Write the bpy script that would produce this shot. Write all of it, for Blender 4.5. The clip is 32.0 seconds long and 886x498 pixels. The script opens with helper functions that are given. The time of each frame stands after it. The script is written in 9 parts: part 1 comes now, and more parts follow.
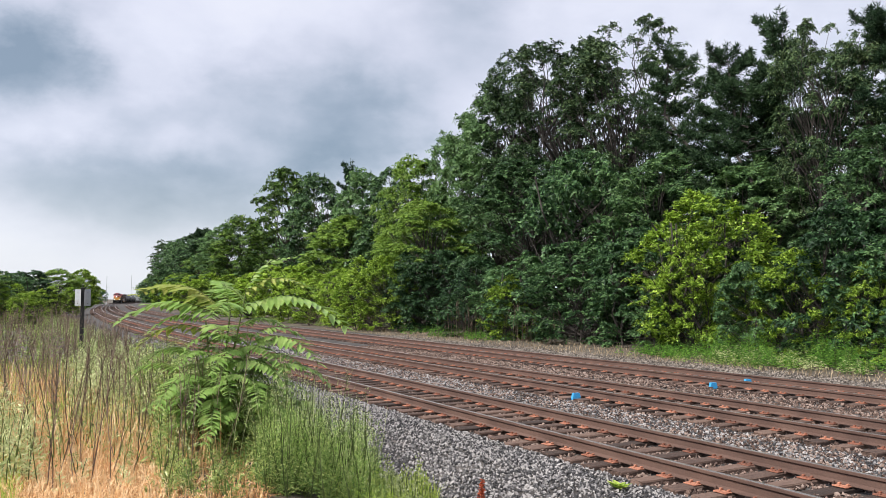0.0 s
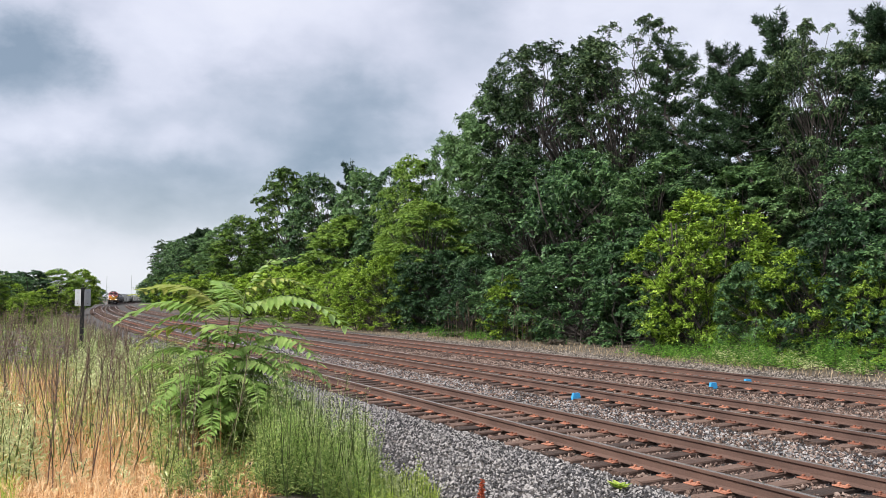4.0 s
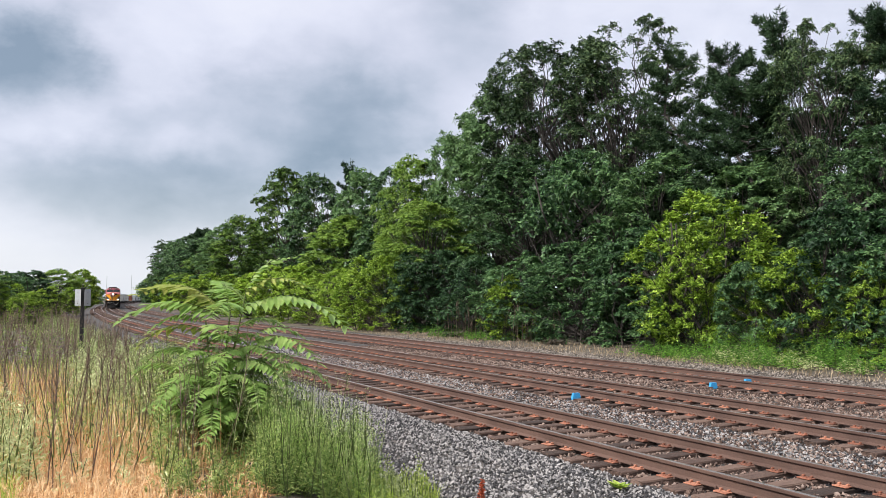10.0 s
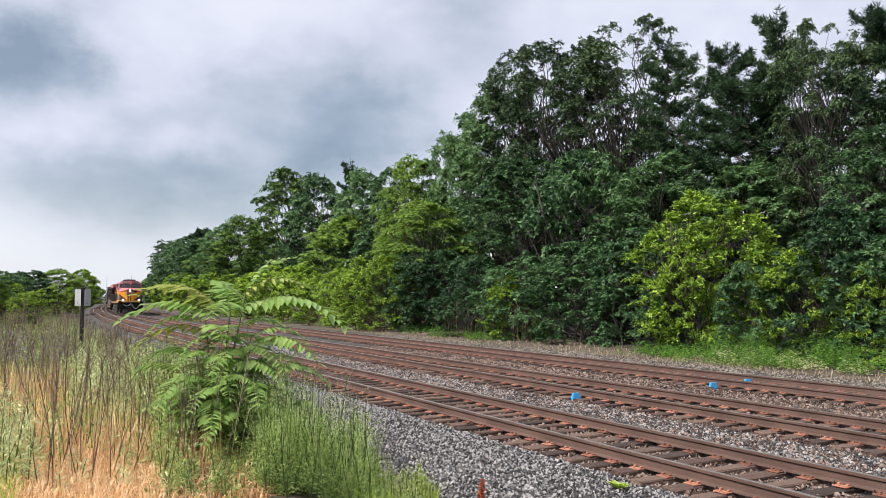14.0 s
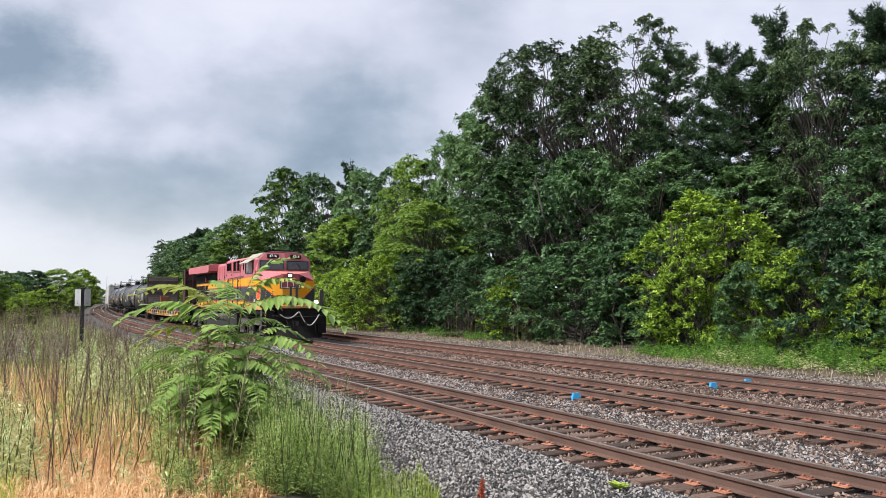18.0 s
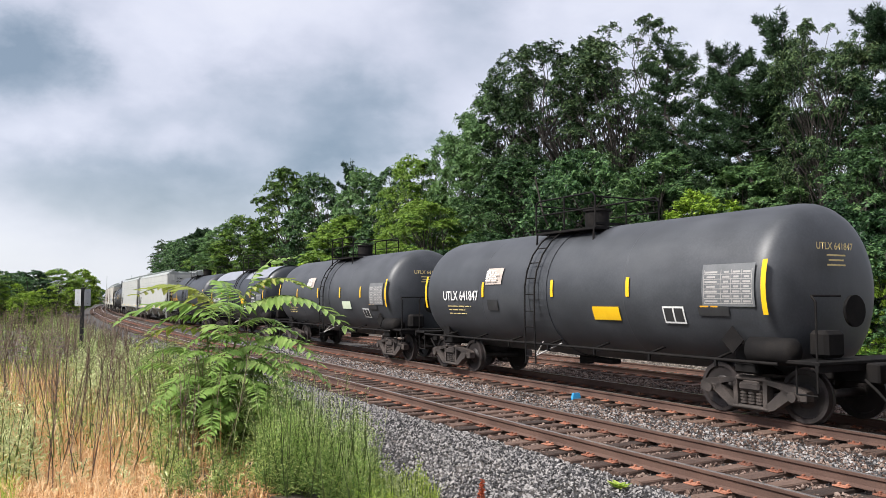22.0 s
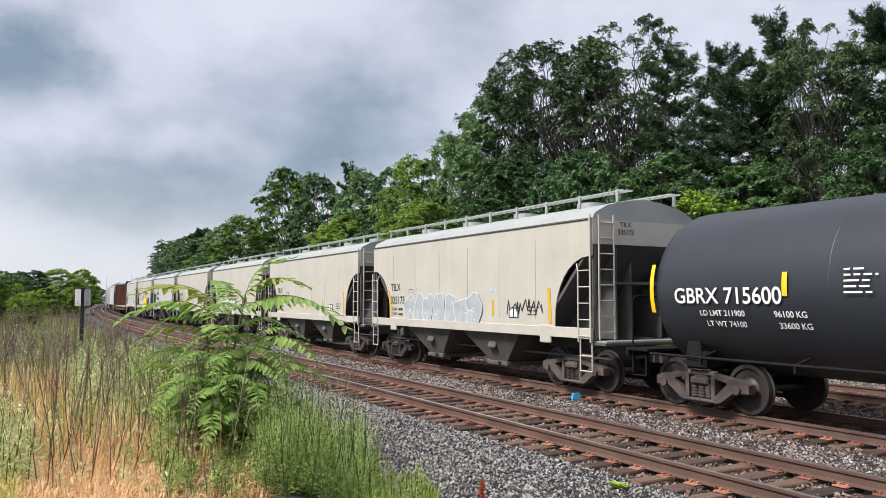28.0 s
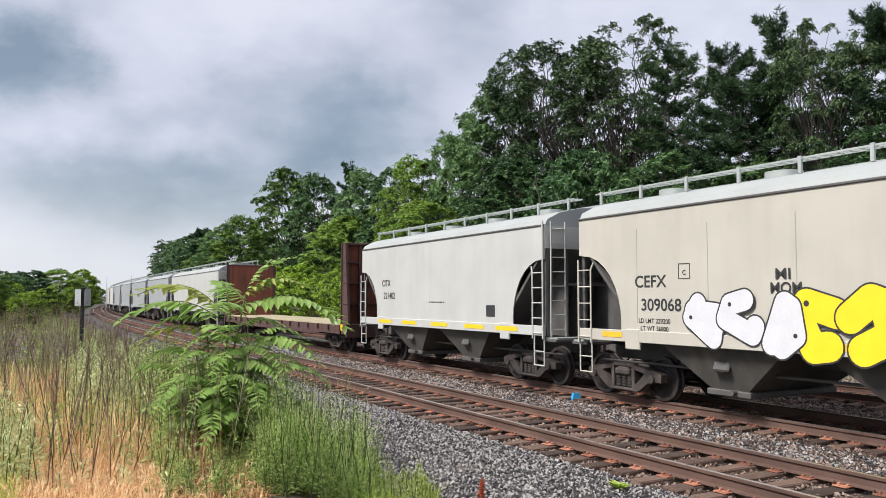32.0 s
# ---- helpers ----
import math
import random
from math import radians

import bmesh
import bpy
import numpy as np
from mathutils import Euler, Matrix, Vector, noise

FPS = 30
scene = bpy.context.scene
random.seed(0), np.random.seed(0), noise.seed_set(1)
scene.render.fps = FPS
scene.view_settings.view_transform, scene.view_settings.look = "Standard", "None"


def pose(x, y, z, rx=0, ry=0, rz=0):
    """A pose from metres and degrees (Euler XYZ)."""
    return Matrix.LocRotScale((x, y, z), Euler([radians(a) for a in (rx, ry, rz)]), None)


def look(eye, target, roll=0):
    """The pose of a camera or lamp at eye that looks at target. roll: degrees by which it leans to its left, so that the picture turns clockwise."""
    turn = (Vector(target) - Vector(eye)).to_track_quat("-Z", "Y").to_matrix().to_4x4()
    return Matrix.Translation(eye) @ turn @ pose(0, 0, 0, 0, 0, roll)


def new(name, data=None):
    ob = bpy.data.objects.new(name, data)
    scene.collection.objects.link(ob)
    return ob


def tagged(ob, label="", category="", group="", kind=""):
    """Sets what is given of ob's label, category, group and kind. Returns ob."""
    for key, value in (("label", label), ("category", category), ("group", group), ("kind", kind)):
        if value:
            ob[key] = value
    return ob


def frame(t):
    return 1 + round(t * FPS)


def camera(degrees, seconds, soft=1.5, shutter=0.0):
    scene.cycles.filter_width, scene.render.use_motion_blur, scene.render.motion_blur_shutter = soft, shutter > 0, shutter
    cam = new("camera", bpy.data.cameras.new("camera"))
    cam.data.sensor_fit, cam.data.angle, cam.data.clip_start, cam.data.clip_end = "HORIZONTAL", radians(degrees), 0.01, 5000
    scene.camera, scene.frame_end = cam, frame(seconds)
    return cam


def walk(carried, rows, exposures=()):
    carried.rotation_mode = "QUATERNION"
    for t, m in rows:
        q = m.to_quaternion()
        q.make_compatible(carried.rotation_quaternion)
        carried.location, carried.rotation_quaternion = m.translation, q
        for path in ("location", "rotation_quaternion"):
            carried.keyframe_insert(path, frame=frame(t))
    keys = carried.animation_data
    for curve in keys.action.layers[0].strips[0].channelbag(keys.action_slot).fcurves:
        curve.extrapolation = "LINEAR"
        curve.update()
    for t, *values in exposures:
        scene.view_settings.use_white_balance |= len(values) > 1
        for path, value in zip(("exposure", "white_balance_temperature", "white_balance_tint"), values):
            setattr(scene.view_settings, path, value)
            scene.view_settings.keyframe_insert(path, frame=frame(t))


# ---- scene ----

# The camera stands still on the bank beside three curving tracks; z = 0 is the top of the rails.
EYE = (0.0, 0.0, 2.078)
cam = camera(59.31, 32.0, 0.8)
TILT = 0.06479
VIEW = look(EYE, (0.0, 100 * math.cos(TILT), 2.078 + 100 * math.sin(TILT)), 0.10)
walk(cam, [(0.0, VIEW), (32.0, VIEW)], [(0.0, 0.44), (23.5, 0.42), (27.0, 0.32), (32.0, 0.32)])


# ---- light ----
SUN_AZ, SUN_EL = radians(240), radians(48)


# bearing and height in degrees, size, and how much paler or darker the cloud is
CLOUD_FLAT = 1.5
CLOUDS = [
    (-29.8, 14.4, 0.115, -0.17), (-25.5, 16.0, 0.12, -0.05), (-12.4, 13.4, 0.24, -0.10), (-6.0, 12.0, 0.18, -0.08),
    (-23.5, 9.0, 0.18, -0.09), (-18.0, 6.8, 0.15, -0.09), (-28.0, 6.5, 0.12, -0.06), (-21.7, 16.8, 0.12, 0.08),
    (-18.4, 10.6, 0.08, 0.07), (-27.5, 12.0, 0.09, 0.07), (-3.5, 8.4, 0.13, 0.06), (-28.5, 21.0, 0.10, 0.05),
    (-15.5, 20.0, 0.12, 0.06), (-6.5, 4.5, 0.12, 0.05), (2.0, 19.0, 0.14, -0.03), (12.0, 20.5, 0.16, 0.03),
]


def make_world():
    w = bpy.data.worlds.new("overcast_sky")
    scene.world = w
    w.use_nodes = True
    nt = w.node_tree
    nt.nodes.clear()
    N, L = nt.nodes.new, nt.links.new
    out, bg = N("ShaderNodeOutputWorld"), N("ShaderNodeBackground")
    sky = N("ShaderNodeTexSky")
    sky.sky_type, sky.sun_disc = "NISHITA", False
    sky.sun_elevation, sky.sun_rotation = SUN_EL, SUN_AZ
    tc, sep = N("ShaderNodeTexCoord"), N("ShaderNodeSeparateXYZ")
    L(tc.outputs["Generated"], sep.inputs[0])
    # soft cloud lumps, a little wider than high
    big, small = N("ShaderNodeTexNoise"), N("ShaderNodeTexNoise")
    for tex, sc, det, ro, off in ((big, 2.9, 5, 0.5, (0.35, 1.9, 2.6)), (small, 6.5, 6, 0.55, (4.0, 2.0, 1.0))):
        mp = N("ShaderNodeMapping")
        mp.inputs["Location"].default_value = off
        mp.inputs["Scale"].default_value = (1.0, 1.0, 1.75)
        L(tc.outputs["Generated"], mp.inputs[0])
        L(mp.outputs[0], tex.inputs["Vector"])
        tex.inputs["Scale"].default_value, tex.inputs["Detail"].default_value = sc, det
        tex.inputs["Roughness"].default_value = ro
        tex.inputs["Distortion"].default_value = 0.25
    mix = N("ShaderNodeMix")
    mix.data_type = "FLOAT"
    mix.inputs[0].default_value = 0.30
    L(big.outputs["Fac"], mix.inputs[2])
    L(small.outputs["Fac"], mix.inputs[3])
    # broad dark and pale cloud masses over the line, their edges broken up by the lumps
    flat = N("ShaderNodeMath")
    flat.operation = "MULTIPLY_ADD"
    flat.inputs[1].default_value, flat.inputs[2].default_value = 0.62, 0.205
    L(mix.outputs[0], flat.inputs[0])
    fac = flat.outputs[0]
    high = N("ShaderNodeMapping")
    high.inputs["Scale"].default_value = (1.0, 1.0, CLOUD_FLAT)
    L(tc.outputs["Generated"], high.inputs[0])
    fray = N("ShaderNodeTexNoise")
    fray.inputs["Scale"].default_value, fray.inputs["Detail"].default_value = 5.5, 6
    fray.inputs["Roughness"].default_value = 0.6
    L(high.outputs[0], fray.inputs["Vector"])
    shift, moved = N("ShaderNodeVectorMath"), N("ShaderNodeVectorMath")
    shift.operation, moved.operation = "MULTIPLY_ADD", "ADD"
    shift.inputs[1].default_value, shift.inputs[2].default_value = (0.17,) * 3, (-0.085,) * 3
    L(fray.outputs["Color"], shift.inputs[0])
    L(high.outputs[0], moved.inputs[0])
    L(shift.outputs[0], moved.inputs[1])
    for az, el, size, amount in CLOUDS:
        d, fall, add = N("ShaderNodeVectorMath"), N("ShaderNodeMapRange"), N("ShaderNodeMath")
        d.operation = "DISTANCE"
        d.inputs[1].default_value = (math.sin(radians(az)) * math.cos(radians(el)), math.cos(radians(az)) * math.cos(radians(el)), CLOUD_FLAT * math.sin(radians(el)))
        L(moved.outputs[0], d.inputs[0])
        fall.interpolation_type = "SMOOTHSTEP"
        fall.inputs[1].default_value, fall.inputs[2].default_value = size * 0.15, size
        fall.inputs[3].default_value, fall.inputs[4].default_value = amount, 0.0
        L(d.outputs["Value"], fall.inputs[0])
        L(fac, add.inputs[0])
        L(fall.outputs[0], add.inputs[1])
        fac = add.outputs[0]
    ramp = N("ShaderNodeValToRGB")
    cr = ramp.color_ramp
    cr.elements[0].position, cr.elements[0].color = 0.30, (0.27, 0.34, 0.43, 1)
    cr.elements[1].position, cr.elements[1].color = 0.60, (0.97, 0.97, 1.06, 1)
    for p, c in ((0.37, (0.42, 0.48, 0.58, 1)), (0.42, (0.58, 0.62, 0.73, 1)), (0.47, (0.72, 0.74, 0.86, 1)), (0.53, (0.86, 0.87, 0.99, 1))):
        e = cr.elements.new(p)
        e.color = c
    L(fac, ramp.inputs[0])
    skyc = N("ShaderNodeMix")
    skyc.data_type = "RGBA"
    skyc.blend_type = "ADD"
    skyc.inputs[0].default_value = 0.035
    L(ramp.outputs[0], skyc.inputs[6])
    L(sky.outputs[0], skyc.inputs[7])
    # towards the horizon the clouds fade into pale haze
    hz = N("ShaderNodeMapRange")
    hz.inputs[1].default_value, hz.inputs[2].default_value = 0.0, 0.16
    hz.inputs[3].default_value, hz.inputs[4].default_value = 0.75, 0.0
    L(sep.outputs["Z"], hz.inputs[0])
    haze = N("ShaderNodeMix")
    haze.data_type = "RGBA"
    haze.inputs[7].default_value = (0.93, 0.98, 1.05, 1)
    L(hz.outputs[0], haze.inputs[0])
    L(skyc.outputs[2], haze.inputs[6])
    L(haze.outputs[2], bg.inputs[0])
    bg.inputs[1].default_value = 0.62
    L(bg.outputs[0], out.inputs[0])


make_world()
sun = new("sun", bpy.data.lights.new("sun", "SUN"))
sun.data.energy, sun.data.angle, sun.data.color = 4.9, radians(14), (1.0, 0.965, 0.92)
_d = Vector((math.sin(SUN_AZ) * math.cos(SUN_EL), math.cos(SUN_AZ) * math.cos(SUN_EL), math.sin(SUN_EL)))
sun.matrix_world = look(_d * 100, (0, 0, 0))


# ---- the line of the tracks ----
KNOT_S = [-1200, -560, -420, -330, -250, -190, -150, -120, -90, -60, -30, 0, 40, 100, 700]
KNOT_K = [0, 0.0001, 0.00075, 0.00074, -0.00005, 0.00015, 0.00047, 0.0008, 0.00084, 0.00069, 0.00034, 0.00002, 0.00008, 0, 0]
_S = np.arange(-1200, 700.01, 0.5)
_k = np.interp(_S, KNOT_S, KNOT_K)
_i0 = int(np.argmin(abs(_S)))
_th = np.concatenate([[0], np.cumsum((_k[1:] + _k[:-1]) * 0.25)])
_th += -1.06952 - _th[_i0]
_hm = (_th[1:] + _th[:-1]) / 2
_X = np.concatenate([[0], np.cumsum(np.cos(_hm) * 0.5)])
_Y = np.concatenate([[0], np.cumsum(np.sin(_hm) * 0.5)])
_X += -1.48659 - _X[_i0]
_Y += 28.80696 - _Y[_i0]


def line_np(s, lat):
    """World x, y of a place s metres along the middle track and lat metres to its right (towards the camera)."""
    s, lat = np.asarray(s, float), np.asarray(lat, float)
    t = np.interp(s, _S, _th)
    ex = np.where(s < _S[0], s - _S[0], np.where(s > _S[-1], s - _S[-1], 0))
    return (np.interp(s, _S, _X) + ex * np.cos(t) + lat * np.sin(t), np.interp(s, _S, _Y) + ex * np.sin(t) - lat * np.cos(t))


def along(s, lat=0.0, z=0.0):
    x, y = line_np(s, lat)
    return Vector((float(x), float(y), z))


def heading(s):
    return float(np.interp(s, _S, _th))


TRACKS = {"near": 4.29, "middle": 0.0, "far": -4.715}
GAUGE = 0.753


def near_offset(s):
    """The near track closes up to the middle one in the distance."""
    return np.interp(s, [-140, -90, -45, -20], [3.0, 3.25, 4.0, 4.29])


def ground_z(s, lat):
    """Height of the ground sheet, without fine bumps."""
    s, lat = np.asarray(s, float), np.asarray(lat, float)
    near = np.interp(s, [-40, -12, 8, 30], [-0.35, -0.25, 0.35, 0.45])
    prof_l = [-1200, -60, -22, -14, -10.5, -8.6, -8.0, 7.6, 8.1]
    prof_z = [0.5, 0.5, 0.2, -0.10, -0.24, -0.30, -1.0, -1.0, -0.62]
    base = np.interp(lat, prof_l, prof_z)
    k = np.clip((lat - 8.1) / 2.4, 0, 1)
    return np.where(lat > 8.1, -0.62 + (near + 0.62) * k * k * (3 - 2 * k), base)


def bed_z(s, lat):
    """Height of the ballast bed."""
    lat = np.asarray(lat, float)
    return np.interp(lat, [-9.4, -8.6, -6.4, 5.9, 6.3, 7.9, 8.5], [-0.6, -0.27, -0.25, -0.25, -0.28, -0.66, -0.95])


# ---- mesh building ----
class Shape:
    """Collects convex pieces into one mesh."""

    def __init__(self):
        self.v, self.f, self.s = [], [], []

    def add(self, verts, faces, smooth=False, fix=True):
        n = len(self.v)
        verts = [Vector(p) for p in verts]
        if fix:
            c = sum(verts, Vector()) / len(verts)
            good = []
            for f in faces:
                fc = sum((verts[i] for i in f), Vector()) / len(f)
                nr = Vector()
                for i in range(len(f)):
                    a, b = verts[f[i]], verts[f[(i + 1) % len(f)]]
                    nr += Vector(((a.y - b.y) * (a.z + b.z), (a.z - b.z) * (a.x + b.x), (a.x - b.x) * (a.y + b.y)))
                good.append(f if nr.dot(fc - c) >= 0 else tuple(reversed(f)))
            faces = good
        self.v += [tuple(p) for p in verts]
        self.f += [tuple(i + n for i in f) for f in faces]
        self.s += [smooth] * len(faces)
        return self

    def box(self, c, size, bevel=0.0, m=None):
        hx, hy, hz = (a / 2 for a in size)
        b = min(bevel, hx * 0.9, hy * 0.9, hz * 0.9)
        if b <= 0:
            vs = [(x, y, z) for x in (-hx, hx) for y in (-hy, hy) for z in (-hz, hz)]
            fs = [(0, 1, 3, 2), (4, 6, 7, 5), (0, 4, 5, 1), (2, 3, 7, 6), (0, 2, 6, 4), (1, 5, 7, 3)]
        else:
            vs, idx = [], {}
            for x in (-1, 1):
                for y in (-1, 1):
                    for z in (-1, 1):
                        for k, p in enumerate(((x * hx, y * (hy - b), z * (hz - b)), (x * (hx - b), y * hy, z * (hz - b)), (x * (hx - b), y * (hy - b), z * hz))):
                            idx[x, y, z, k] = len(vs)
                            vs.append(p)
            fs = []
            for a in (-1, 1):
                fs.append(tuple(idx[a, y, z, 0] for y, z in ((-1, -1), (1, -1), (1, 1), (-1, 1))))
                fs.append(tuple(idx[x, a, z, 1] for x, z in ((-1, -1), (1, -1), (1, 1), (-1, 1))))
                fs.append(tuple(idx[x, y, a, 2] for x, y in ((-1, -1), (1, -1), (1, 1), (-1, 1))))
                for e in (-1, 1):
                    fs.append((idx[a, e, -1, 0], idx[a, e, 1, 0], idx[a, e, 1, 1], idx[a, e, -1, 1]))
                    fs.append((idx[a, -1, e, 0], idx[a, 1, e, 0], idx[a, 1, e, 2], idx[a, -1, e, 2]))
                    fs.append((idx[-1, a, e, 1], idx[1, a, e, 1], idx[1, a, e, 2], idx[-1, a, e, 2]))
                    for g in (-1, 1):
                        fs.append((idx[a, e, g, 0], idx[a, e, g, 1], idx[a, e, g, 2]))
        m = m or Matrix()
        c = Vector(c)
        return self.add([m @ Vector(p) + c for p in vs], fs)

    def cyl(self, p0, p1, r, n=12, r1=None, caps=True, smooth=True):
        p0, p1 = Vector(p0), Vector(p1)
        r1 = r if r1 is None else r1
        q = (p1 - p0).to_track_quat("Z", "Y").to_matrix()
        ring = [q @ Vector((math.cos(2 * math.pi * i / n), math.sin(2 * math.pi * i / n), 0)) for i in range(n)]
        a, b = [p0 + d * r for d in ring], [p1 + d * r1 for d in ring]
        self.add(a + b, [(i, (i + 1) % n, n + (i + 1) % n, n + i) for i in range(n)], smooth)
        if caps:
            k = len(self.v)
            self.v += [tuple(p) for p in a] + [tuple(p) for p in b]
            self.f += [tuple(range(k + n - 1, k - 1, -1)), tuple(range(k + n, k + 2 * n))]
            self.s += [False, False]
        return self

    def rod(self, pts, r, n=6):
        for a, b in zip(pts, pts[1:]):
            self.cyl(a, b, r, n)
        return self

    def prism(self, poly, axis, a, b, smooth=False):
        """A polygon in the two other axes, pushed out along axis from a to b."""
        def at(u, v, w):
            return {"x": (w, u, v), "y": (u, w, v), "z": (u, v, w)}[axis]
        n = len(poly)
        vs = [at(u, v, a) for u, v in poly] + [at(u, v, b) for u, v in poly]
        fs = [(i, (i + 1) % n, n + (i + 1) % n, n + i) for i in range(n)]
        area = sum(poly[i][0] * poly[(i + 1) % n][1] - poly[(i + 1) % n][0] * poly[i][1] for i in range(n))
        flip = (area > 0) == ((b > a) == (axis != "y"))
        k = len(self.v)
        self.v += vs
        sides = [f if flip else tuple(reversed(f)) for f in fs]
        self.f += [tuple(i + k for i in f) for f in sides]
        self.s += [smooth] * n
        k = len(self.v)
        self.v += vs
        c0, c1 = tuple(range(n)), tuple(range(n, 2 * n))
        self.f += [tuple(i + k for i in (c0[::-1] if flip else c0)), tuple(i + k for i in (c1 if flip else c1[::-1]))]
        self.s += [False, False]
        return self

    def lathe(self, profile, axis="x", n=32, arc=None, smooth=True):
        """Turns (along, radius) pairs about an axis; arc gives start and end angles."""
        a0, a1 = arc or (0, 2 * math.pi)
        cnt = n if arc is None else n + 1
        k = len(self.v)
        for t, r in profile:
            for i in range(cnt):
                a = a0 + (a1 - a0) * i / n
                u, w = r * math.cos(a), r * math.sin(a)
                self.v.append({"x": (t, u, w), "y": (w, t, u), "z": (u, w, t)}[axis])
        for j in range(len(profile) - 1):
            for i in range(n):
                i2 = (i + 1) % cnt
                self.f.append((k + j * cnt + i, k + j * cnt + i2, k + (j + 1) * cnt + i2, k + (j + 1) * cnt + i))
                self.s.append(smooth)
        return self

    def mesh(self, name, mat):
        me = bpy.data.meshes.new(name)
        me.from_pydata(self.v, [], self.f)
        me.polygons.foreach_set("use_smooth", self.s)
        me.materials.append(mat)
        me.update()
        return me


def part(name, shape, mat, parent=None, label="", at=None):
    """Links a shape, or a finished mesh, as one object under a thing or a part."""
    me = shape.mesh(name, mat) if isinstance(shape, Shape) else shape
    ob = new(name, me)
    if parent is not None:
        ob.parent = parent
    if at is not None:
        ob.matrix_basis = at
    if label:
        ob["label"] = label
    return ob


def np_mesh(name, verts, faces, mat, smooth=False):
    """A mesh from arrays: verts (n, 3), faces (m, k) all with k corners."""
    me = bpy.data.meshes.new(name)
    verts, faces = np.ascontiguousarray(verts, np.float32), np.ascontiguousarray(faces, np.int32)
    k = faces.shape[1]
    me.vertices.add(len(verts))
    me.vertices.foreach_set("co", verts.ravel())
    me.loops.add(faces.size)
    me.loops.foreach_set("vertex_index", faces.ravel())
    me.polygons.add(len(faces))
    me.polygons.foreach_set("loop_start", np.arange(0, faces.size, k, dtype=np.int32))
    me.polygons.foreach_set("use_smooth", np.full(len(faces), smooth))
    me.update(calc_edges=True)
    me.validate()
    me.materials.append(mat)
    return me


# ---- materials ----
def material(name, colors, scale=3.0, fine=40.0, rough=0.7, metal=0.0, bump=0.2, bump_scale=None, stretch=(1, 1, 1), random=0.0, rough_var=0.1, spec=0.5, dirt=None, island=0.0, translucent=0.0):
    """A procedural surface: colours spread by a coarse and a fine noise, bump, and variation from piece to piece.
    dirt: (colour, amount, scale, stretch) adds a second layer of stains."""
    mt = bpy.data.materials.new(name)
    mt.use_nodes = True
    nt = mt.node_tree
    N, L = nt.nodes.new, nt.links.new
    bsdf = nt.nodes["Principled BSDF"]
    tc, mp = N("ShaderNodeTexCoord"), N("ShaderNodeMapping")
    mp.inputs["Scale"].default_value = stretch
    L(tc.outputs["Object"], mp.inputs[0])
    n1, n2 = N("ShaderNodeTexNoise"), N("ShaderNodeTexNoise")
    for n, sc, det in ((n1, scale, 4), (n2, fine, 3)):
        n.inputs["Scale"].default_value, n.inputs["Detail"].default_value = sc, det
        L(mp.outputs[0], n.inputs["Vector"])
    mx = N("ShaderNodeMix")
    mx.data_type = "FLOAT"
    mx.inputs[0].default_value = 0.4
    L(n1.outputs["Fac"], mx.inputs[2])
    L(n2.outputs["Fac"], mx.inputs[3])
    fac = mx.outputs[0]
    if random or island:
        for amt, node, sock in ((random, "ShaderNodeObjectInfo", "Random"), (island, "ShaderNodeNewGeometry", "Random Per Island")):
            if not amt:
                continue
            ma, ad = N("ShaderNodeMath"), N("ShaderNodeMath")
            ma.operation = "MULTIPLY_ADD"
            ma.inputs[1].default_value, ma.inputs[2].default_value = amt, -amt / 2
            L(N(node).outputs[sock], ma.inputs[0])
            L(fac, ad.inputs[0])
            L(ma.outputs[0], ad.inputs[1])
            fac = ad.outputs[0]
    ramp = N("ShaderNodeValToRGB")
    cr = ramp.color_ramp
    m = len(colors)
    while len(cr.elements) < m:
        cr.elements.new(0.5)
    for i, c in enumerate(colors):
        cr.elements[i].position = 0.5 if m == 1 else 0.3 + 0.4 * i / (m - 1)
        cr.elements[i].color = (*c, 1)
    L(fac, ramp.inputs[0])
    col = ramp.outputs[0]
    if dirt:
        dc, amount, dsc, dst = dirt
        mp2, n3 = N("ShaderNodeMapping"), N("ShaderNodeTexNoise")
        mp2.inputs["Scale"].default_value = dst
        L(tc.outputs["Object"], mp2.inputs[0])
        L(mp2.outputs[0], n3.inputs["Vector"])
        n3.inputs["Scale"].default_value, n3.inputs["Detail"].default_value = dsc, 6
        rg = N("ShaderNodeMapRange")
        rg.inputs[1].default_value, rg.inputs[2].default_value = 0.62 - 0.25 * amount, 0.78 - 0.1 * amount
        rg.inputs[4].default_value = min(1.0, 0.35 + amount * 0.6)
        L(n3.outputs["Fac"], rg.inputs[0])
        dm = N("ShaderNodeMix")
        dm.data_type = "RGBA"
        dm.inputs[7].default_value = (*dc, 1)
        L(rg.outputs[0], dm.inputs[0])
        L(col, dm.inputs[6])
        col = dm.outputs[2]
    L(col, bsdf.inputs["Base Color"])
    bsdf.inputs["Metallic"].default_value = metal
    bsdf.inputs["Specular IOR Level"].default_value = spec
    rr = N("ShaderNodeMapRange")
    rr.inputs[3].default_value, rr.inputs[4].default_value = max(0.02, rough - rough_var), min(1.0, rough + rough_var)
    L(n2.outputs["Fac"], rr.inputs[0])
    L(rr.outputs[0], bsdf.inputs["Roughness"])
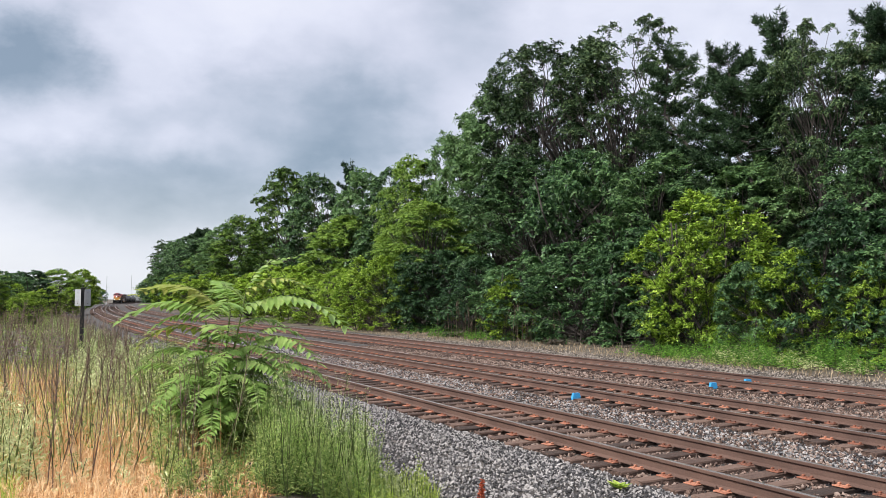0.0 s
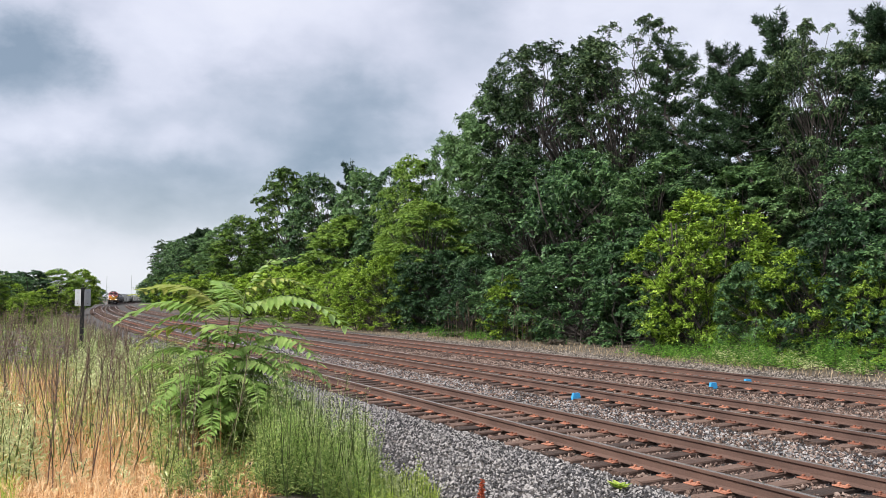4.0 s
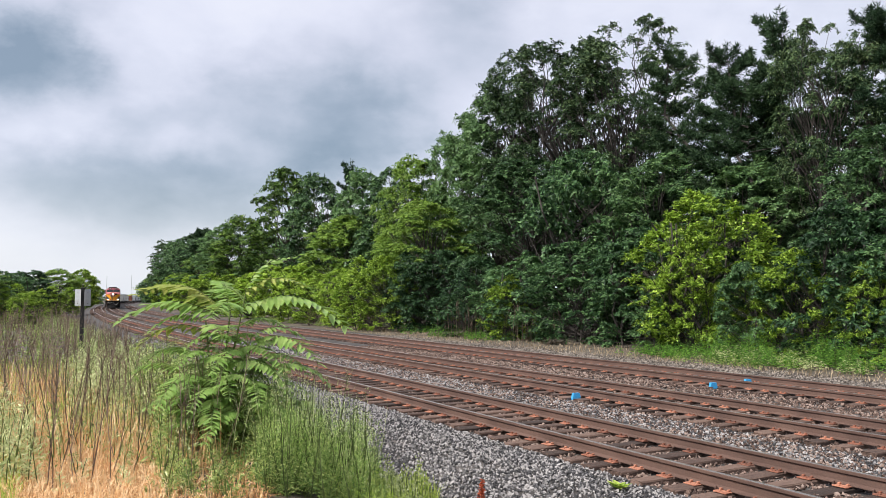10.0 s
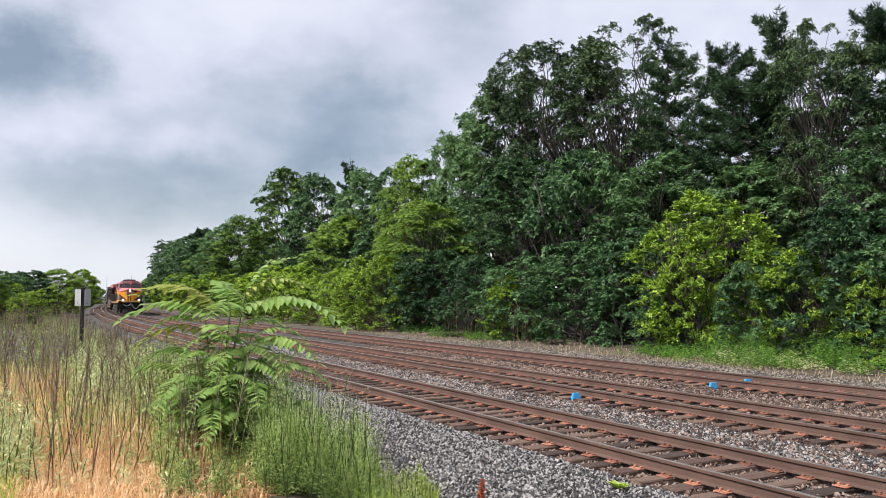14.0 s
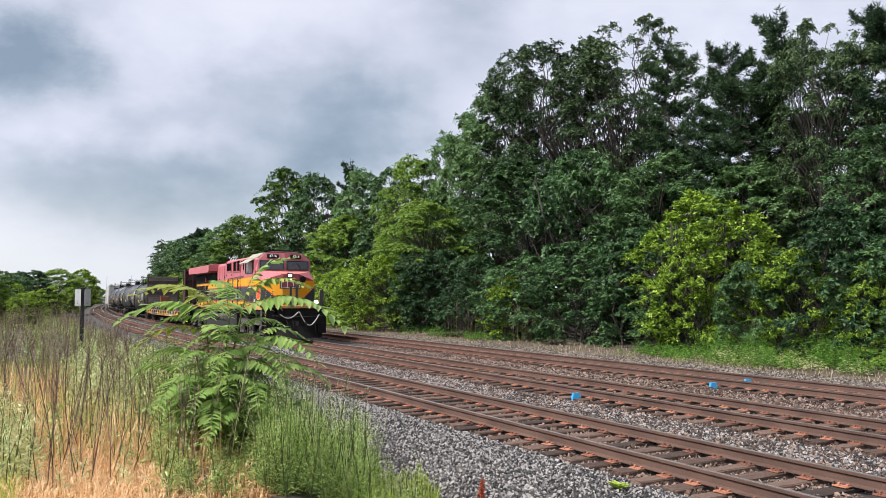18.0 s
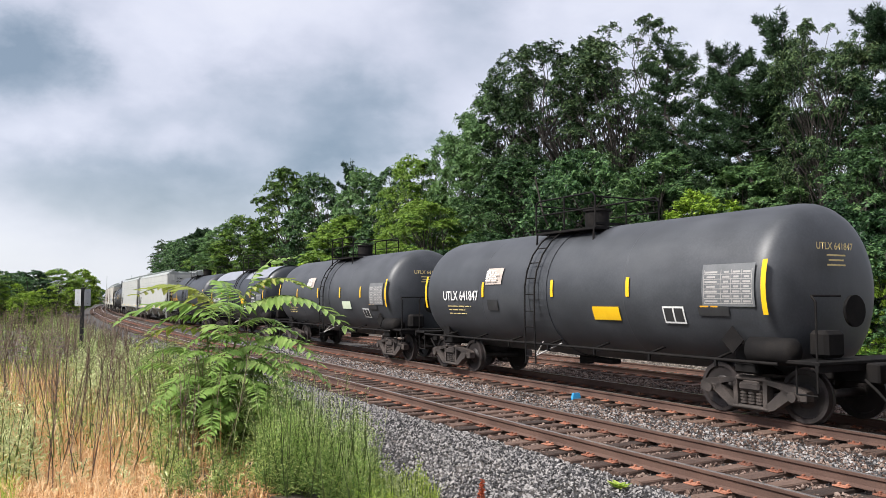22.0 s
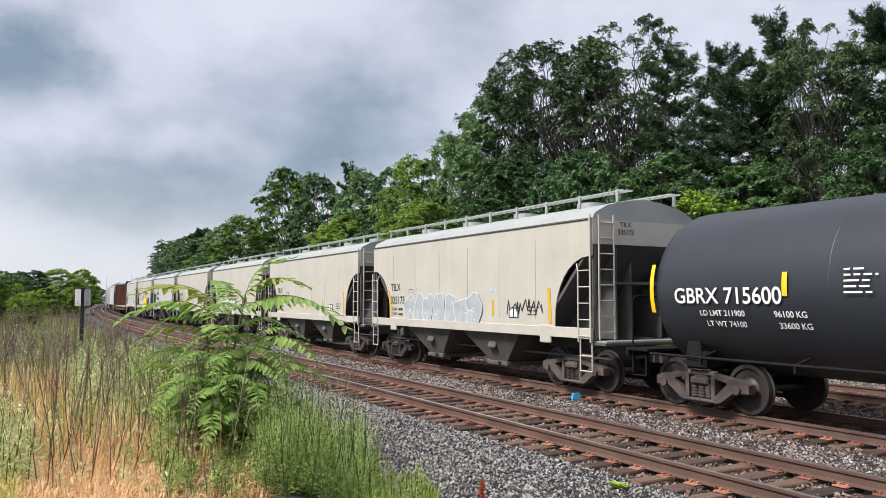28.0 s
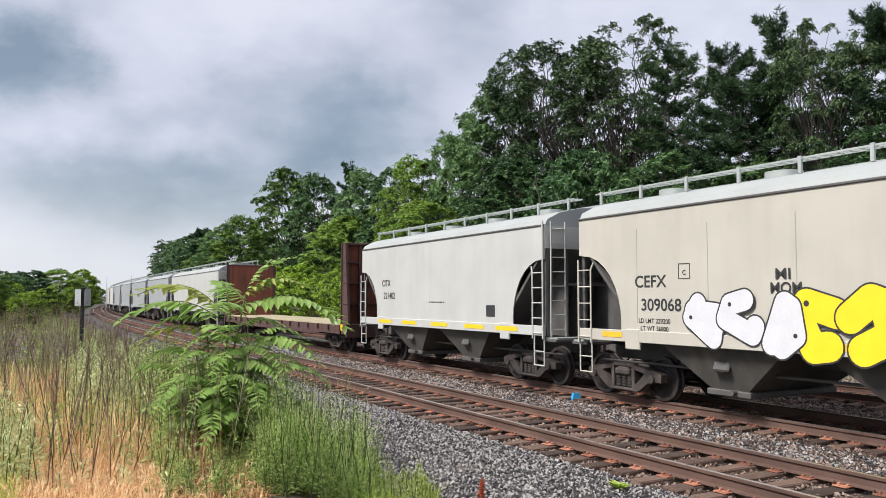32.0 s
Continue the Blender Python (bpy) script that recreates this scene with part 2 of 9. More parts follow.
    if bump:
        bp = N("ShaderNodeBump")
        bp.inputs["Strength"].default_value, bp.inputs["Distance"].default_value = bump, 0.02
        src = n2
        if bump_scale:
            src = N("ShaderNodeTexNoise")
            src.inputs["Scale"].default_value, src.inputs["Detail"].default_value = bump_scale, 4
            L(tc.outputs["Object"], src.inputs["Vector"])
        L(src.outputs["Fac"], bp.inputs["Height"])
        L(bp.outputs[0], bsdf.inputs["Normal"])
    if translucent:
        tr, ms, out = N("ShaderNodeBsdfTranslucent"), N("ShaderNodeMixShader"), nt.nodes["Material Output"]
        L(col, tr.inputs[0])
        ms.inputs[0].default_value = translucent
        L(bsdf.outputs[0], ms.inputs[1])
        L(tr.outputs[0], ms.inputs[2])
        L(ms.outputs[0], out.inputs[0])
    return mt


def glowing(name, color, strength):
    mt = bpy.data.materials.new(name)
    mt.use_nodes = True
    b = mt.node_tree.nodes["Principled BSDF"]
    b.inputs["Base Color"].default_value = (*color, 1)
    b.inputs["Emission Color"].default_value = (*color, 1)
    b.inputs["Emission Strength"].default_value = strength
    return mt


M_SOIL = material("soil", [(0.035, 0.029, 0.021), (0.08, 0.065, 0.047), (0.16, 0.13, 0.095)], 0.6, 14, 0.95, bump=0.6)
M_BALLAST_BED = material("ballast_bed", [(0.016, 0.014, 0.013), (0.045, 0.039, 0.035), (0.12, 0.105, 0.095)], 1.2, 16, 0.9, bump=1.0, bump_scale=18)
M_STONE = material("crushed_stone", [(0.034, 0.033, 0.035), (0.124, 0.118, 0.119), (0.33, 0.31, 0.30)], 0.8, 60, 0.85, bump=0.3, island=0.85)
M_STONE_PALE = material("pale_stone", [(0.055, 0.045, 0.038), (0.135, 0.112, 0.093), (0.26, 0.225, 0.19)], 0.8, 60, 0.88, bump=0.3, island=0.8)
M_STONE_RUST = material("rust_stained_stone", [(0.046, 0.027, 0.020), (0.135, 0.084, 0.064), (0.27, 0.20, 0.165)], 0.8, 60, 0.88, bump=0.3, island=0.6)
M_TIE = material("weathered_tie_wood", [(0.030, 0.018, 0.013), (0.078, 0.046, 0.034), (0.150, 0.094, 0.070)], 4, 30, 0.9, bump=0.6, stretch=(8, 0.8, 4), random=0.4)
M_RAIL = material("rusty_rail", [(0.062, 0.036, 0.028), (0.105, 0.060, 0.046), (0.15, 0.09, 0.068)], 1.5, 60, 0.72, metal=0.15, bump=0.15)
M_RAIL_TOP = material("worn_rail_head", [(0.42, 0.38, 0.36), (0.56, 0.53, 0.51)], 2, 80, 0.34, metal=0.85, bump=0.05)
M_PLATE = material("rusty_tie_plate", [(0.13, 0.050, 0.030), (0.27, 0.10, 0.058), (0.38, 0.165, 0.10)], 6, 70, 0.85, bump=0.3, random=0.4)


# ---- ground ----
def sheet(name, s_list, l_list, zf, mat, wob=0.0, seed=1):
    rng = np.random.default_rng(seed)
    Sg, Lg = np.meshgrid(np.array(s_list, float), np.array(l_list, float), indexing="ij")
    X, Y = line_np(Sg, Lg)
    Z = zf(Sg, Lg) + rng.normal(0, 1, Sg.shape) * wob
    V = np.stack([X, Y, Z], -1).reshape(-1, 3)
    a, b = Sg.shape
    i = (np.arange(a - 1)[:, None] * b + np.arange(b - 1)[None]).ravel()
    F = np.stack([i, i + b, i + b + 1, i + 1], -1)[:, ::-1]
    return np_mesh(name, V, F, mat, True)


def steps(*spans):
    out = []
    for a, b, st in spans:
        out += list(np.arange(a, b - 1e-6, st))
    return out + [spans[-1][1]]


def build_ground():
    S1 = steps((-4200, -800, 170), (-800, -120, 20), (-120, -20, 4), (-20, 34, 0.6), (34, 120, 8), (120, 700, 60))
    L1 = steps((-1000, -60, 94), (-60, -16, 4), (-16, -8, 0.7), (-8, 8, 4), (8, 18, 0.35), (18, 60, 4), (60, 3000, 245))
    g = new("ground", sheet("ground", S1, L1, ground_z, M_SOIL, 0.012, 3))
    tagged(g, "soil bank under weeds and dry grass beside the railway", "ground", kind="structure")
    S2 = steps((-1150, -120, 10), (-120, -20, 2), (-20, 30, 0.35), (30, 300, 5))
    L2 = steps((-9.4, -6.4, 0.4), (-6.4, 6.4, 0.32), (6.4, 8.5, 0.3))
    b = new("ballast_bed", sheet("ballast_bed", S2, L2, bed_z, M_BALLAST_BED, 0.005, 4))
    tagged(b, "grey crushed-stone ballast bed under the three tracks", "ballast", kind="structure")


build_ground()

# ---- tracks ----
RAIL_PROFILE = [(-0.07, -0.172), (0.07, -0.172), (0.07, -0.160), (0.012, -0.140), (0.010, -0.050), (0.036, -0.040), (0.0375, -0.006), (0.030, -0.001), (-0.030, -0.001), (-0.0375, -0.006), (-0.036, -0.040), (-0.010, -0.050), (-0.012, -0.140), (-0.07, -0.160)]


def rail_mesh(name, off_f, profile, mat, closed=True):
    ss = np.array(steps((-1150, -300, 8), (-300, -40, 3), (-40, 40, 1.0), (40, 300, 8)))
    n = len(profile)
    V = []
    for p, z in profile:
        X, Y = line_np(ss, off_f(ss) + p)
        V.append(np.stack([X, Y, np.full_like(X, z)], -1))
    V = np.stack(V, 1).reshape(-1, 3)
    i = np.arange(len(ss) - 1)[:, None] * n
    j = np.arange(n if closed else n - 1)[None]
    j2 = (j + 1) % n
    F = np.stack([i + j, i + j2, i + n + j2, i + n + j], -1).reshape(-1, 4)
    return np_mesh(name, V, F, mat)


def tie_mesh(k):
    rng = random.Random(40 + k)
    sh = Shape()
    sh.box((0, 0, -0.272), (0.225, 2.6, 0.17), 0.012)
    me = sh.mesh("tie", M_TIE)
    for v in me.vertices:
        v.co.x += rng.uniform(-0.008, 0.008)
        v.co.z += rng.uniform(-0.006, 0.006)
        if abs(v.co.y) > 1:
            v.co.y += rng.uniform(-0.03, 0.03)
    return me


def plate_shape(sh, y):
    sh.box((0, y, -0.179), (0.19, 0.36, 0.016), 0.004)
    for dy in (-0.085, 0.085):
        for dx in (-0.06, 0.055):
            sh.box((dx, y + dy, -0.160), (0.03, 0.045, 0.03), 0.006)
    for dy in (-0.145, 0.145):
        sh.box((0.02, y + dy, -0.166), (0.026, 0.026, 0.014), 0.004)
    return sh


def anchor_shape(sh, y):
    sh.box((0.135, y, -0.178), (0.03, 0.19, 0.035), 0.006)
    sh.box((0.135, y + 0.085, -0.155), (0.03, 0.03, 0.03), 0.006)


def place_joined(sh, frames):
    """One mesh of many copies of a shape, at poses (x, y, angle, z)."""
    bv, bf = np.array(sh.v), sh.f
    V, F = [], []
    for n, (x, y, a, z) in enumerate(frames):
        c, s = math.cos(a), math.sin(a)
        w = bv.copy()
        w[:, 0], w[:, 1] = x + bv[:, 0] * c - bv[:, 1] * s, y + bv[:, 0] * s + bv[:, 1] * c
        w[:, 2] += z
        V.append(w)
        k = n * len(bv)
        F += [tuple(i + k for i in f) for f in bf]
    return np.concatenate(V), F


def build_track(key, nearest):
    rng = random.Random(hash_seed(key))
    track = new("railway_track")
    tagged(track, {"near": "rusty railway track with timber ties beside the bank", "middle": "rusty main railway track that carries the freight train", "far": "rusty railway track beside the tree line"}[key], "railway track", "parallel railway tracks")
    off_f = near_offset if key == "near" else (lambda s: np.full_like(np.asarray(s, float), TRACKS[key]))
    for sg in (1, -1):
        r = part("rail", rail_mesh("rail", lambda s: off_f(s) + sg * GAUGE, RAIL_PROFILE, M_RAIL), M_RAIL, track)
        part("running_surface", rail_mesh("running_surface", lambda s: off_f(s) + sg * GAUGE, [(-0.029, 0.0), (-0.012, 0.002), (0.012, 0.002), (0.029, 0.0)], M_RAIL_TOP, False), M_RAIL_TOP, r, "worn steel running surface")
    ties = [tie_mesh(k) for k in range(5)]
    sh = Shape()
    for sg in (1, -1):
        plate_shape(sh, sg * GAUGE)
    one_plate = plate_shape(Shape(), 0).mesh("tie_plate", M_PLATE)
    anc = Shape()
    anchor_shape(anc, 0)
    anchor = anc.mesh("rail_anchor", M_RAIL)
    s, far_t, far_p = 20.6 + rng.random() * 0.4, [], []
    while s > -230:
        o = float(off_f(s))
        a = heading(s) + rng.uniform(-0.02, 0.02)
        p = along(s, o + rng.uniform(-0.05, 0.05))
        dz = rng.uniform(-0.008, 0.004)
        if s > -62:
            m = Matrix.LocRotScale((p.x, p.y, dz), Euler((0, 0, a)), None)
            part("tie", rng.choice(ties), M_TIE, track, at=m)
        else:
            far_t.append((p.x, p.y, a, dz))
        for sg in (1, -1):
            pp = along(s, o + sg * GAUGE)
            if s > nearest:
                m = Matrix.LocRotScale((pp.x, pp.y, 0), Euler((0, 0, heading(s) + (math.pi if rng.random() < 0.5 else 0))), None)
                part("tie_plate", one_plate, M_PLATE, track, at=m)
                if rng.random() < 0.8:
                    part("rail_anchor", anchor, M_RAIL, track, at=m)
            elif s > -62:
                far_p.append((pp.x, pp.y, heading(s), 0))
        s -= 0.497 * rng.uniform(0.93, 1.07)
    box = Shape().box((0, 0, -0.272), (0.225, 2.6, 0.17))
    V, F = place_joined(box, far_t)
    me = bpy.data.meshes.new("distant_tie")
    me.from_pydata(V.tolist(), [], F)
    me.materials.append(M_TIE)
    tagged(part("distant_tie", me, M_TIE, track), kind="stuff")
    pl = Shape().box((0, 0, -0.176), (0.19, 0.36, 0.016)).box((0, 0.09, -0.160), (0.15, 0.045, 0.03)).box((0, -0.09, -0.160), (0.15, 0.045, 0.03))
    V, F = place_joined(pl, far_p)
    me = bpy.data.meshes.new("distant_tie_plate")
    me.from_pydata(V.tolist(), [], F)
    me.materials.append(M_PLATE)
    tagged(part("distant_tie_plate", me, M_PLATE, track), kind="stuff")


def hash_seed(key):
    return sum(ord(ch) * (i + 3) for i, ch in enumerate(key))


build_track("near", -8.0)
build_track("middle", -8.0)
build_track("far", 0.0)


def stones(name, n_per_m2, s0, s1, l0, l1, size, mat, seed, zf=bed_z, lift=0.0, avoid_rails=True):
    rng = np.random.default_rng(seed)
    n = int((s1 - s0) * (l1 - l0) * n_per_m2)
    s, l = rng.uniform(s0, s1, n), rng.uniform(l0, l1, n)
    if avoid_rails:
        for c in TRACKS.values():
            for sg in (1, -1):
                k = abs(l - (c + sg * GAUGE)) > 0.10
                s, l = s[k], l[k]
    n = len(s)
    base = np.array([(1, 0, 0), (-1, 0, 0), (0, 1, 0), (0, -1, 0), (0, 0, 1), (0, 0, -1)], float) * 0.66
    V = base[None] * rng.uniform(0.62, 1.15, (n, 1, 3)) + rng.uniform(-0.24, 0.24, (n, 6, 3))
    V *= (size * np.clip(rng.lognormal(0, 0.28, n), 0.5, 1.55))[:, None, None]
    q = rng.normal(size=(n, 4))
    q /= np.linalg.norm(q, axis=1)[:, None]
    w, x, y, z = q.T
    R = np.stack([1 - 2 * (y * y + z * z), 2 * (x * y - z * w), 2 * (x * z + y * w), 2 * (x * y + z * w), 1 - 2 * (x * x + z * z), 2 * (y * z - x * w), 2 * (x * z - y * w), 2 * (y * z + x * w), 1 - 2 * (x * x + y * y)], -1).reshape(n, 3, 3)
    V = np.einsum("nij,nkj->nki", R, V)
    X, Y = line_np(s, l)
    V += np.stack([X, Y, zf(s, l) + lift + rng.uniform(-0.01, 0.025, n)], -1)[:, None]
    F0 = np.array([(0, 2, 4), (2, 1, 4), (1, 3, 4), (3, 0, 4), (2, 0, 5), (1, 2, 5), (3, 1, 5), (0, 3, 5)])
    F = (F0[None] + (np.arange(n) * 6)[:, None, None]).reshape(-1, 3)
    ob = new(name, np_mesh(name, V.reshape(-1, 3), F, mat))
    return tagged(ob, "loose crushed-stone ballast lying between and beside the tracks", "ballast", kind="stuff")


top_z = lambda s, l: np.maximum(bed_z(s, l), ground_z(s, l))
stones("ballast_stones", 1050, 4.5, 20.5, 5.55, 8.45, 0.032, M_STONE, 1, top_z)
stones("ballast_stones", 460, -8, 4.5, 5.5, 8.3, 0.042, M_STONE, 2, top_z)
stones("ballast_stones", 190, -22, -8, 5.5, 8.0, 0.06, M_STONE, 21)
stones("ballast_stones", 260, -6, 20, 1.35, 3.0, 0.040, M_STONE, 3)
stones("ballast_stones", 240, -6, 20, 1.35, 3.0, 0.040, M_STONE_RUST, 13)
stones("ballast_stones", 130, -22, -6, 1.35, 3.0, 0.062, M_STONE, 4)
stones("ballast_stones", 330, -4, 20.5, 3.0, 5.5, 0.040, M_STONE_RUST, 5, lift=0.006)
stones("ballast_stones", 190, -8, 21, -1.35, 1.35, 0.044, M_STONE_RUST, 6, lift=0.006)
stones("ballast_stones", 210, -10, 20, -3.4, -1.35, 0.048, M_STONE_RUST, 7)
stones("ballast_stones", 130, -12, 21, -6.1, -3.4, 0.050, M_STONE_RUST, 8, lift=0.006)
stones("ballast_stones", 150, -20, 22, -9.6, -6.1, 0.052, M_STONE_PALE, 9, top_z)

# ---- the train ----
def banded(name, bands, rough=0.45, dirt_c=(0.10, 0.075, 0.055), dirt_a=0.35, metal=0.0, streak=True):
    """Paint in level bands (top height of each, colour), faded and streaked with dirt."""
    mt = material(name, [(1, 1, 1)], 2.0, 30, rough, metal=metal, bump=0.04, rough_var=0.12)
    nt = mt.node_tree
    N, L = nt.nodes.new, nt.links.new
    bsdf = nt.nodes["Principled BSDF"]
    tc, sp = N("ShaderNodeTexCoord"), N("ShaderNodeSeparateXYZ")
    L(tc.outputs["Object"], sp.inputs[0])
    mr = N("ShaderNodeMapRange")
    mr.inputs[1].default_value, mr.inputs[2].default_value = 0.0, 5.0
    L(sp.outputs["Z"], mr.inputs[0])
    rp = N("ShaderNodeValToRGB")
    cr = rp.color_ramp
    cr.interpolation = "CONSTANT"
    while len(cr.elements) < len(bands):
        cr.elements.new(0.5)
    low = 0.0
    for e, (top, c) in zip(cr.elements, bands):
        e.position, e.color = low, (*c, 1)
        low = top / 5.0
    L(mr.outputs[0], rp.inputs[0])
    mp, n = N("ShaderNodeMapping"), N("ShaderNodeTexNoise")
    mp.inputs["Scale"].default_value = (3.0, 3.0, 0.35) if streak else (1.5, 1.5, 1.5)
    L(tc.outputs["Object"], mp.inputs[0])
    L(mp.outputs[0], n.inputs["Vector"])
    n.inputs["Scale"].default_value, n.inputs["Detail"].default_value = 1.4, 7
    rg = N("ShaderNodeMapRange")
    rg.inputs[1].default_value, rg.inputs[2].default_value = 0.45, 0.80
    rg.inputs[4].default_value = dirt_a * 2
    L(n.outputs["Fac"], rg.inputs[0])
    mx = N("ShaderNodeMix")
    mx.data_type = "RGBA"
    mx.inputs[7].default_value = (*dirt_c, 1)
    L(rg.outputs[0], mx.inputs[0])
    L(rp.outputs[0], mx.inputs[6])
    # fading in broad patches
    n2 = N("ShaderNodeTexNoise")
    n2.inputs["Scale"].default_value, n2.inputs["Detail"].default_value = 0.9, 5
    L(tc.outputs["Object"], n2.inputs["Vector"])
    fr = N("ShaderNodeMapRange")
    fr.inputs[3].default_value, fr.inputs[4].default_value = 0.82, 1.12
    L(n2.outputs["Fac"], fr.inputs[0])
    ml = N("ShaderNodeMix")
    ml.data_type, ml.blend_type = "RGBA", "MULTIPLY"
    ml.inputs[0].default_value = 1.0
    L(mx.outputs[2], ml.inputs[6])
    L(fr.outputs[0], ml.inputs[7])
    L(ml.outputs[2], bsdf.inputs["Base Color"])
    return mt


C_RED, C_YEL, C_ORA, C_GRY = (0.46, 0.12, 0.14), (0.78, 0.33, 0.005), (0.68, 0.25, 0.03), (0.036, 0.040, 0.046)
M_LIVERY = banded("locomotive_livery", [(1.70, C_ORA), (1.92, (0.75, 0.33, 0.02)), (1.99, (0.55, 0.07, 0.03)), (2.74, C_GRY), (2.80, (0.55, 0.07, 0.03)), (3.24, C_YEL), (5.0, C_RED)], 0.42, dirt_a=0.22)
M_RED_DEEP = banded("deep_red_paint", [(5.0, (0.26, 0.038, 0.042))], 0.45, dirt_a=0.2)
# Livery red turned paler: partly fading, partly light on the nose top.
M_PINK = banded("faded_lit_pink_paint", [(5.0, (0.56, 0.20, 0.18))], 0.55, dirt_a=0.2)
M_RED = banded("faded_red_paint", [(5.0, C_RED)], 0.5, dirt_a=0.25)
M_YELLOW = banded("locomotive_yellow", [(5.0, C_YEL)], 0.42, dirt_a=0.05)
M_DGREY = banded("dark_grey_paint", [(5.0, C_GRY)], 0.45, dirt_a=0.15)
M_SILL = banded("faded_orange_sill", [(5.0, (0.50, 0.25, 0.09))], 0.65, dirt_a=0.8, streak=False)
M_BLACK = material("sooty_black", [(0.005, 0.005, 0.005), (0.010, 0.009, 0.009), (0.020, 0.017, 0.015)], 3, 40, 0.8, bump=0.15, spec=0.15)
M_TRUCK = material("dusty_grey_casting", [(0.028, 0.026, 0.024), (0.066, 0.060, 0.055), (0.14, 0.128, 0.116)], 3, 45, 0.8, bump=0.3)
M_TRUCK_F = material("brown_black_casting", [(0.018, 0.015, 0.014), (0.044, 0.035, 0.031), (0.100, 0.078, 0.068)], 3, 45, 0.75, bump=0.3, random=0.3)
M_WHEEL = material("wheel_steel", [(0.016, 0.014, 0.014), (0.036, 0.030, 0.029), (0.07, 0.054, 0.052)], 3, 50, 0.55, metal=0.35, bump=0.1)
M_STEEL_P = material("painted_handrail", [(0.02, 0.02, 0.02), (0.05, 0.05, 0.05)], 6, 60, 0.5, bump=0.1)
M_GLASS = material("dark_window_glass", [(0.012, 0.015, 0.018), (0.022, 0.027, 0.03)], 1, 8, 0.08, bump=0, spec=0.8, rough_var=0.03)
M_SCREEN = material("dark_grille", [(0.008, 0.008, 0.008), (0.02, 0.02, 0.02)], 8, 60, 0.8, bump=0.3, spec=0.1)
M_TANKGREY = material("fuel_tank_grey", [(0.012, 0.012, 0.012), (0.024, 0.024, 0.023), (0.046, 0.043, 0.040)], 1.5, 30, 0.65, bump=0.1, spec=0.3)
M_LAMP = glowing("lit_headlight", (1.0, 0.90, 0.70), 14.0)
M_ROOF = material("dusty_pale_roof", [(0.20, 0.175, 0.14), (0.29, 0.265, 0.21), (0.38, 0.35, 0.29)], 1.5, 30, 0.7, bump=0.05)
M_BEIGE = material("stained_beige_panel", [(0.38, 0.32, 0.28), (0.52, 0.45, 0.40)], 4, 50, 0.6, bump=0.03)
M_WHITE = material("white_marking", [(0.62, 0.62, 0.60), (0.78, 0.78, 0.76)], 5, 60, 0.6, bump=0.03)
M_BLACKMARK = material("black_marking", [(0.015, 0.015, 0.016), (0.035, 0.035, 0.036)], 5, 60, 0.6, bump=0.03)
M_YMARK = material("yellow_reflector", [(0.76, 0.43, 0.008), (0.86, 0.53, 0.015)], 5, 60, 0.4, bump=0.03)
M_AMBER = material("ochre_reflector", [(0.48, 0.27, 0.015), (0.60, 0.36, 0.02)], 5, 60, 0.5, bump=0.03)
M_YLET = material("pale_yellow_marking", [(0.72, 0.55, 0.20), (0.82, 0.66, 0.30)], 5, 60, 0.6, bump=0.03)
M_OLET = material("orange_marking", [(0.75, 0.36, 0.02), (0.85, 0.45, 0.03)], 5, 60, 0.5, bump=0.03)
M_PLACARD = material("pale_placard", [(0.50, 0.58, 0.42), (0.62, 0.68, 0.52)], 5, 60, 0.6, bump=0.03)
M_GREYPLATE = material("grey_stencil_panel", [(0.11, 0.115, 0.12), (0.17, 0.175, 0.18)], 4, 50, 0.6, bump=0.03)
M_REDLOGO = material("red_emblem", [(0.62, 0.05, 0.035), (0.72, 0.08, 0.05)], 4, 50, 0.5, bump=0.02)
M_HOSE = material("grey_hose", [(0.30, 0.29, 0.28), (0.42, 0.40, 0.38)], 4, 50, 0.6, bump=0.1)
M_FADED = material("faded_orange_marking", [(0.22, 0.085, 0.05), (0.36, 0.14, 0.08)], 5, 60, 0.6, bump=0.03)
M_SAFETY = material("yellow_step_edge", [(0.70, 0.62, 0.02), (0.85, 0.78, 0.05)], 5, 60, 0.5, bump=0.03)

_cache = {}


def cached(key, make):
    if key not in _cache:
        _cache[key] = make()
    return _cache[key]


def writing(txt, size, mat, wide=1.0, bold=0.013):
    """Lettering as a flat mesh in the x-z plane, centred, read from the -y side."""
    def make():
        cu = bpy.data.curves.new("lettering", "FONT")
        cu.body, cu.size, cu.align_x, cu.align_y, cu.fill_mode = txt, size, "CENTER", "CENTER", "FRONT"
        cu.offset = bold * size
        ob = bpy.data.objects.new("lettering", cu)
        me = bpy.data.meshes.new_from_object(ob)
        bpy.data.objects.remove(ob)
        bpy.data.curves.remove(cu)
        for v in me.vertices:
            v.co = (v.co.x * wide, 0, v.co.y)
        me.materials.clear()
        me.materials.append(mat)
        return me
    return cached(("t", txt, size, mat.name, wide, bold), make)


def spread_words(txt, size, mat, wide):
    """Each word of a line as its own mesh, with its offset from the line's middle."""
    words = [(writing(w, size, mat, wide), w) for w in txt.split()]
    spans = [max(v.co.x for v in me.vertices) - min(v.co.x for v in me.vertices) for me, w in words]
    gap = 0.34 * size * wide
    x, out = -(sum(spans) + gap * (len(spans) - 1)) / 2, []
    for (me, w), ln in zip(words, spans):
        out.append((me, x + ln / 2))
        x += ln + gap
    return out


def lettering(car, txt, x, y, z, size, mat, wide=1.0, tilt=0.0):
    """Lettering on the right-hand side (towards -y); x is its middle."""
    for me, dx in spread_words(txt, size, mat, wide):
        part("lettering", me, mat, car, at=pose(x + dx, y, z, tilt))


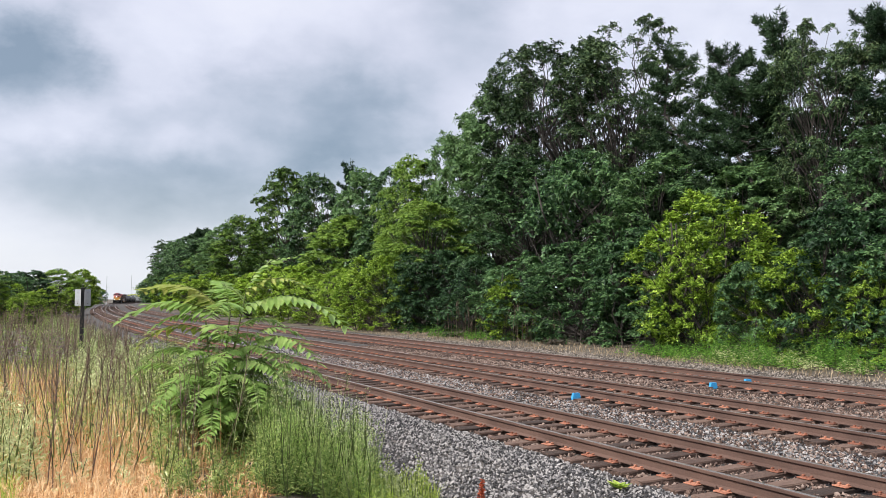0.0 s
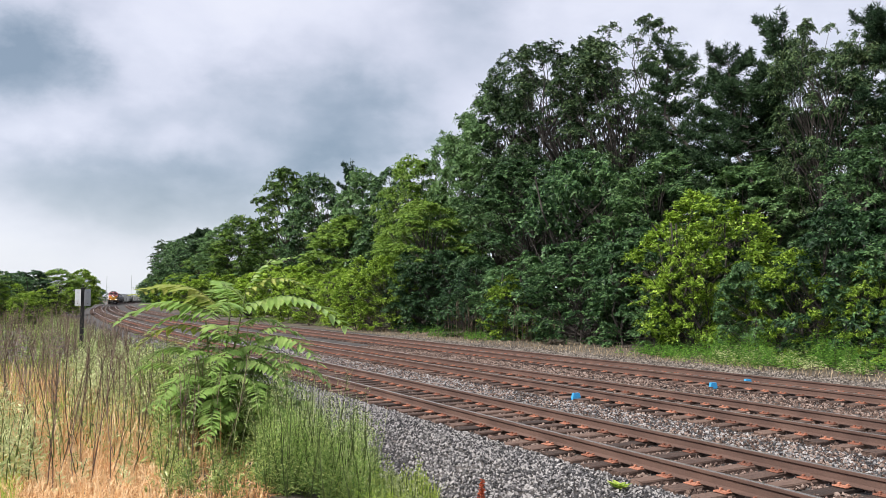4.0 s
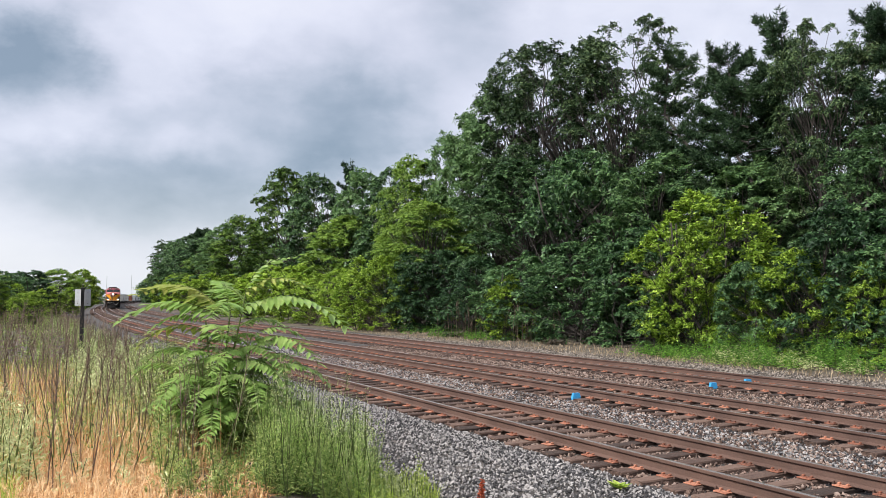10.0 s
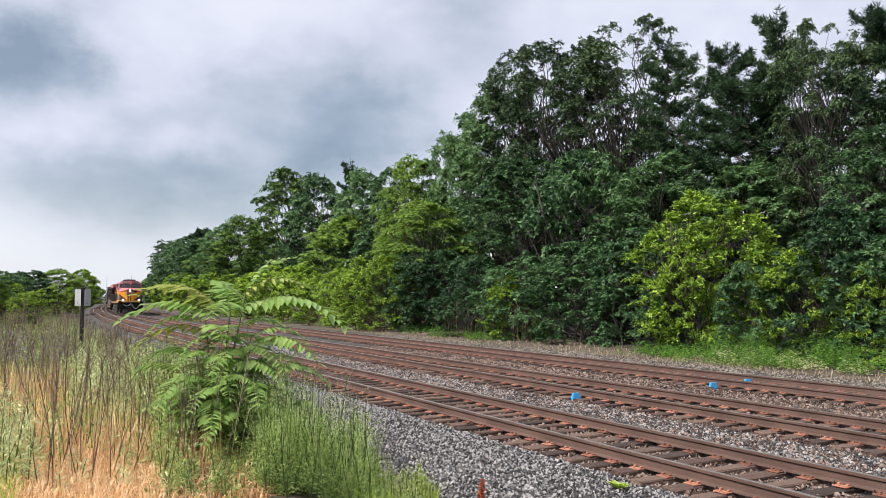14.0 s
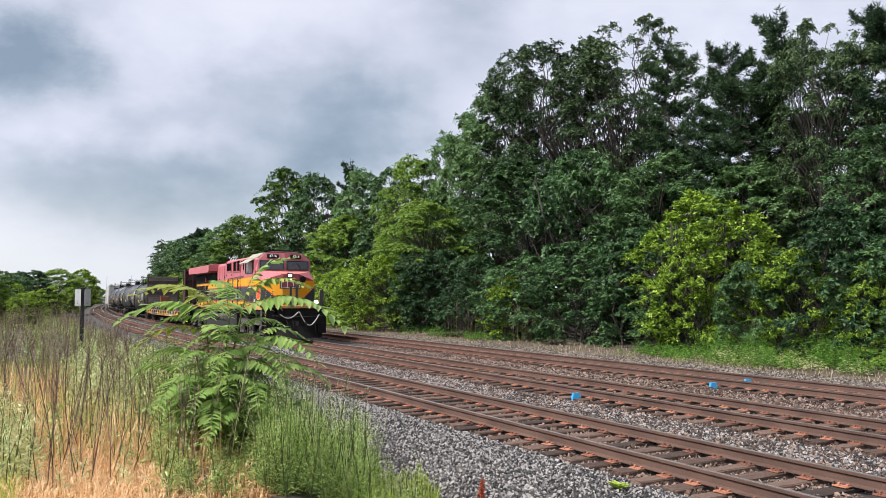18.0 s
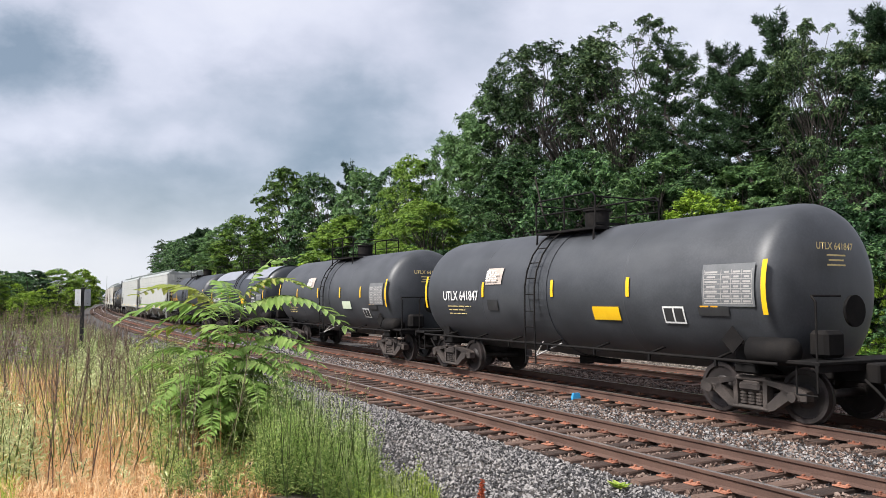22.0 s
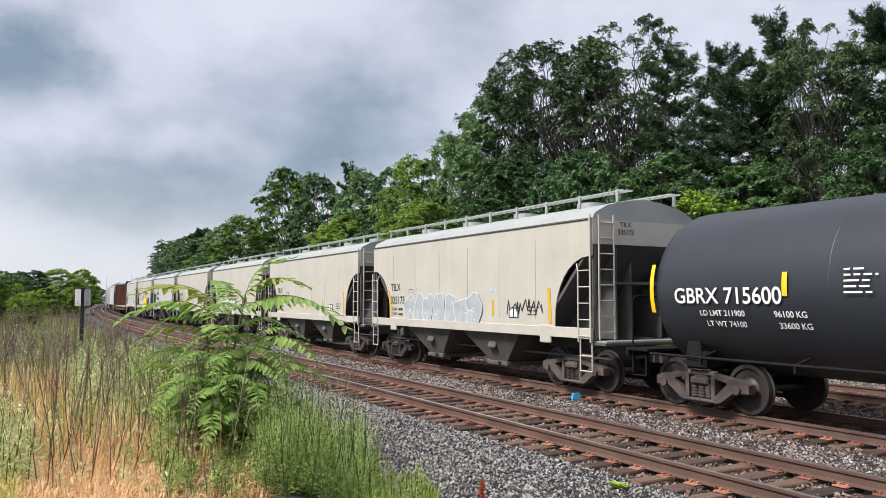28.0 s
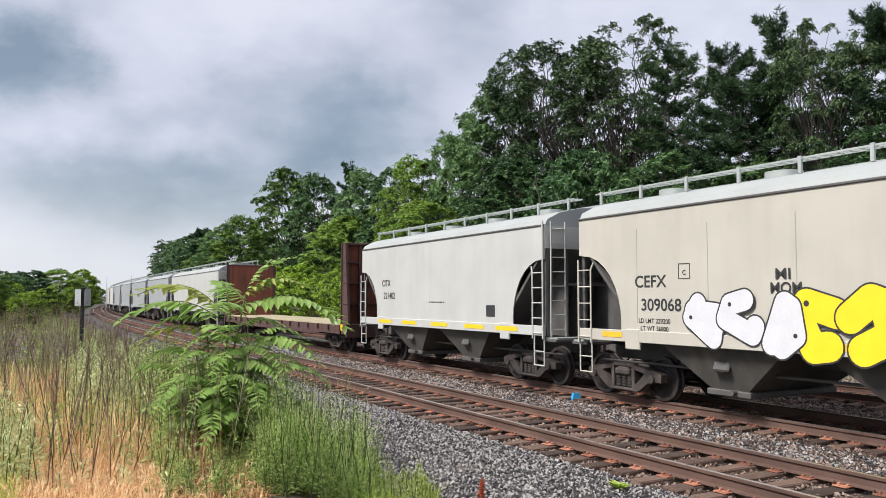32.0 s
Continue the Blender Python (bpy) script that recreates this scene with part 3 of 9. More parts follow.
def end_lettering(car, txt, x, y, z, size, mat):
    """Lettering on the leading end (towards +x)."""
    for me, dx in spread_words(txt, size, mat, 1.0):
        part("lettering", me, mat, car, at=pose(x, y + dx, z, 0, 0, 90))


def bars(car, x, y, z, w, rows, mat, h=0.05, gap=0.045, seed=1, tilt=0.0):
    """Lines of small print as plain bars."""
    rng = random.Random(seed)
    sh = Shape()
    for i in range(rows):
        zz = -i * (h + gap)
        cut = rng.uniform(0.6, 1.0) * w
        a = -w / 2
        while a < -w / 2 + cut - 0.03:
            b = min(a + rng.uniform(0.08, 0.3), -w / 2 + cut)
            sh.box(((a + b) / 2, 0, zz), (b - a, 0.003, h))
            a = b + 0.05
    return tagged(part("stencil", sh, mat, car, at=pose(x, y, z, tilt)), kind="stuff")


def panel(car, name, x, y, z, w, h, mat, t=0.006, label="", bev=0.0):
    return part(name, cached((name, round(w, 3), round(h, 3), mat.name, t), lambda: Shape().box((0, 0, 0), (w, t, h), bev).mesh(name, mat)), mat, car, label, pose(x, y, z))


# wheels and trucks
def wheelset_mesh(r, name="wheelset"):
    sh = Shape()
    for sg in (1, -1):
        o = sg * 0.753
        prof = [(o - sg * 0.07, r + 0.026), (o - sg * 0.045, r + 0.026), (o - sg * 0.035, r), (o + sg * 0.068, r - 0.004), (o + sg * 0.068, r - 0.075), (o + sg * 0.03, r - 0.09), (o + sg * 0.012, r * 0.45), (o + sg * 0.055, 0.14), (o + sg * 0.055, 0.0)]
        sh.lathe(prof, "y", 36, smooth=False)
        back = [(o - sg * 0.07, r + 0.026), (o - sg * 0.07, r - 0.07), (o - sg * 0.02, r - 0.09), (o - sg * 0.02, 0.0)]
        sh.lathe(back, "y", 36, smooth=False)
    sh.cyl((0, -1.05, 0), (0, 1.05, 0), 0.08, 12)
    sh.box((0.12, -0.812, 0.16), (0.06, 0.006, 0.10))
    return sh.mesh(name, M_WHEEL)


WHEELSETS = []


def wheelset(parent, x, r, car):
    w = part("wheelset", cached(("ws", r), lambda: wheelset_mesh(r)), M_WHEEL, parent, "steel wheels on one axle", pose(x, 0, r))
    WHEELSETS.append((car, w, x, r))
    return w


def side_frame_mesh():
    sh = Shape()
    t = 0.09
    for sg in (1, -1):
        sh.prism([(sg * 1.13, 0.40), (sg * 1.13, 0.56), (sg * 0.98, 0.62), (sg * 0.62, 0.66), (sg * 0.30, 0.70), (sg * 0.30, 0.62), (sg * 0.62, 0.56), (sg * 0.74, 0.46), (sg * 0.78, 0.40)], "y", -t, t)
        sh.prism([(sg * 0.80, 0.50), (sg * 0.66, 0.55), (sg * 0.34, 0.27), (sg * 0.34, 0.15), (sg * 0.48, 0.18), (sg * 0.80, 0.40)], "y", -t, t)
        sh.prism([(sg * 0.27, 0.20), (sg * 0.27, 0.66), (sg * 0.36, 0.66), (sg * 0.36, 0.20)], "y", -t, t)
        sh.box((sg * 0.89, 0, 0.46), (0.24, 0.22, 0.17), 0.03)
        sh.cyl((sg * 0.89, -0.16, 0.457), (sg * 0.89, -0.10, 0.457), 0.085, 14)
        sh.cyl((sg * 0.89, 0.16, 0.457), (sg * 0.89, 0.10, 0.457), 0.085, 14)
    sh.box((0, 0, 0.69), (0.66, 0.18, 0.10), 0.03)
    sh.box((0, 0, 0.18), (0.80, 0.20, 0.08), 0.03)
    sh.box((0, 0, 0.55), (0.44, 0.26, 0.14), 0.03)
    return sh.mesh("side_frame", M_TRUCK_F)


def spring_mesh():
    sh = Shape()
    for x in (-0.17, 0, 0.17):
        for k in range(5):
            z = 0.25 + 0.055 * k
            sh.cyl((x, 0, z), (x, 0, z + 0.03), 0.075, 10)
            if k < 4:
                sh.cyl((x, 0, z + 0.03), (x, 0, z + 0.055), 0.055, 8)
    return sh.mesh("spring_nest", M_TRUCK_F)


def freight_truck(car, x):
    tr = part("truck", cached("bolster", lambda: Shape().box((0, 0, 0.56), (0.36, 2.2, 0.22), 0.04).cyl((0, 0, 0.66), (0, 0, 0.80), 0.2, 16).box((0.35, 0, 0.40), (0.06, 1.5, 0.12), 0.02).box((-0.35, 0, 0.40), (0.06, 1.5, 0.12), 0.02).mesh("truck", M_TRUCK_F)), M_TRUCK_F, car, "cast-steel two-axle truck", pose(x, 0, 0))
    for y in (-1.0, 1.0):
        part("side_frame", cached("sf", side_frame_mesh), M_TRUCK_F, tr, at=pose(0, y, 0))
        part("spring_nest", cached("sp", spring_mesh), M_TRUCK_F, tr, at=pose(0, y - 0.02, 0))
    for dx in (-0.89, 0.89):
        wheelset(tr, dx, 0.457, car)
    return tr


def coupler_mesh():
    sh = Shape()
    sh.box((-0.35, 0, 0.85), (0.7, 0.16, 0.16), 0.02)
    sh.prism([(0.0, -0.14), (0.12, -0.17), (0.22, -0.13), (0.24, 0.02), (0.12, 0.04), (0.10, 0.16), (0.0, 0.14)], "z", 0.70, 0.99)
    return sh.mesh("coupler", M_TRUCK_F)


def couplers(car, half):
    for sg in (1, -1):
        part("coupler", cached("cpl", coupler_mesh), M_TRUCK_F, car, at=pose(sg * (half - 0.24), 0, 0, 0, 0, 0 if sg > 0 else 180))
        part("air_hose", cached("hose", lambda: Shape().rod([(-0.25, 0, 0.78), (-0.05, 0, 0.62), (0.12, 0, 0.45), (0.22, 0, 0.47)], 0.025, 8).mesh("air_hose", M_BLACK)), M_BLACK, car, at=pose(sg * (half - 0.24), -0.34 * sg, 0, 0, 0, 0 if sg > 0 else 180))


def ladder_shape(x, y0, z0, z1, w, rungs, r=0.02, axis="x"):
    """A ladder with two stiles w apart along an axis."""
    sh = Shape()
    d = Vector((w / 2, 0, 0)) if axis == "x" else Vector((0, w / 2, 0))
    for sg in (1, -1):
        a = Vector((x, y0, z0)) + d * sg
        b = Vector((x, y0, z1)) + d * sg
        sh.box((a + b) / 2, (0.042 if axis == "x" else 0.03, 0.03 if axis == "x" else 0.042, z1 - z0), 0.006)
    for i in range(rungs):
        z = z0 + (z1 - z0) * (i + 0.5) / rungs
        sh.cyl(Vector((x, y0, z)) - d, Vector((x, y0, z)) + d, r * 0.8, 6)
    return sh


# ---- the locomotive: x forward, the leading coupler at x = 11.05 ----
def loco():
    car = new("diesel_locomotive")
    tagged(car, "faded red, yellow and dark-grey diesel freight locomotive with lit headlights", "locomotive")
    X = lambda q: 10.75 - q
    sh = Shape()
    sh.box((X(10.8), 0, 1.40), (19.6, 2.9, 0.28), 0.03)
    sh.box((X(10.8), 0, 1.10), (14, 1.0, 0.5), 0.03)
    part("underframe", sh, M_BLACK, car, "sooty black underframe")
    for y in (-1.5, 1.5):
        part("side_sill", Shape().box((X(10.85), y, 1.60), (19.7, 0.06, 0.16), 0.01), M_SILL, car, "faded orange side sill")
    part("walkway", Shape().box((X(10.85), 0, 1.665), (19.7, 3.0, 0.03)), M_BLACK, car)
    # engine hood
    hood = Shape().prism([(-0.98, 1.68), (0.98, 1.68), (0.98, 4.20), (0.80, 4.36), (-0.80, 4.36), (-0.98, 4.20)], "x", X(20.45), X(9.45))
    part("engine_hood", hood, M_LIVERY, car)
    # hood doors, stood off the hood side
    for i in range(13):
        q = 10.0 + i * 0.66
        if q < 18.6:
            top = 4.05 if q < 13.4 else 3.1
            for y in (-0.985, 0.985):
                part("hood_door", cached(("hd", top), lambda: Shape().box((0, 0, (1.80 + top) / 2), (0.58, 0.03, top - 1.80), 0.008).box((0.24, -0.02, 2.5), (0.03, 0.03, 0.12)).mesh("hood_door", M_LIVERY)), M_LIVERY, car, at=pose(X(q), y, 0))
    # radiator section and wings
    # Black here also carries the shade beneath the overhanging housing.
    part("radiator_screen", Shape().box((X(17.1), 0, 3.5), (6.6, 2.1, 0.62)), M_SCREEN, car, "radiator intake screen, blackened for the overhang's shade")
    wing = Shape().prism([(X(20.44), 3.86), (X(14.0), 3.82), (X(13.64), 3.92), (X(13.64), 4.30), (X(20.44), 4.30)], "y", -1.58, 1.58)
    part("radiator_wing", wing, M_RED, car, "faded red overhanging radiator housing")
    part("radiator_roof", Shape().prism([(-1.45, 4.30), (1.45, 4.30), (1.0, 4.42), (-1.0, 4.42)], "x", X(20.2), X(14.2)), M_RED, car)
    part("radiator_brace", Shape().box((X(16.4), -1.12, 3.40), (0.14, 0.14, 0.30), 0.02), M_RED_DEEP, car)
    for i in range(9):
        part("grille_panel", cached("gp", lambda: Shape().box((0, 0, 2.45), (0.30, 0.03, 1.12), 0.004).mesh("grille_panel", M_SCREEN)), M_SCREEN, car, at=pose(X(20.2 - i * 0.44), -1.0, 0))
    # electrical cabinet behind the cab
    part("electrical_cabinet", Shape().prism([(-1.42, 1.68), (1.42, 1.68), (1.42, 4.28), (1.25, 4.40), (-1.25, 4.40), (-1.42, 4.28)], "x", X(9.47), X(4.66)), M_LIVERY, car)
    for q0, q1, z0, z1 in ((9.05, 7.95, 3.72, 4.22), (7.45, 6.75, 3.66, 4.26), (6.55, 5.90, 3.66, 4.28), (5.72, 5.25, 4.02, 4.24), (5.20, 4.72, 3.66, 4.28)):
        o = panel(car, "cabinet_vent", X((q0 + q1) / 2), -1.42, (z0 + z1) / 2, q0 - q1, z1 - z0, M_SCREEN, 0.05, "dark louvred vent")
        fr = Shape()
        w, h = q0 - q1, z1 - z0
        for a, b, c, d in ((0, h / 2, w + 0.08, 0.05), (0, -h / 2, w + 0.08, 0.05), (w / 2, 0, 0.05, h), (-w / 2, 0, 0.05, h)):
            fr.box((a, -0.03, b), (c, 0.04, d), 0.006)
        part("vent_frame", fr, M_RED, o)
        sl = Shape()
        for k in range(int(w / 0.07)):
            sl.box((-w / 2 + 0.04 + k * 0.07, -0.03, 0), (0.012, 0.02, h))
        part("vent_bars", sl, M_BLACK, o)
    for q0, q1, z0, z1 in ((4.5, 3.65, 1.92, 2.46), (3.45, 2.72, 1.90, 2.44), (7.0, 6.45, 2.1, 2.4), (6.0, 5.45, 2.1, 2.4)):
        lv = Shape()
        n = int((z1 - z0) / 0.055)
        for k in range(n):
            lv.box((0, 0, z0 + 0.03 + k * 0.055), (q0 - q1, 0.03, 0.026), 0.004, Matrix.Rotation(0.5, 3, "X"))
        part("louvre", lv, M_HOSE if q0 > 5 else M_DGREY, car, "horizontal louvred vent", pose(X((q0 + q1) / 2), -1.44 if q0 > 4.6 else -1.53, 0))
    # cab
    cabp = [(-1.52, 1.68), (1.52, 1.68), (1.52, 4.16), (1.05, 4.52), (0.6, 4.58), (-0.6, 4.58), (-1.05, 4.52), (-1.52, 4.16)]
    part("cab", Shape().prism(cabp, "x", X(4.68), X(2.45)), M_LIVERY, car)
    part("cab_roof", Shape().prism([(-1.40, 4.26), (-1.05, 4.53), (-0.6, 4.59), (0.6, 4.59), (1.05, 4.53), (1.40, 4.26), (1.40, 4.29), (1.05, 4.56), (0.6, 4.63), (-0.6, 4.63), (-1.05, 4.56), (-1.40, 4.29)], "x", X(4.7), X(2.42)), M_ROOF, car, "pale dusty cab roof")
    # windscreen wall with number boards
    scr = Shape()
    scr.add([(X(2.45), -1.52, 3.60), (X(2.45), 1.52, 3.60), (X(2.45), 1.52, 4.16), (X(2.45), 1.05, 4.52), (X(2.45), -1.05, 4.52), (X(2.45), -1.52, 4.16), (X(2.25), -1.46, 3.55), (X(2.02), 0, 3.58), (X(2.25), 1.46, 3.55), (X(2.36), 1.36, 4.18), (X(2.37), 1.0, 4.50), (X(2.22), 0, 4.55), (X(2.37), -1.0, 4.50), (X(2.36), -1.36, 4.18)],
            [(6, 7, 11, 12, 13), (7, 8, 9, 10, 11), (0, 6, 13, 5), (5, 13, 12, 4), (4, 12, 11, 10, 3), (3, 10, 9, 2), (2, 9, 8, 1), (0, 1, 8, 7, 6)])
    part("windscreen_wall", scr, M_RED, car)
    for sg in (-1, 1):
        m = Matrix.Translation((X(2.155), sg * 0.70, 3.88)) @ Matrix.Rotation(radians(sg * 8.5), 4, "Z") @ Matrix.Rotation(radians(-9), 4, "Y")
        w = part("windscreen", Shape().box((0, 0, 0), (0.06, 1.24, 0.46), 0.05), M_GLASS, car, "dark windscreen glass", m)
        fr = Shape()
        for a, b, c, d in ((0, 0.24, 1.30, 0.035), (0, -0.24, 1.30, 0.035), (0.635, 0, 0.035, 0.50), (-0.635, 0, 0.035, 0.50)):
            fr.box((0.02, a, b), (0.06, c, d), 0.01)
        part("window_frame", fr, M_STEEL_P, w)
        part("wiper", Shape().rod([(0.06, sg * 0.2, -0.22), (0.06, 0.0, 0.10)], 0.012, 6), M_STEEL_P, w)
        m = Matrix.Translation((X(2.235), sg * 0.62, 4.36)) @ Matrix.Rotation(radians(sg * 8.5), 4, "Z") @ Matrix.Rotation(radians(-9), 4, "Y")
        nb = part("number_board", Shape().box((0, 0, 0), (0.10, 0.62, 0.21), 0.02), M_BLACK, car, "black number board with pale digits", m)
        part("digits", writing("4716", 0.19, M_WHITE, 1.05), M_WHITE, nb, at=pose(0.054, 0, 0, 0, 0, 90))
    # side window of the cab with its awning
    sw = panel(car, "cab_window", X(3.6), -1.52, 3.79, 1.45, 0.62, M_GLASS, 0.03, "sliding cab side window")
    fr = Shape()
    for a, b, c, d in ((0, 0.31, 1.5, 0.05), (0, -0.31, 1.5, 0.05), (0.73, 0, 0.06, 0.66), (-0.73, 0, 0.06, 0.66), (-0.25, 0, 0.05, 0.62), (0.3, 0, 0.07, 0.62)):
        fr.box((a, -0.02, b), (c, 0.04, d), 0.008)
    part("window_frame", fr, M_STEEL_P, sw, "dark window frame")
    part("mirror", Shape().box((0.72, -0.16, 0.0), (0.05, 0.22, 0.5), 0.01), M_HOSE, sw)
    part("awning", Shape().prism([(-1.50, 4.24), (-1.86, 4.02), (-1.86, 4.00), (-1.50, 4.21)], "x", X(4.5), X(2.6)), M_ROOF, car, "pale folding sun awning")
    # nose
    zt = 3.06
    nv = [(X(2.45), -1.5), (X(1.42), -1.42), (X(0.98), -0.45), (X(0.98), 0.45), (X(1.42), 1.42), (X(2.45), 1.5)]
    low = [(x, y, 1.68) for x, y in nv]
    mid = [(x, y, zt) for x, y in nv]
    part("nose", Shape().add(low + mid, [(i, i + 1, i + 7, i + 6) for i in range(5)] + [(0, 5, 11, 6), (5, 4, 3, 2, 1, 0)]), M_YELLOW, car, "yellow nose of the locomotive")
    top = [(X(2.45), -1.46, 3.62), (X(2.0), -1.3, 3.56), (X(1.0), -0.40, 3.40), (X(1.0), 0.40, 3.40), (X(2.0), 1.3, 3.56), (X(2.45), 1.46, 3.62)]
    part("nose_shoulder", Shape().add(mid + top, [(0, 1, 7, 6), (1, 8, 7), (4, 10, 9), (4, 5, 11, 10)]), M_RED, car)
    # Pink top and deep red front put lit and shaded tones into paint.
    part("nose_top", Shape().add(top + [(x, y, z - 0.02) for x, y, z in top], [(0, 1, 2, 3, 4, 5), (6, 7, 8, 9, 10, 11)]), M_PINK, car, "faded pink sloping nose top, light put into its colour")
    part("nose_front", Shape().add([mid[1], mid[2], mid[3], mid[4], top[2], top[3]], [(0, 1, 4), (1, 2, 5, 4), (2, 3, 5)]), M_RED_DEEP, car, "red front of the nose, darkened to stand for shade")
    # the dark lower wedges of the nose
    for sg in (-1, 1):
        side = Shape()
        side.add([(X(2.45), sg * 1.512, 1.94), (X(1.42), sg * 1.432, 1.94), (X(1.42), sg * 1.432, 2.74), (X(2.45), sg * 1.512, 2.74), (X(2.45), sg * 1.49, 1.94), (X(1.43), sg * 1.40, 1.94), (X(1.43), sg * 1.40, 2.74), (X(2.45), sg * 1.49, 2.74)], [(0, 1, 2, 3), (4, 5, 6, 7), (0, 1, 5, 4), (1, 2, 6, 5), (2, 3, 7, 6), (3, 0, 4, 7)])
        part("nose_side_band", side, M_DGREY, car)
        a, b = Vector((X(1.42) + 0.008, sg * 1.425, 0)), Vector((X(0.98) + 0.010, sg * 0.45, 0))
        wd = Shape()
        pts = [a + Vector((0, 0, 1.94)), a.lerp(b, 1.0) + Vector((0, 0, 1.94)), a + Vector((0, 0, 2.74))]
        wd.add([p for p in pts] + [p - Vector((0.02, 0, 0)) for p in pts], [(0, 1, 2), (3, 4, 5), (0, 1, 4, 3), (1, 2, 5, 4), (2, 0, 3, 5)])
        part("nose_wedge", wd, M_DGREY, car)
        wl = Shape()
        p, q = a + Vector((0.004, 0, 2.76)), a.lerp(b, 0.97) + Vector((0.004, 0, 1.94))
        wl.rod([p, q], 0.022, 5)
        part("nose_stripe", wl, M_REDLOGO, car)
        part("nose_stripe", Shape().rod([a + Vector((0.004, 0, 1.93)), b + Vector((0.004, 0, 1.93))], 0.02, 5), M_REDLOGO, car)
        part("nose_stripe", Shape().rod([(X(2.45), sg * 1.514, 1.93), a + Vector((0, 0, 1.93))], 0.02, 5), M_REDLOGO, car)
        part("nose_stripe", Shape().rod([(X(2.45), sg * 1.514, 2.76), a + Vector((0, 0, 2.76))], 0.02, 5), M_REDLOGO, car)
    # emblem plates, drawn as plain shapes
    ov = Shape().prism([(-0.28, -0.24), (-0.17, -0.35), (0.17, -0.35), (0.28, -0.24), (0.28, 0.24), (0.17, 0.35), (-0.17, 0.35), (-0.28, 0.24)], "y", -0.012, 0.012)
    e = part("emblem", ov, M_OLET, car, "octagonal orange-red emblem", pose(X(1.83), -1.468, 2.40, 0, 0, 4.5))
    part("emblem_field", Shape().prism([(-0.23, -0.20), (-0.14, -0.30), (0.14, -0.30), (0.23, -0.20), (0.23, 0.20), (0.14, 0.30), (-0.14, 0.30), (-0.23, 0.20)], "y", -0.016, -0.008), M_REDLOGO, e)
    lp = part("emblem_plate", Shape().box((0, 0, 0), (0.04, 1.06, 0.42), 0.008), M_WHITE, car, "white nose plate with dark-red shapes", pose(X(0.955), -0.05, 2.84))
    part("plate_border", Shape().box((0, 0, 0.2), (0.05, 1.08, 0.03)).box((0, 0, -0.2), (0.05, 1.08, 0.03)).box((0, 0.53, 0), (0.05, 0.03, 0.4)).box((0, -0.53, 0), (0.05, 0.03, 0.4)), M_BLACKMARK, lp)
    for y in (-0.32, 0.0, 0.32):
        part("emblem_bar", Shape().box((0.02, y, 0), (0.02, 0.28, 0.31), 0.01), M_RED_DEEP, lp)
    # nose door, headlights and lamps
    part("nose_door", Shape().box((X(0.975), 0.14, 2.36), (0.03, 0.56, 1.30), 0.01), M_YELLOW, car)
    hl = part("headlight_box", Shape().box((0, 0, 0), (0.14, 0.26, 0.50), 0.03), M_BLACK, car, "black box with two lit headlights", pose(X(1.02), -0.06, 3.20))
    for z in (-0.105, 0.105):
        part("headlight", Shape().cyl((0.05, 0, z), (0.09, 0, z), 0.076, 20), M_LAMP, hl, "lit sealed-beam headlight")
    part("bell_cover", Shape().cyl((X(1.05), 0.62, 3.12), (X(0.93), 0.62, 3.12), 0.16, 18), M_BLACK, car)
    for y in (-1.0, 1.0):
        d = part("ditch_light", Shape().cyl((-0.12, 0, 0), (0.06, 0, 0), 0.14, 18).box((-0.08, 0, -0.14), (0.14, 0.3, 0.05)), M_BLACK, car, "ditch light above the pilot", pose(X(0.0), y, 1.94))
        part("lens", Shape().cyl((0.06, 0, 0), (0.085, 0, 0), 0.092, 18), M_LAMP, d, "lit lens")
    # front platform, pilot plough and steps
    part("front_platform", Shape().box((X(0.42), 0, 1.70), (1.2, 3.0, 0.14), 0.02), M_BLACK, car)
    part("anticlimber", Shape().box((X(-0.18), 0, 1.70), (0.10, 2.3, 0.16), 0.03), M_SILL, car)
    part("pilot_frame", Shape().box((X(0.25), 0, 1.25), (0.75, 2.1, 0.78), 0.05).box((X(-0.05), 0, 1.05), (0.12, 2.6, 0.5), 0.03), M_BLACK, car)
    part("frame_plate", Shape().box((X(1.18), -1.46, 1.22), (0.42, 0.05, 0.78), 0.01).box((X(1.18), 1.46, 1.22), (0.42, 0.05, 0.78), 0.01), M_DGREY, car, "dark steel plate behind the steps")
    plow = Shape()
    zs = [(0.12, 0.62), (0.45, 0.30), (0.98, 0.10)]
    rows = []
    for z, out in zs:
        rows.append([(X(0.45), -1.52, z), (X(0.05) + out * 0.55, -1.0, z), (X(-0.12) + out, 0.0, z), (X(0.05) + out * 0.55, 1.0, z), (X(0.45), 1.52, z)])
    vs = [p for r in rows for p in r]
    back = [(x - 0.08, y, z) for x, y, z in vs]
    fs = []
    for j in range(2):
        for i in range(4):
            fs.append((j * 5 + i, j * 5 + i + 1, j * 5 + i + 6, j * 5 + i + 5))
    n = len(vs)
    plow.add(vs, fs, True, False)
    plow.add(back, [tuple(reversed(f)) for f in fs], True, False)
    for i in range(4):
        plow.add([vs[i], vs[i + 1], back[i + 1], back[i], vs[10 + i], vs[11 + i], back[11 + i], back[10 + i]], [(0, 1, 2, 3), (7, 6, 5, 4)], False, False)
    part("snow_plough", plow, M_BLACK, car, "sooty black pilot plough")
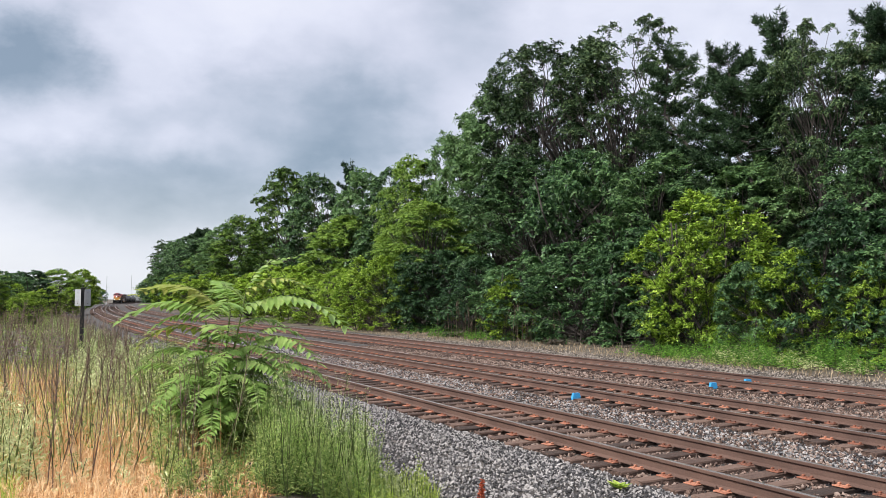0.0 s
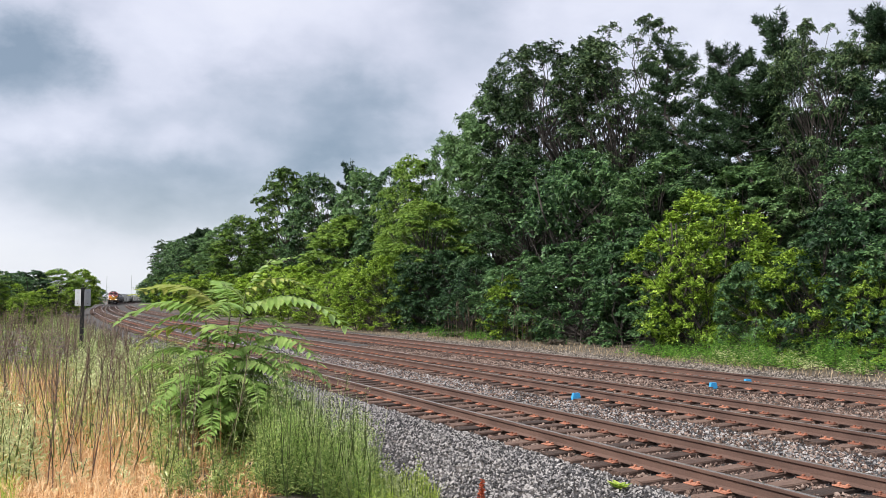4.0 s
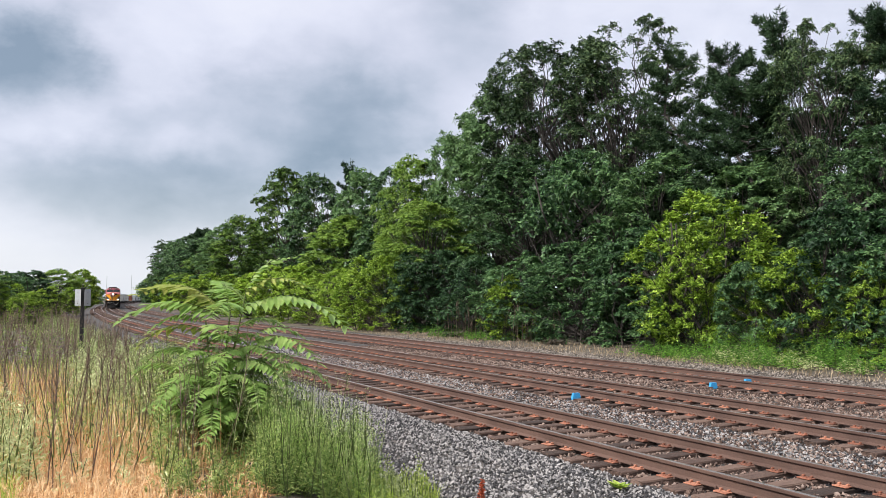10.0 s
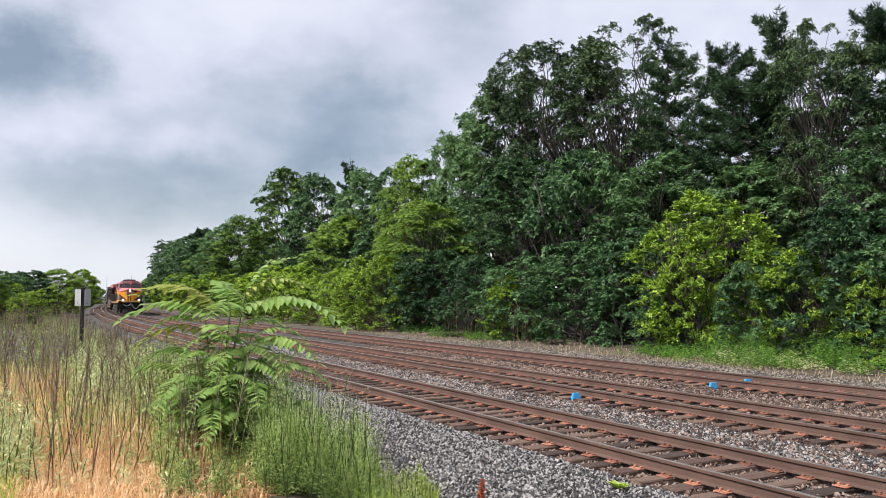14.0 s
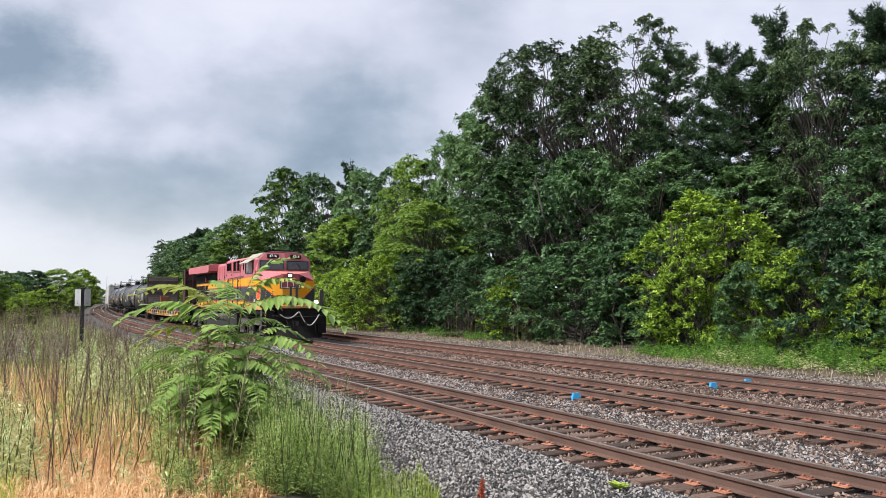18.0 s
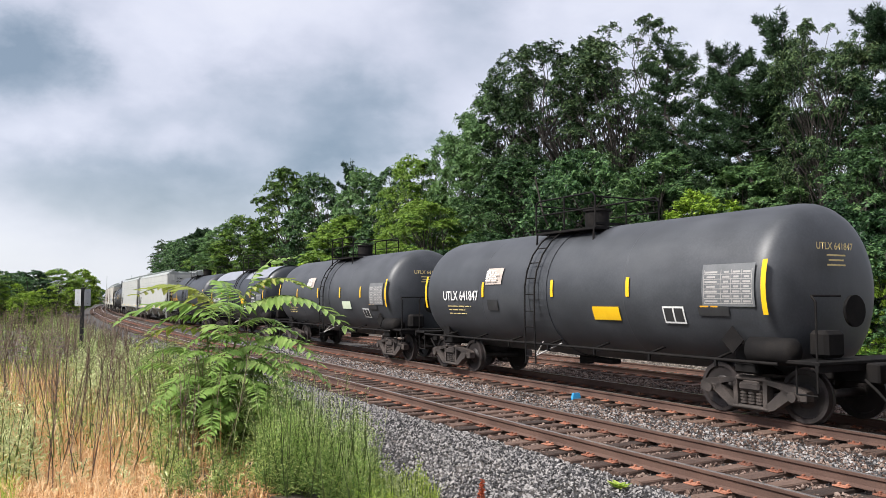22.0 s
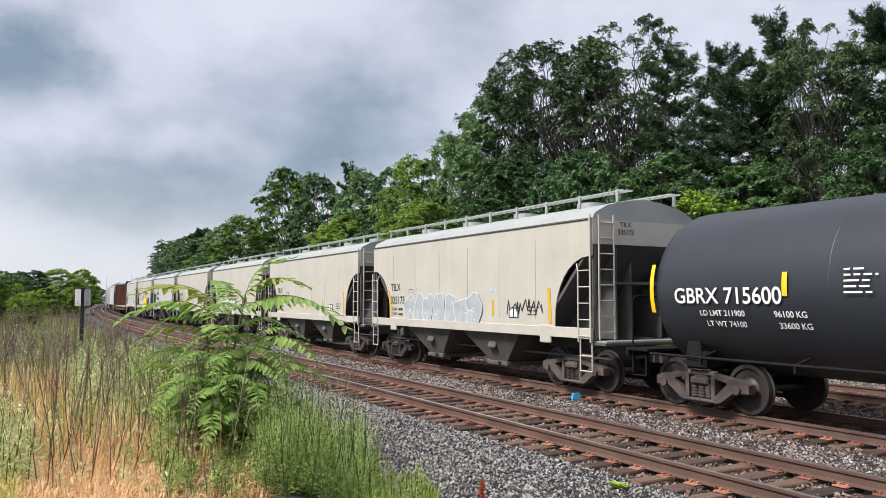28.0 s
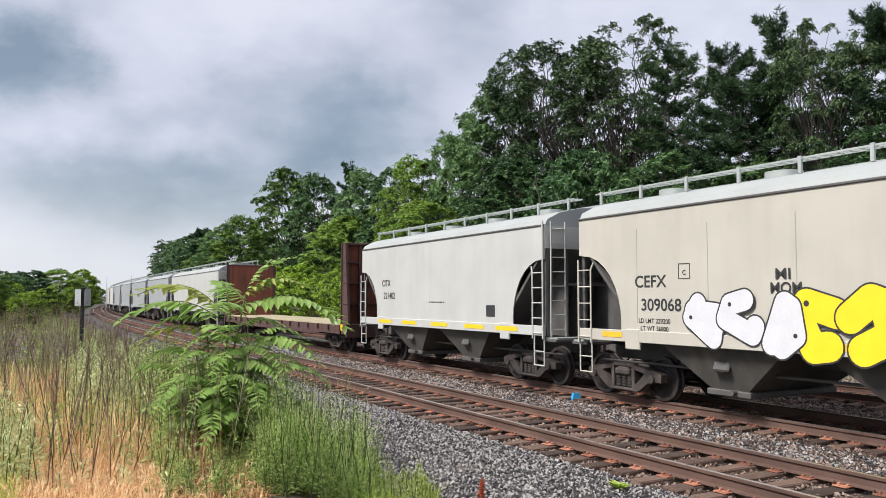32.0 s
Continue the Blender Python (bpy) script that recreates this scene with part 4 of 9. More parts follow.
    for fb in (1, -1):
        for y in (-1.35, 1.35):
            st = part("step_well", Shape().box((0.42, 0, 1.0), (0.05, 0.42, 1.3)).box((-0.42, 0, 1.0), (0.10, 0.42, 1.3), 0.02).box((0, 0.18 * (1 if y > 0 else -1) * -1, 1.0), (0.8, 0.03, 1.2)), M_BLACK, car, "black boarding steps with yellow edge", pose(X(0.38) if fb > 0 else X(20.9), y, 0))
            for k in range(4):
                part("step", cached(("step", k == 0), lambda: Shape().box((0, 0, 0), (0.76, 0.34, 0.03), 0.005).mesh("step", M_SAFETY if k == 0 else M_TRUCK)), M_TRUCK, st, at=pose(0, -0.03, 0.42 + 0.32 * k))
    # the grab rails at the front steps, in two-tone tape
    rails = [[(X(0.98), sy * 1.5, 0.85), (X(0.98), sy * 1.5, 1.72), (X(0.58), sy * 1.42, 2.30), (X(0.58), sy * 1.42, 2.62)] for sy in (-1, 1)]
    rails += [[(X(0.40), -1.5, 0.85), (X(0.40), -1.5, 1.62), (X(0.10), -1.38, 2.15), (X(-0.16), -1.25, 2.55)]]
    rails += [[(X(q), -1.5, 0.85), (X(q), -1.5, 1.75), (X(q + 0.25), -1.4, 2.35), (X(q + 0.25), -1.38, 2.75)] for q in (20.3, 20.95)]
    for run in rails:
        r = part("grab_rail", Shape().rod(run, 0.02, 8), M_YLET, car, "black and yellow grab rail")
        tp = Shape()
        pts = [Vector(p) for p in run]
        for a, b in zip(pts, pts[1:]):
            k = max(1, int((b - a).length / 0.1))
            for i in range(k):
                tp.cyl(a.lerp(b, i / k), a.lerp(b, (i + 0.5) / k), 0.023, 8)
        part("tape", tp, M_BLACKMARK, r)
    part("front_handrail", Shape().rod([(X(-0.15), -0.42, 1.75), (X(-0.15), -0.42, 2.72), (X(-0.15), 0.0, 2.72), (X(-0.15), 0.0, 1.75)], 0.022, 8).box((X(-0.12), -0.36, 2.2), (0.03, 0.10, 0.95)).box((X(-0.12), -0.06, 2.2), (0.03, 0.10, 0.95)), M_STEEL_P, car)
    part("front_handrail", Shape().rod([(X(-0.05), 1.35, 1.75), (X(-0.05), 1.35, 2.6), (X(0.0), 0.95, 2.72), (X(0.4), 0.8, 2.6)], 0.022, 8).box((X(-0.05), 1.3, 2.15), (0.04, 0.2, 0.8)), M_STEEL_P, car)
    for y, w, dz in ((-0.95, 0.95, 0.26), (0.05, 1.05, 0.62)):
        pts = [(X(-0.30), y + w * i / 8, 1.32 + 0.12 * (i / 8 if w < 1 else 1 - i / 8) - dz * math.sin(math.pi * i / 8)) for i in range(9)]
        part("jumper_cable", Shape().rod(pts, 0.028, 8), M_HOSE, car, "slack pale jumper cable")
    for y in (-0.6, -0.3, 0.35, 0.85):
        part("air_hose", Shape().rod([(X(-0.2), y, 1.05), (X(-0.38), y + 0.03, 0.85), (X(-0.36), y + 0.06, 0.5)], 0.025, 8), M_BLACK, car, "black rubber air hose")
    part("cut_lever", Shape().rod([(X(-0.2), -1.3, 1.25), (X(-0.25), -0.4, 1.2), (X(-0.25), 0.4, 1.2), (X(-0.2), 1.3, 1.25)], 0.014, 6), M_STEEL_P, car)
    # side handrails
    for y in (-1.49, 1.49):
        hr = Shape().rod([(X(20.3), y, 2.66), (X(9.0), y, 2.69), (X(8.55), y, 3.27), (X(4.85), y, 3.36)], 0.022, 8)
        part("handrail", hr, M_STEEL_P, car, "dark steel handrail along the walkway")
        for k in range(10):
            q = 20.2 - k * 1.22
            part("handrail_post", cached("hp", lambda: Shape().box((0, 0, 2.16), (0.05, 0.05, 1.02), 0.008).mesh("handrail_post", M_STEEL_P)), M_STEEL_P, car, at=pose(X(q), y, 0))
        for q in (8.5, 7.35, 6.2):
            part("handrail_post", cached("hp2", lambda: Shape().box((0, 0, 2.46), (0.05, 0.05, 1.62), 0.008).mesh("handrail_post", M_STEEL_P)), M_STEEL_P, car, at=pose(X(q), y, 0))
    # lettering of the owner's name as plain bars
    for x0, x1, n in ((-5.4, -3.61, 6), (-3.35, -2.5, 4), (-2.25, -0.05, 8)):
        for k in range(n):
            w = (x1 - x0) / n
            part("name_bar", cached(("nb", n), lambda: Shape().box((0, 0, 0), (w * 0.62, 0.004, 0.26)).mesh("name_bar", M_FADED)), M_FADED, car, at=pose(x0 + w * (k + 0.4), -1.018, 2.50))
    lettering(car, "4716", X(3.75), -1.532, 3.02, 0.36, M_AMBER, 1.0)
    panel(car, "data_plate", X(2.35), -1.54, 1.98, 0.26, 0.2, M_BEIGE)
    # fuel tank and reservoirs
    ft = Shape().prism([(X(14.9), 0.62), (X(14.4), 0.22), (X(7.2), 0.22), (X(6.75), 0.55), (X(6.75), 1.30), (X(9.0), 1.30), (X(9.0), 0.78), (X(13.9), 0.78), (X(13.9), 1.36), (X(14.9), 1.36)], "y", -1.38, 1.38)
    part("fuel_tank", ft, M_TANKGREY, car, "dusty grey fuel tank")
    for q0, q1 in ((13.65, 11.5), (11.2, 9.25)):
        for y in (-1.08, 1.08):
            r = part("air_reservoir", Shape().lathe([(X(q0), 0.0), (X(q0) + 0.05, 0.24), (X(q0) + 0.16, 0.33), (X(q1) - 0.16, 0.33), (X(q1) - 0.05, 0.24), (X(q1), 0.0)], "x", 20), M_TRUCK, car, "dusty grey air reservoir", pose(0, y * 1.06, 1.02))
            part("strap", Shape().lathe([(X(q0) + 0.4, 0.338), (X(q0) + 0.47, 0.338)], "x", 20).lathe([(X(q1) - 0.47, 0.338), (X(q1) - 0.4, 0.338)], "x", 20), M_BLACK, r)
    part("sight_glass", Shape().box((X(8.35), -1.40, 1.0), (0.035, 0.04, 0.36)).box((X(7.8), -1.40, 1.12), (0.10, 0.03, 0.08)), M_HOSE, car)
    # latches, hinges and seams on the hood and the cabinet
    for q, z in ((10.3, 3.55), (11.6, 3.45), (12.9, 3.35), (14.0, 2.95), (10.3, 2.0), (11.6, 2.0), (12.9, 2.0), (15.0, 2.98), (16.4, 2.98), (17.8, 2.98), (19.2, 2.98)):
        part("latch", cached("lat", lambda: Shape().box((0, 0, 0), (0.07, 0.03, 0.11), 0.01).cyl((0, -0.03, 0), (0, -0.01, 0), 0.03, 8).mesh("latch", M_BLACK)), M_BLACK, car, at=pose(X(q), -1.01, z))
    for q, z in ((9.35, 4.28), (7.55, 4.2), (7.55, 3.7), (6.65, 4.2), (6.65, 3.75), (5.8, 4.2), (4.75, 3.3), (6.2, 3.12), (9.2, 3.5), (8.0, 3.5)):
        part("latch", cached("lat2", lambda: Shape().box((0, 0, 0), (0.06, 0.03, 0.09), 0.01).mesh("latch", M_BLACK)), M_BLACK, car, at=pose(X(q), -1.435, z))
    for q in (9.44, 7.62, 5.80):
        panel(car, "panel_seam", X(q), -1.424, 3.0, 0.018, 2.5, M_BLACK, 0.006)
    for q, w in ((8.6, 1.6), (6.7, 1.7), (5.2, 1.1)):
        panel(car, "panel_seam", X(q), -1.424, 2.46, w, 0.014, M_BLACK, 0.006)
    panel(car, "data_plate", X(9.9), -1.0, 2.35, 0.12, 0.16, M_WHITE)
    for q in (10.32, 11.64, 12.96, 13.62):
        panel(car, "panel_seam", X(q), -1.003, 2.95, 0.02, 2.3, M_BLACK, 0.006)
    # three-axle trucks
    for ctr, sg in ((4.15, 1), (18.1, -1)):
        tr = part("truck", Shape().box((0, 0, 0.85), (4.4, 1.3, 0.3), 0.05), M_BLACK, car, "dusty grey three-axle truck", pose(X(ctr), 0, 0))
        for y in (-1.08, 1.08):
            sf = Shape()
            sf.prism([(-2.45, 0.80), (-2.30, 1.02), (-1.2, 1.05), (-0.6, 0.98), (0.6, 0.98), (1.2, 1.05), (2.30, 1.02), (2.45, 0.80), (2.2, 0.74), (0.9, 0.70), (-0.9, 0.70), (-2.2, 0.74)], "y", -0.11, 0.11)
            part("side_frame", sf, M_TRUCK, tr, at=pose(0, y, 0))
            for ax in (-2.25, -0.85, 1.1, 2.25):
                part("brake_cylinder", cached("bcyl", lambda: Shape().cyl((-0.24, 0, 1.17), (0.2, 0, 1.17), 0.13, 14).cyl((0.2, 0, 1.17), (0.42, 0, 1.15), 0.05, 8).box((0, 0, 1.04), (0.16, 0.16, 0.14), 0.02).mesh("brake_cylinder", M_TRUCK)), M_TRUCK, tr, at=pose(ax, y * 1.04, 0))
            part("brake_pipe", Shape().rod([(-2.4, y * 1.1, 1.32), (-1.2, y * 1.12, 1.28), (0.4, y * 1.12, 1.31), (2.4, y * 1.1, 1.26)], 0.022, 6), M_BLACK, tr)
            for ax in (-2.0, 0, 2.0):
                jb = Shape()
                jb.prism([(ax - 0.22, 0.75), (ax + 0.22, 0.75), (ax + 0.26, 0.36), (ax + 0.46, 0.32), (ax + 0.46, 0.22), (ax - 0.46, 0.22), (ax - 0.46, 0.32), (ax - 0.26, 0.36)], "y", -0.13, 0.13)
                s = 1 if y > 0 else -1
                jb.cyl((ax, s * 0.12, 0.54), (ax, s * 0.20, 0.54), 0.16, 16)
                jb.cyl((ax, s * 0.20, 0.54), (ax, s * 0.22, 0.54), 0.08, 12)
                part("journal_box", jb, M_TRUCK, tr, at=pose(0, y, 0))
                spg = Shape()
                for dx in (-0.36, 0.36):
                    for k in range(5):
                        spg.cyl((ax + dx, 0, 0.34 + k * 0.075), (ax + dx, 0, 0.37 + k * 0.075), 0.10, 10)
                        spg.cyl((ax + dx, 0, 0.37 + k * 0.075), (ax + dx, 0, 0.415 + k * 0.075), 0.07, 8)
                part("coil_spring", spg, M_BLACK, tr, at=pose(0, y, 0))
            part("brake_cylinder", Shape().cyl((1.6, y, 1.02), (2.25, y, 1.02), 0.15, 14).cyl((-1.9, y, 1.12), (-1.2, y, 1.12), 0.10, 12).rod([(-2.0, y * 1.08, 1.14), (2.2, y * 1.08, 1.10)], 0.025, 6), M_TRUCK, tr)
        for ax in (-2.0, 0, 2.0):
            wheelset(tr, ax, 0.533, car)
    # roof gear
    part("air_conditioner", Shape().box((X(3.9), 0.2, 4.72), (1.0, 1.2, 0.18), 0.05), M_BLACK, car)
    part("horn", Shape().cyl((X(3.1), -0.7, 4.72), (X(2.6), -0.7, 4.72), 0.03, 8, 0.09).cyl((X(3.1), -0.5, 4.72), (X(2.7), -0.5, 4.72), 0.03, 8, 0.08).box((X(3.1), -0.6, 4.66), (0.1, 0.5, 0.1)), M_BLACK, car)
    part("exhaust_stack", Shape().box((X(12.0), 0, 4.42), (1.1, 0.7, 0.16), 0.03), M_BLACK, car)
    part("roof_hatch", Shape().box((X(7.0), 0, 4.43), (4.0, 1.6, 0.08), 0.02), M_BLACK, car)
    couplers(car, 11.05)
    return car


# ---- tank cars: origin at the middle, on the rail tops ----
def tank_mat(name, cols, rough, dirt=None):
    return material(name, cols, 1.1, 24, rough, bump=0.03, rough_var=0.08, dirt=dirt, spec=0.6)


M_TANK_OLD = tank_mat("weathered_black_tank", [(0.021, 0.023, 0.027), (0.036, 0.039, 0.045), (0.057, 0.061, 0.069)], 0.50, ((0.080, 0.083, 0.090), 0.4, 0.8, (0.5, 1, 1)))
M_TANK_NEW = tank_mat("fresh_black_tank", [(0.014, 0.017, 0.022), (0.022, 0.026, 0.033)], 0.42)
M_TANK_MID = tank_mat("dark_grey_tank", [(0.019, 0.022, 0.029), (0.030, 0.034, 0.043)], 0.48, ((0.060, 0.064, 0.076), 0.3, 0.8, (0.5, 1, 1)))
M_TANK_PATCH = tank_mat("pale_grey_tank_top", [(0.19, 0.20, 0.235), (0.25, 0.26, 0.30)], 0.5)
TANK_Z = 2.27


def shell_patch(r, x0, x1, a0, a1, n=14):
    """A skin on the shell between two angles, measured up from the level on the right-hand side."""
    sh = Shape()
    for i in range(n + 1):
        a = a0 + (a1 - a0) * i / n
        y, z = -r * math.cos(a), r * math.sin(a)
        sh.v += [(x0, y, z), (x1, y, z)]
    for i in range(n):
        sh.f.append((2 * i, 2 * i + 1, 2 * i + 3, 2 * i + 2))
        sh.s.append(True)
    return sh


def tank_car(label, half, mat, r=1.56, bars_at=(), extra=None, mid=0.0):
    """half: half its length over the couplers. bars_at: places of the yellow bars. mid: where the manway sits."""
    car = new("tank_car")
    tagged(car, label, "tank car", "freight cars of the train")
    b = half - 1.15
    head = [(0.0, 0.0), (0.015, 0.4), (0.05, 0.8), (0.11, 1.12), (0.18, 1.32), (0.26, r - 0.12), (0.35, r - 0.055), (0.45, r - 0.018), (0.58, r)]
    prof = [(-b + u, v) for u, v in head] + [(b - u, v) for u, v in reversed(head)]
    part("tank_shell", Shape().lathe(prof, "x", 56), mat, car, at=pose(0, 0, TANK_Z))
    for x in (-b * 0.45, b * 0.42, 0.02):
        part("weld_seam", Shape().lathe([(x - 0.02, r), (x - 0.012, r + 0.002), (x + 0.012, r + 0.002), (x + 0.02, r)], "x", 56), mat, car, at=pose(0, 0, TANK_Z))
    # wrapped ladder band amidships
    part("jacket_band", Shape().lathe([(-0.95, r), (-0.95, r + 0.02), (0.05, r + 0.02), (0.05, r)], "x", 56, smooth=False), mat, car, at=pose(mid, 0, TANK_Z))
    part("manway", Shape().cyl((0.05, 0, r + TANK_Z - 0.1), (0.05, 0, r + TANK_Z + 0.42), 0.30, 20).cyl((0.05, 0, r + TANK_Z + 0.42), (0.05, 0, r + TANK_Z + 0.47), 0.34, 20), M_BLACK, car, "black manway dome", at=pose(mid, 0, 0))
    pf = Shape().box((0, -0.75, TANK_Z + r - 0.10), (2.3, 0.5, 0.05)).box((0, 0.75, TANK_Z + r - 0.10), (2.3, 0.5, 0.05)).box((1.1, 0, TANK_Z + r), (0.12, 1.9, 0.05)).box((-1.1, 0, TANK_Z + r), (0.12, 1.9, 0.05))
    part("platform", pf, M_BLACK, car, "steel walkway round the manway", at=pose(mid, 0, 0))
    for y in (-0.98, 0.98):
        for x in (-1.1, 1.1):
            part("platform_brace", Shape().rod([(x, y, TANK_Z + r - 0.1), (x, y * 1.02, TANK_Z + r * 0.75)], 0.025, 6), M_BLACK, car, at=pose(mid, 0, 0))
        rl = Shape()
        zt = TANK_Z + r + 0.72
        z0 = TANK_Z + r - 0.1
        rl.rod([(-1.15, y, z0), (-1.15, y, zt - 0.1), (-1.05, y, zt), (1.05, y, zt), (1.15, y, zt - 0.1), (1.15, y, z0)], 0.022, 8)
        rl.rod([(0.0, y, z0), (0.0, y, zt)], 0.02, 6).rod([(-1.15, y, zt - 0.36), (1.15, y, zt - 0.36)], 0.018, 6)
        part("safety_rail", rl, M_BLACK, car, "black pipe safety rail", at=pose(mid, 0, 0))
    for x in (-1.15, 1.15):
        part("safety_rail", Shape().rod([(x, -0.98, TANK_Z + r + 0.62), (x, 0.98, TANK_Z + r + 0.62)], 0.02, 6), M_BLACK, car, at=pose(mid, 0, 0))
    # ladders follow the shell
    for sg in (-1, 1):
        lad = Shape()
        pts = [(sg * (r + 0.14) * math.cos(a), TANK_Z + (r + 0.14) * math.sin(a)) for a in (1.05, 0.8, 0.55, 0.3, 0.08)] + [(sg * (r + 0.14), 1.6), (sg * (r + 0.10), 0.55)]
        for dx in (-0.2, 0.2):
            lad.rod([(-0.45 + dx, y, z) for y, z in pts], 0.02, 6)
        for (y0, z0), (y1, z1) in zip(pts, pts[1:]):
            ln = math.hypot(y1 - y0, z1 - z0)
            k = max(1, round(ln / 0.34))
            for i in range(k):
                y, z = y0 + (y1 - y0) * (i + 0.5) / k, z0 + (z1 - z0) * (i + 0.5) / k
                lad.cyl((-0.65, y, z), (-0.25, y, z), 0.014, 6)
        part("ladder", lad, M_BLACK, car, "black side ladder curved over the shell", at=pose(mid, 0, 0))
        part("ladder_brace", Shape().rod([(0.1, sg * 1.15, 1.05), (-0.25, sg * (r + 0.1), 0.75), (-0.65, sg * 1.15, 1.05)], 0.018, 6), M_HOSE, car, at=pose(mid, 0, 0))
        # running rail along the bottom
        rr = Shape().rod([(-b + 0.1, sg * 1.48, 1.02), (b - 0.1, sg * 1.48, 1.02)], 0.028, 8)
        part("side_rail", rr, M_BLACK, car, "black pipe rail below the tank")
        for k in range(7):
            x = -b + 1.4 + k * (2 * b - 2.8) / 6
            part("rail_bracket", cached(("rb", sg), lambda: Shape().rod([(0, sg * 1.48, 1.02), (0, sg * 1.0, 1.15)], 0.025, 6).box((0, sg * 1.48, 0.96), (0.05, 0.05, 0.14)).mesh("rail_bracket", M_BLACK)), M_BLACK, car, at=pose(x, 0, 0))
    # stub sills, saddles, end platforms and grab irons
    for sg in (1, -1):
        part("stub_sill", Shape().box((sg * (half - 1.6), 0, 0.88), (2.6, 0.5, 0.34), 0.03), M_BLACK, car)
        part("end_platform", Shape().box((sg * (half - 0.82), 0, 1.07), (0.62, 2.9, 0.06), 0.01).box((sg * (half - 0.56), 0, 1.0), (0.06, 2.9, 0.14)), M_BLACK, car, "end walkway plate")
        sd = Shape()
        for y in (-1, 1):
            sd.prism([(sg * (half - 2.35), 0.95), (sg * (half - 1.95), 0.95), (sg * (half - 2.05), 1.75), (sg * (half - 2.25), 1.75)], "y", y * 1.12, y * 1.22)
        sd.box((sg * (half - 2.15), 0, 0.95), (0.5, 2.4, 0.35), 0.04)
        part("saddle", sd, M_BLACK, car)
        for y in (-1.35, 1.35):
            part("grab_iron", Shape().rod([(sg * (half - 0.62), y, 0.6), (sg * (half - 0.62), y, 2.05), (sg * (half - 0.70), y, 2.15), (sg * (half - 0.70), 0.45 * y, 2.15)], 0.02, 6).rod([(sg * (half - 0.62), y, 0.55), (sg * (half - 1.0), y, 0.55), (sg * (half - 1.0), y, 1.0)], 0.018, 6), M_BLACK, car)
        freight_truck(car, sg * (half - 2.15))
    part("brake_valve", Shape().box((half - 0.9, -0.7, 1.35), (0.35, 0.5, 0.45), 0.06).cyl((half - 0.75, -0.2, 1.9), (half - 0.70, -0.2, 1.9), 0.27, 18), M_BLACK, car)
    part("air_reservoir", Shape().lathe([(-0.48, 0.0), (-0.46, 0.15), (-0.40, 0.23), (0.40, 0.23), (0.46, 0.15), (0.48, 0.0)], "x", 20), M_BLACK, car, "dusty black air reservoir", pose(half - 1.5, -1.28, 1.22))
    part("reservoir_bracket", Shape().box((half - 1.75, -1.1, 1.15), (0.08, 0.3, 0.3), 0.01).box((half - 1.25, -1.1, 1.15), (0.08, 0.3, 0.3), 0.01), M_BLACK, car)
    part("placard_holder", Shape().prism([(0, -0.24), (0.24, 0), (0, 0.24), (-0.24, 0)], "y", -0.01, 0.01), M_BLACK, car, at=pose(half - 2.2, -1.44, 1.38))
    part("drain_pipe", Shape().cyl((-0.4, 0, 0.5), (-0.4, 0, 0.8), 0.18, 14).box((0.1, 0, 0.62), (1.2, 0.3, 0.12), 0.02), M_BLACK, car)
    for x, big in bars_at:
        w = 0.10
        a0, a1 = (-0.28, 0.32) if big else (-0.08, 0.17)
        part("reflector", shell_patch(r + 0.026, x - w / 2, x + w / 2, a0, a1, 8), M_YMARK, car, "yellow reflective bar", pose(0, 0, TANK_Z))
    couplers(car, half)
    if extra:
        extra(car, half, r)
    return car


def on_shell(r, z):
    """Side offset and lean of the shell at a height."""
    a = math.asin(max(-1, min(1, (z - TANK_Z) / r)))
    return -r * math.cos(a) - 0.03, -math.degrees(a)


def tank_text(car, r, txt, x, z, size, mat, wide=1.0):
    y, t = on_shell(r, z)
    lettering(car, txt, x, y, z, size, mat, wide, t)


def tank_panel(car, r, x, z, w, h, mat, name="placard", rows=0, seed=3, bar_mat=None):
    a0, a1 = math.asin((z - h / 2 - TANK_Z) / r), math.asin((z + h / 2 - TANK_Z) / r)
    p = part(name, shell_patch(r + 0.028, x - w / 2, x + w / 2, a0, a1, 6), mat, car, at=pose(0, 0, TANK_Z))
    if rows:
        y, t = on_shell(r + 0.01, z)
        bars(car, x, y, z + h * 0.36, w * 0.86, rows, bar_mat or M_BLACKMARK, h * 0.45 / rows, h * 0.3 / rows, seed, t)
    return p


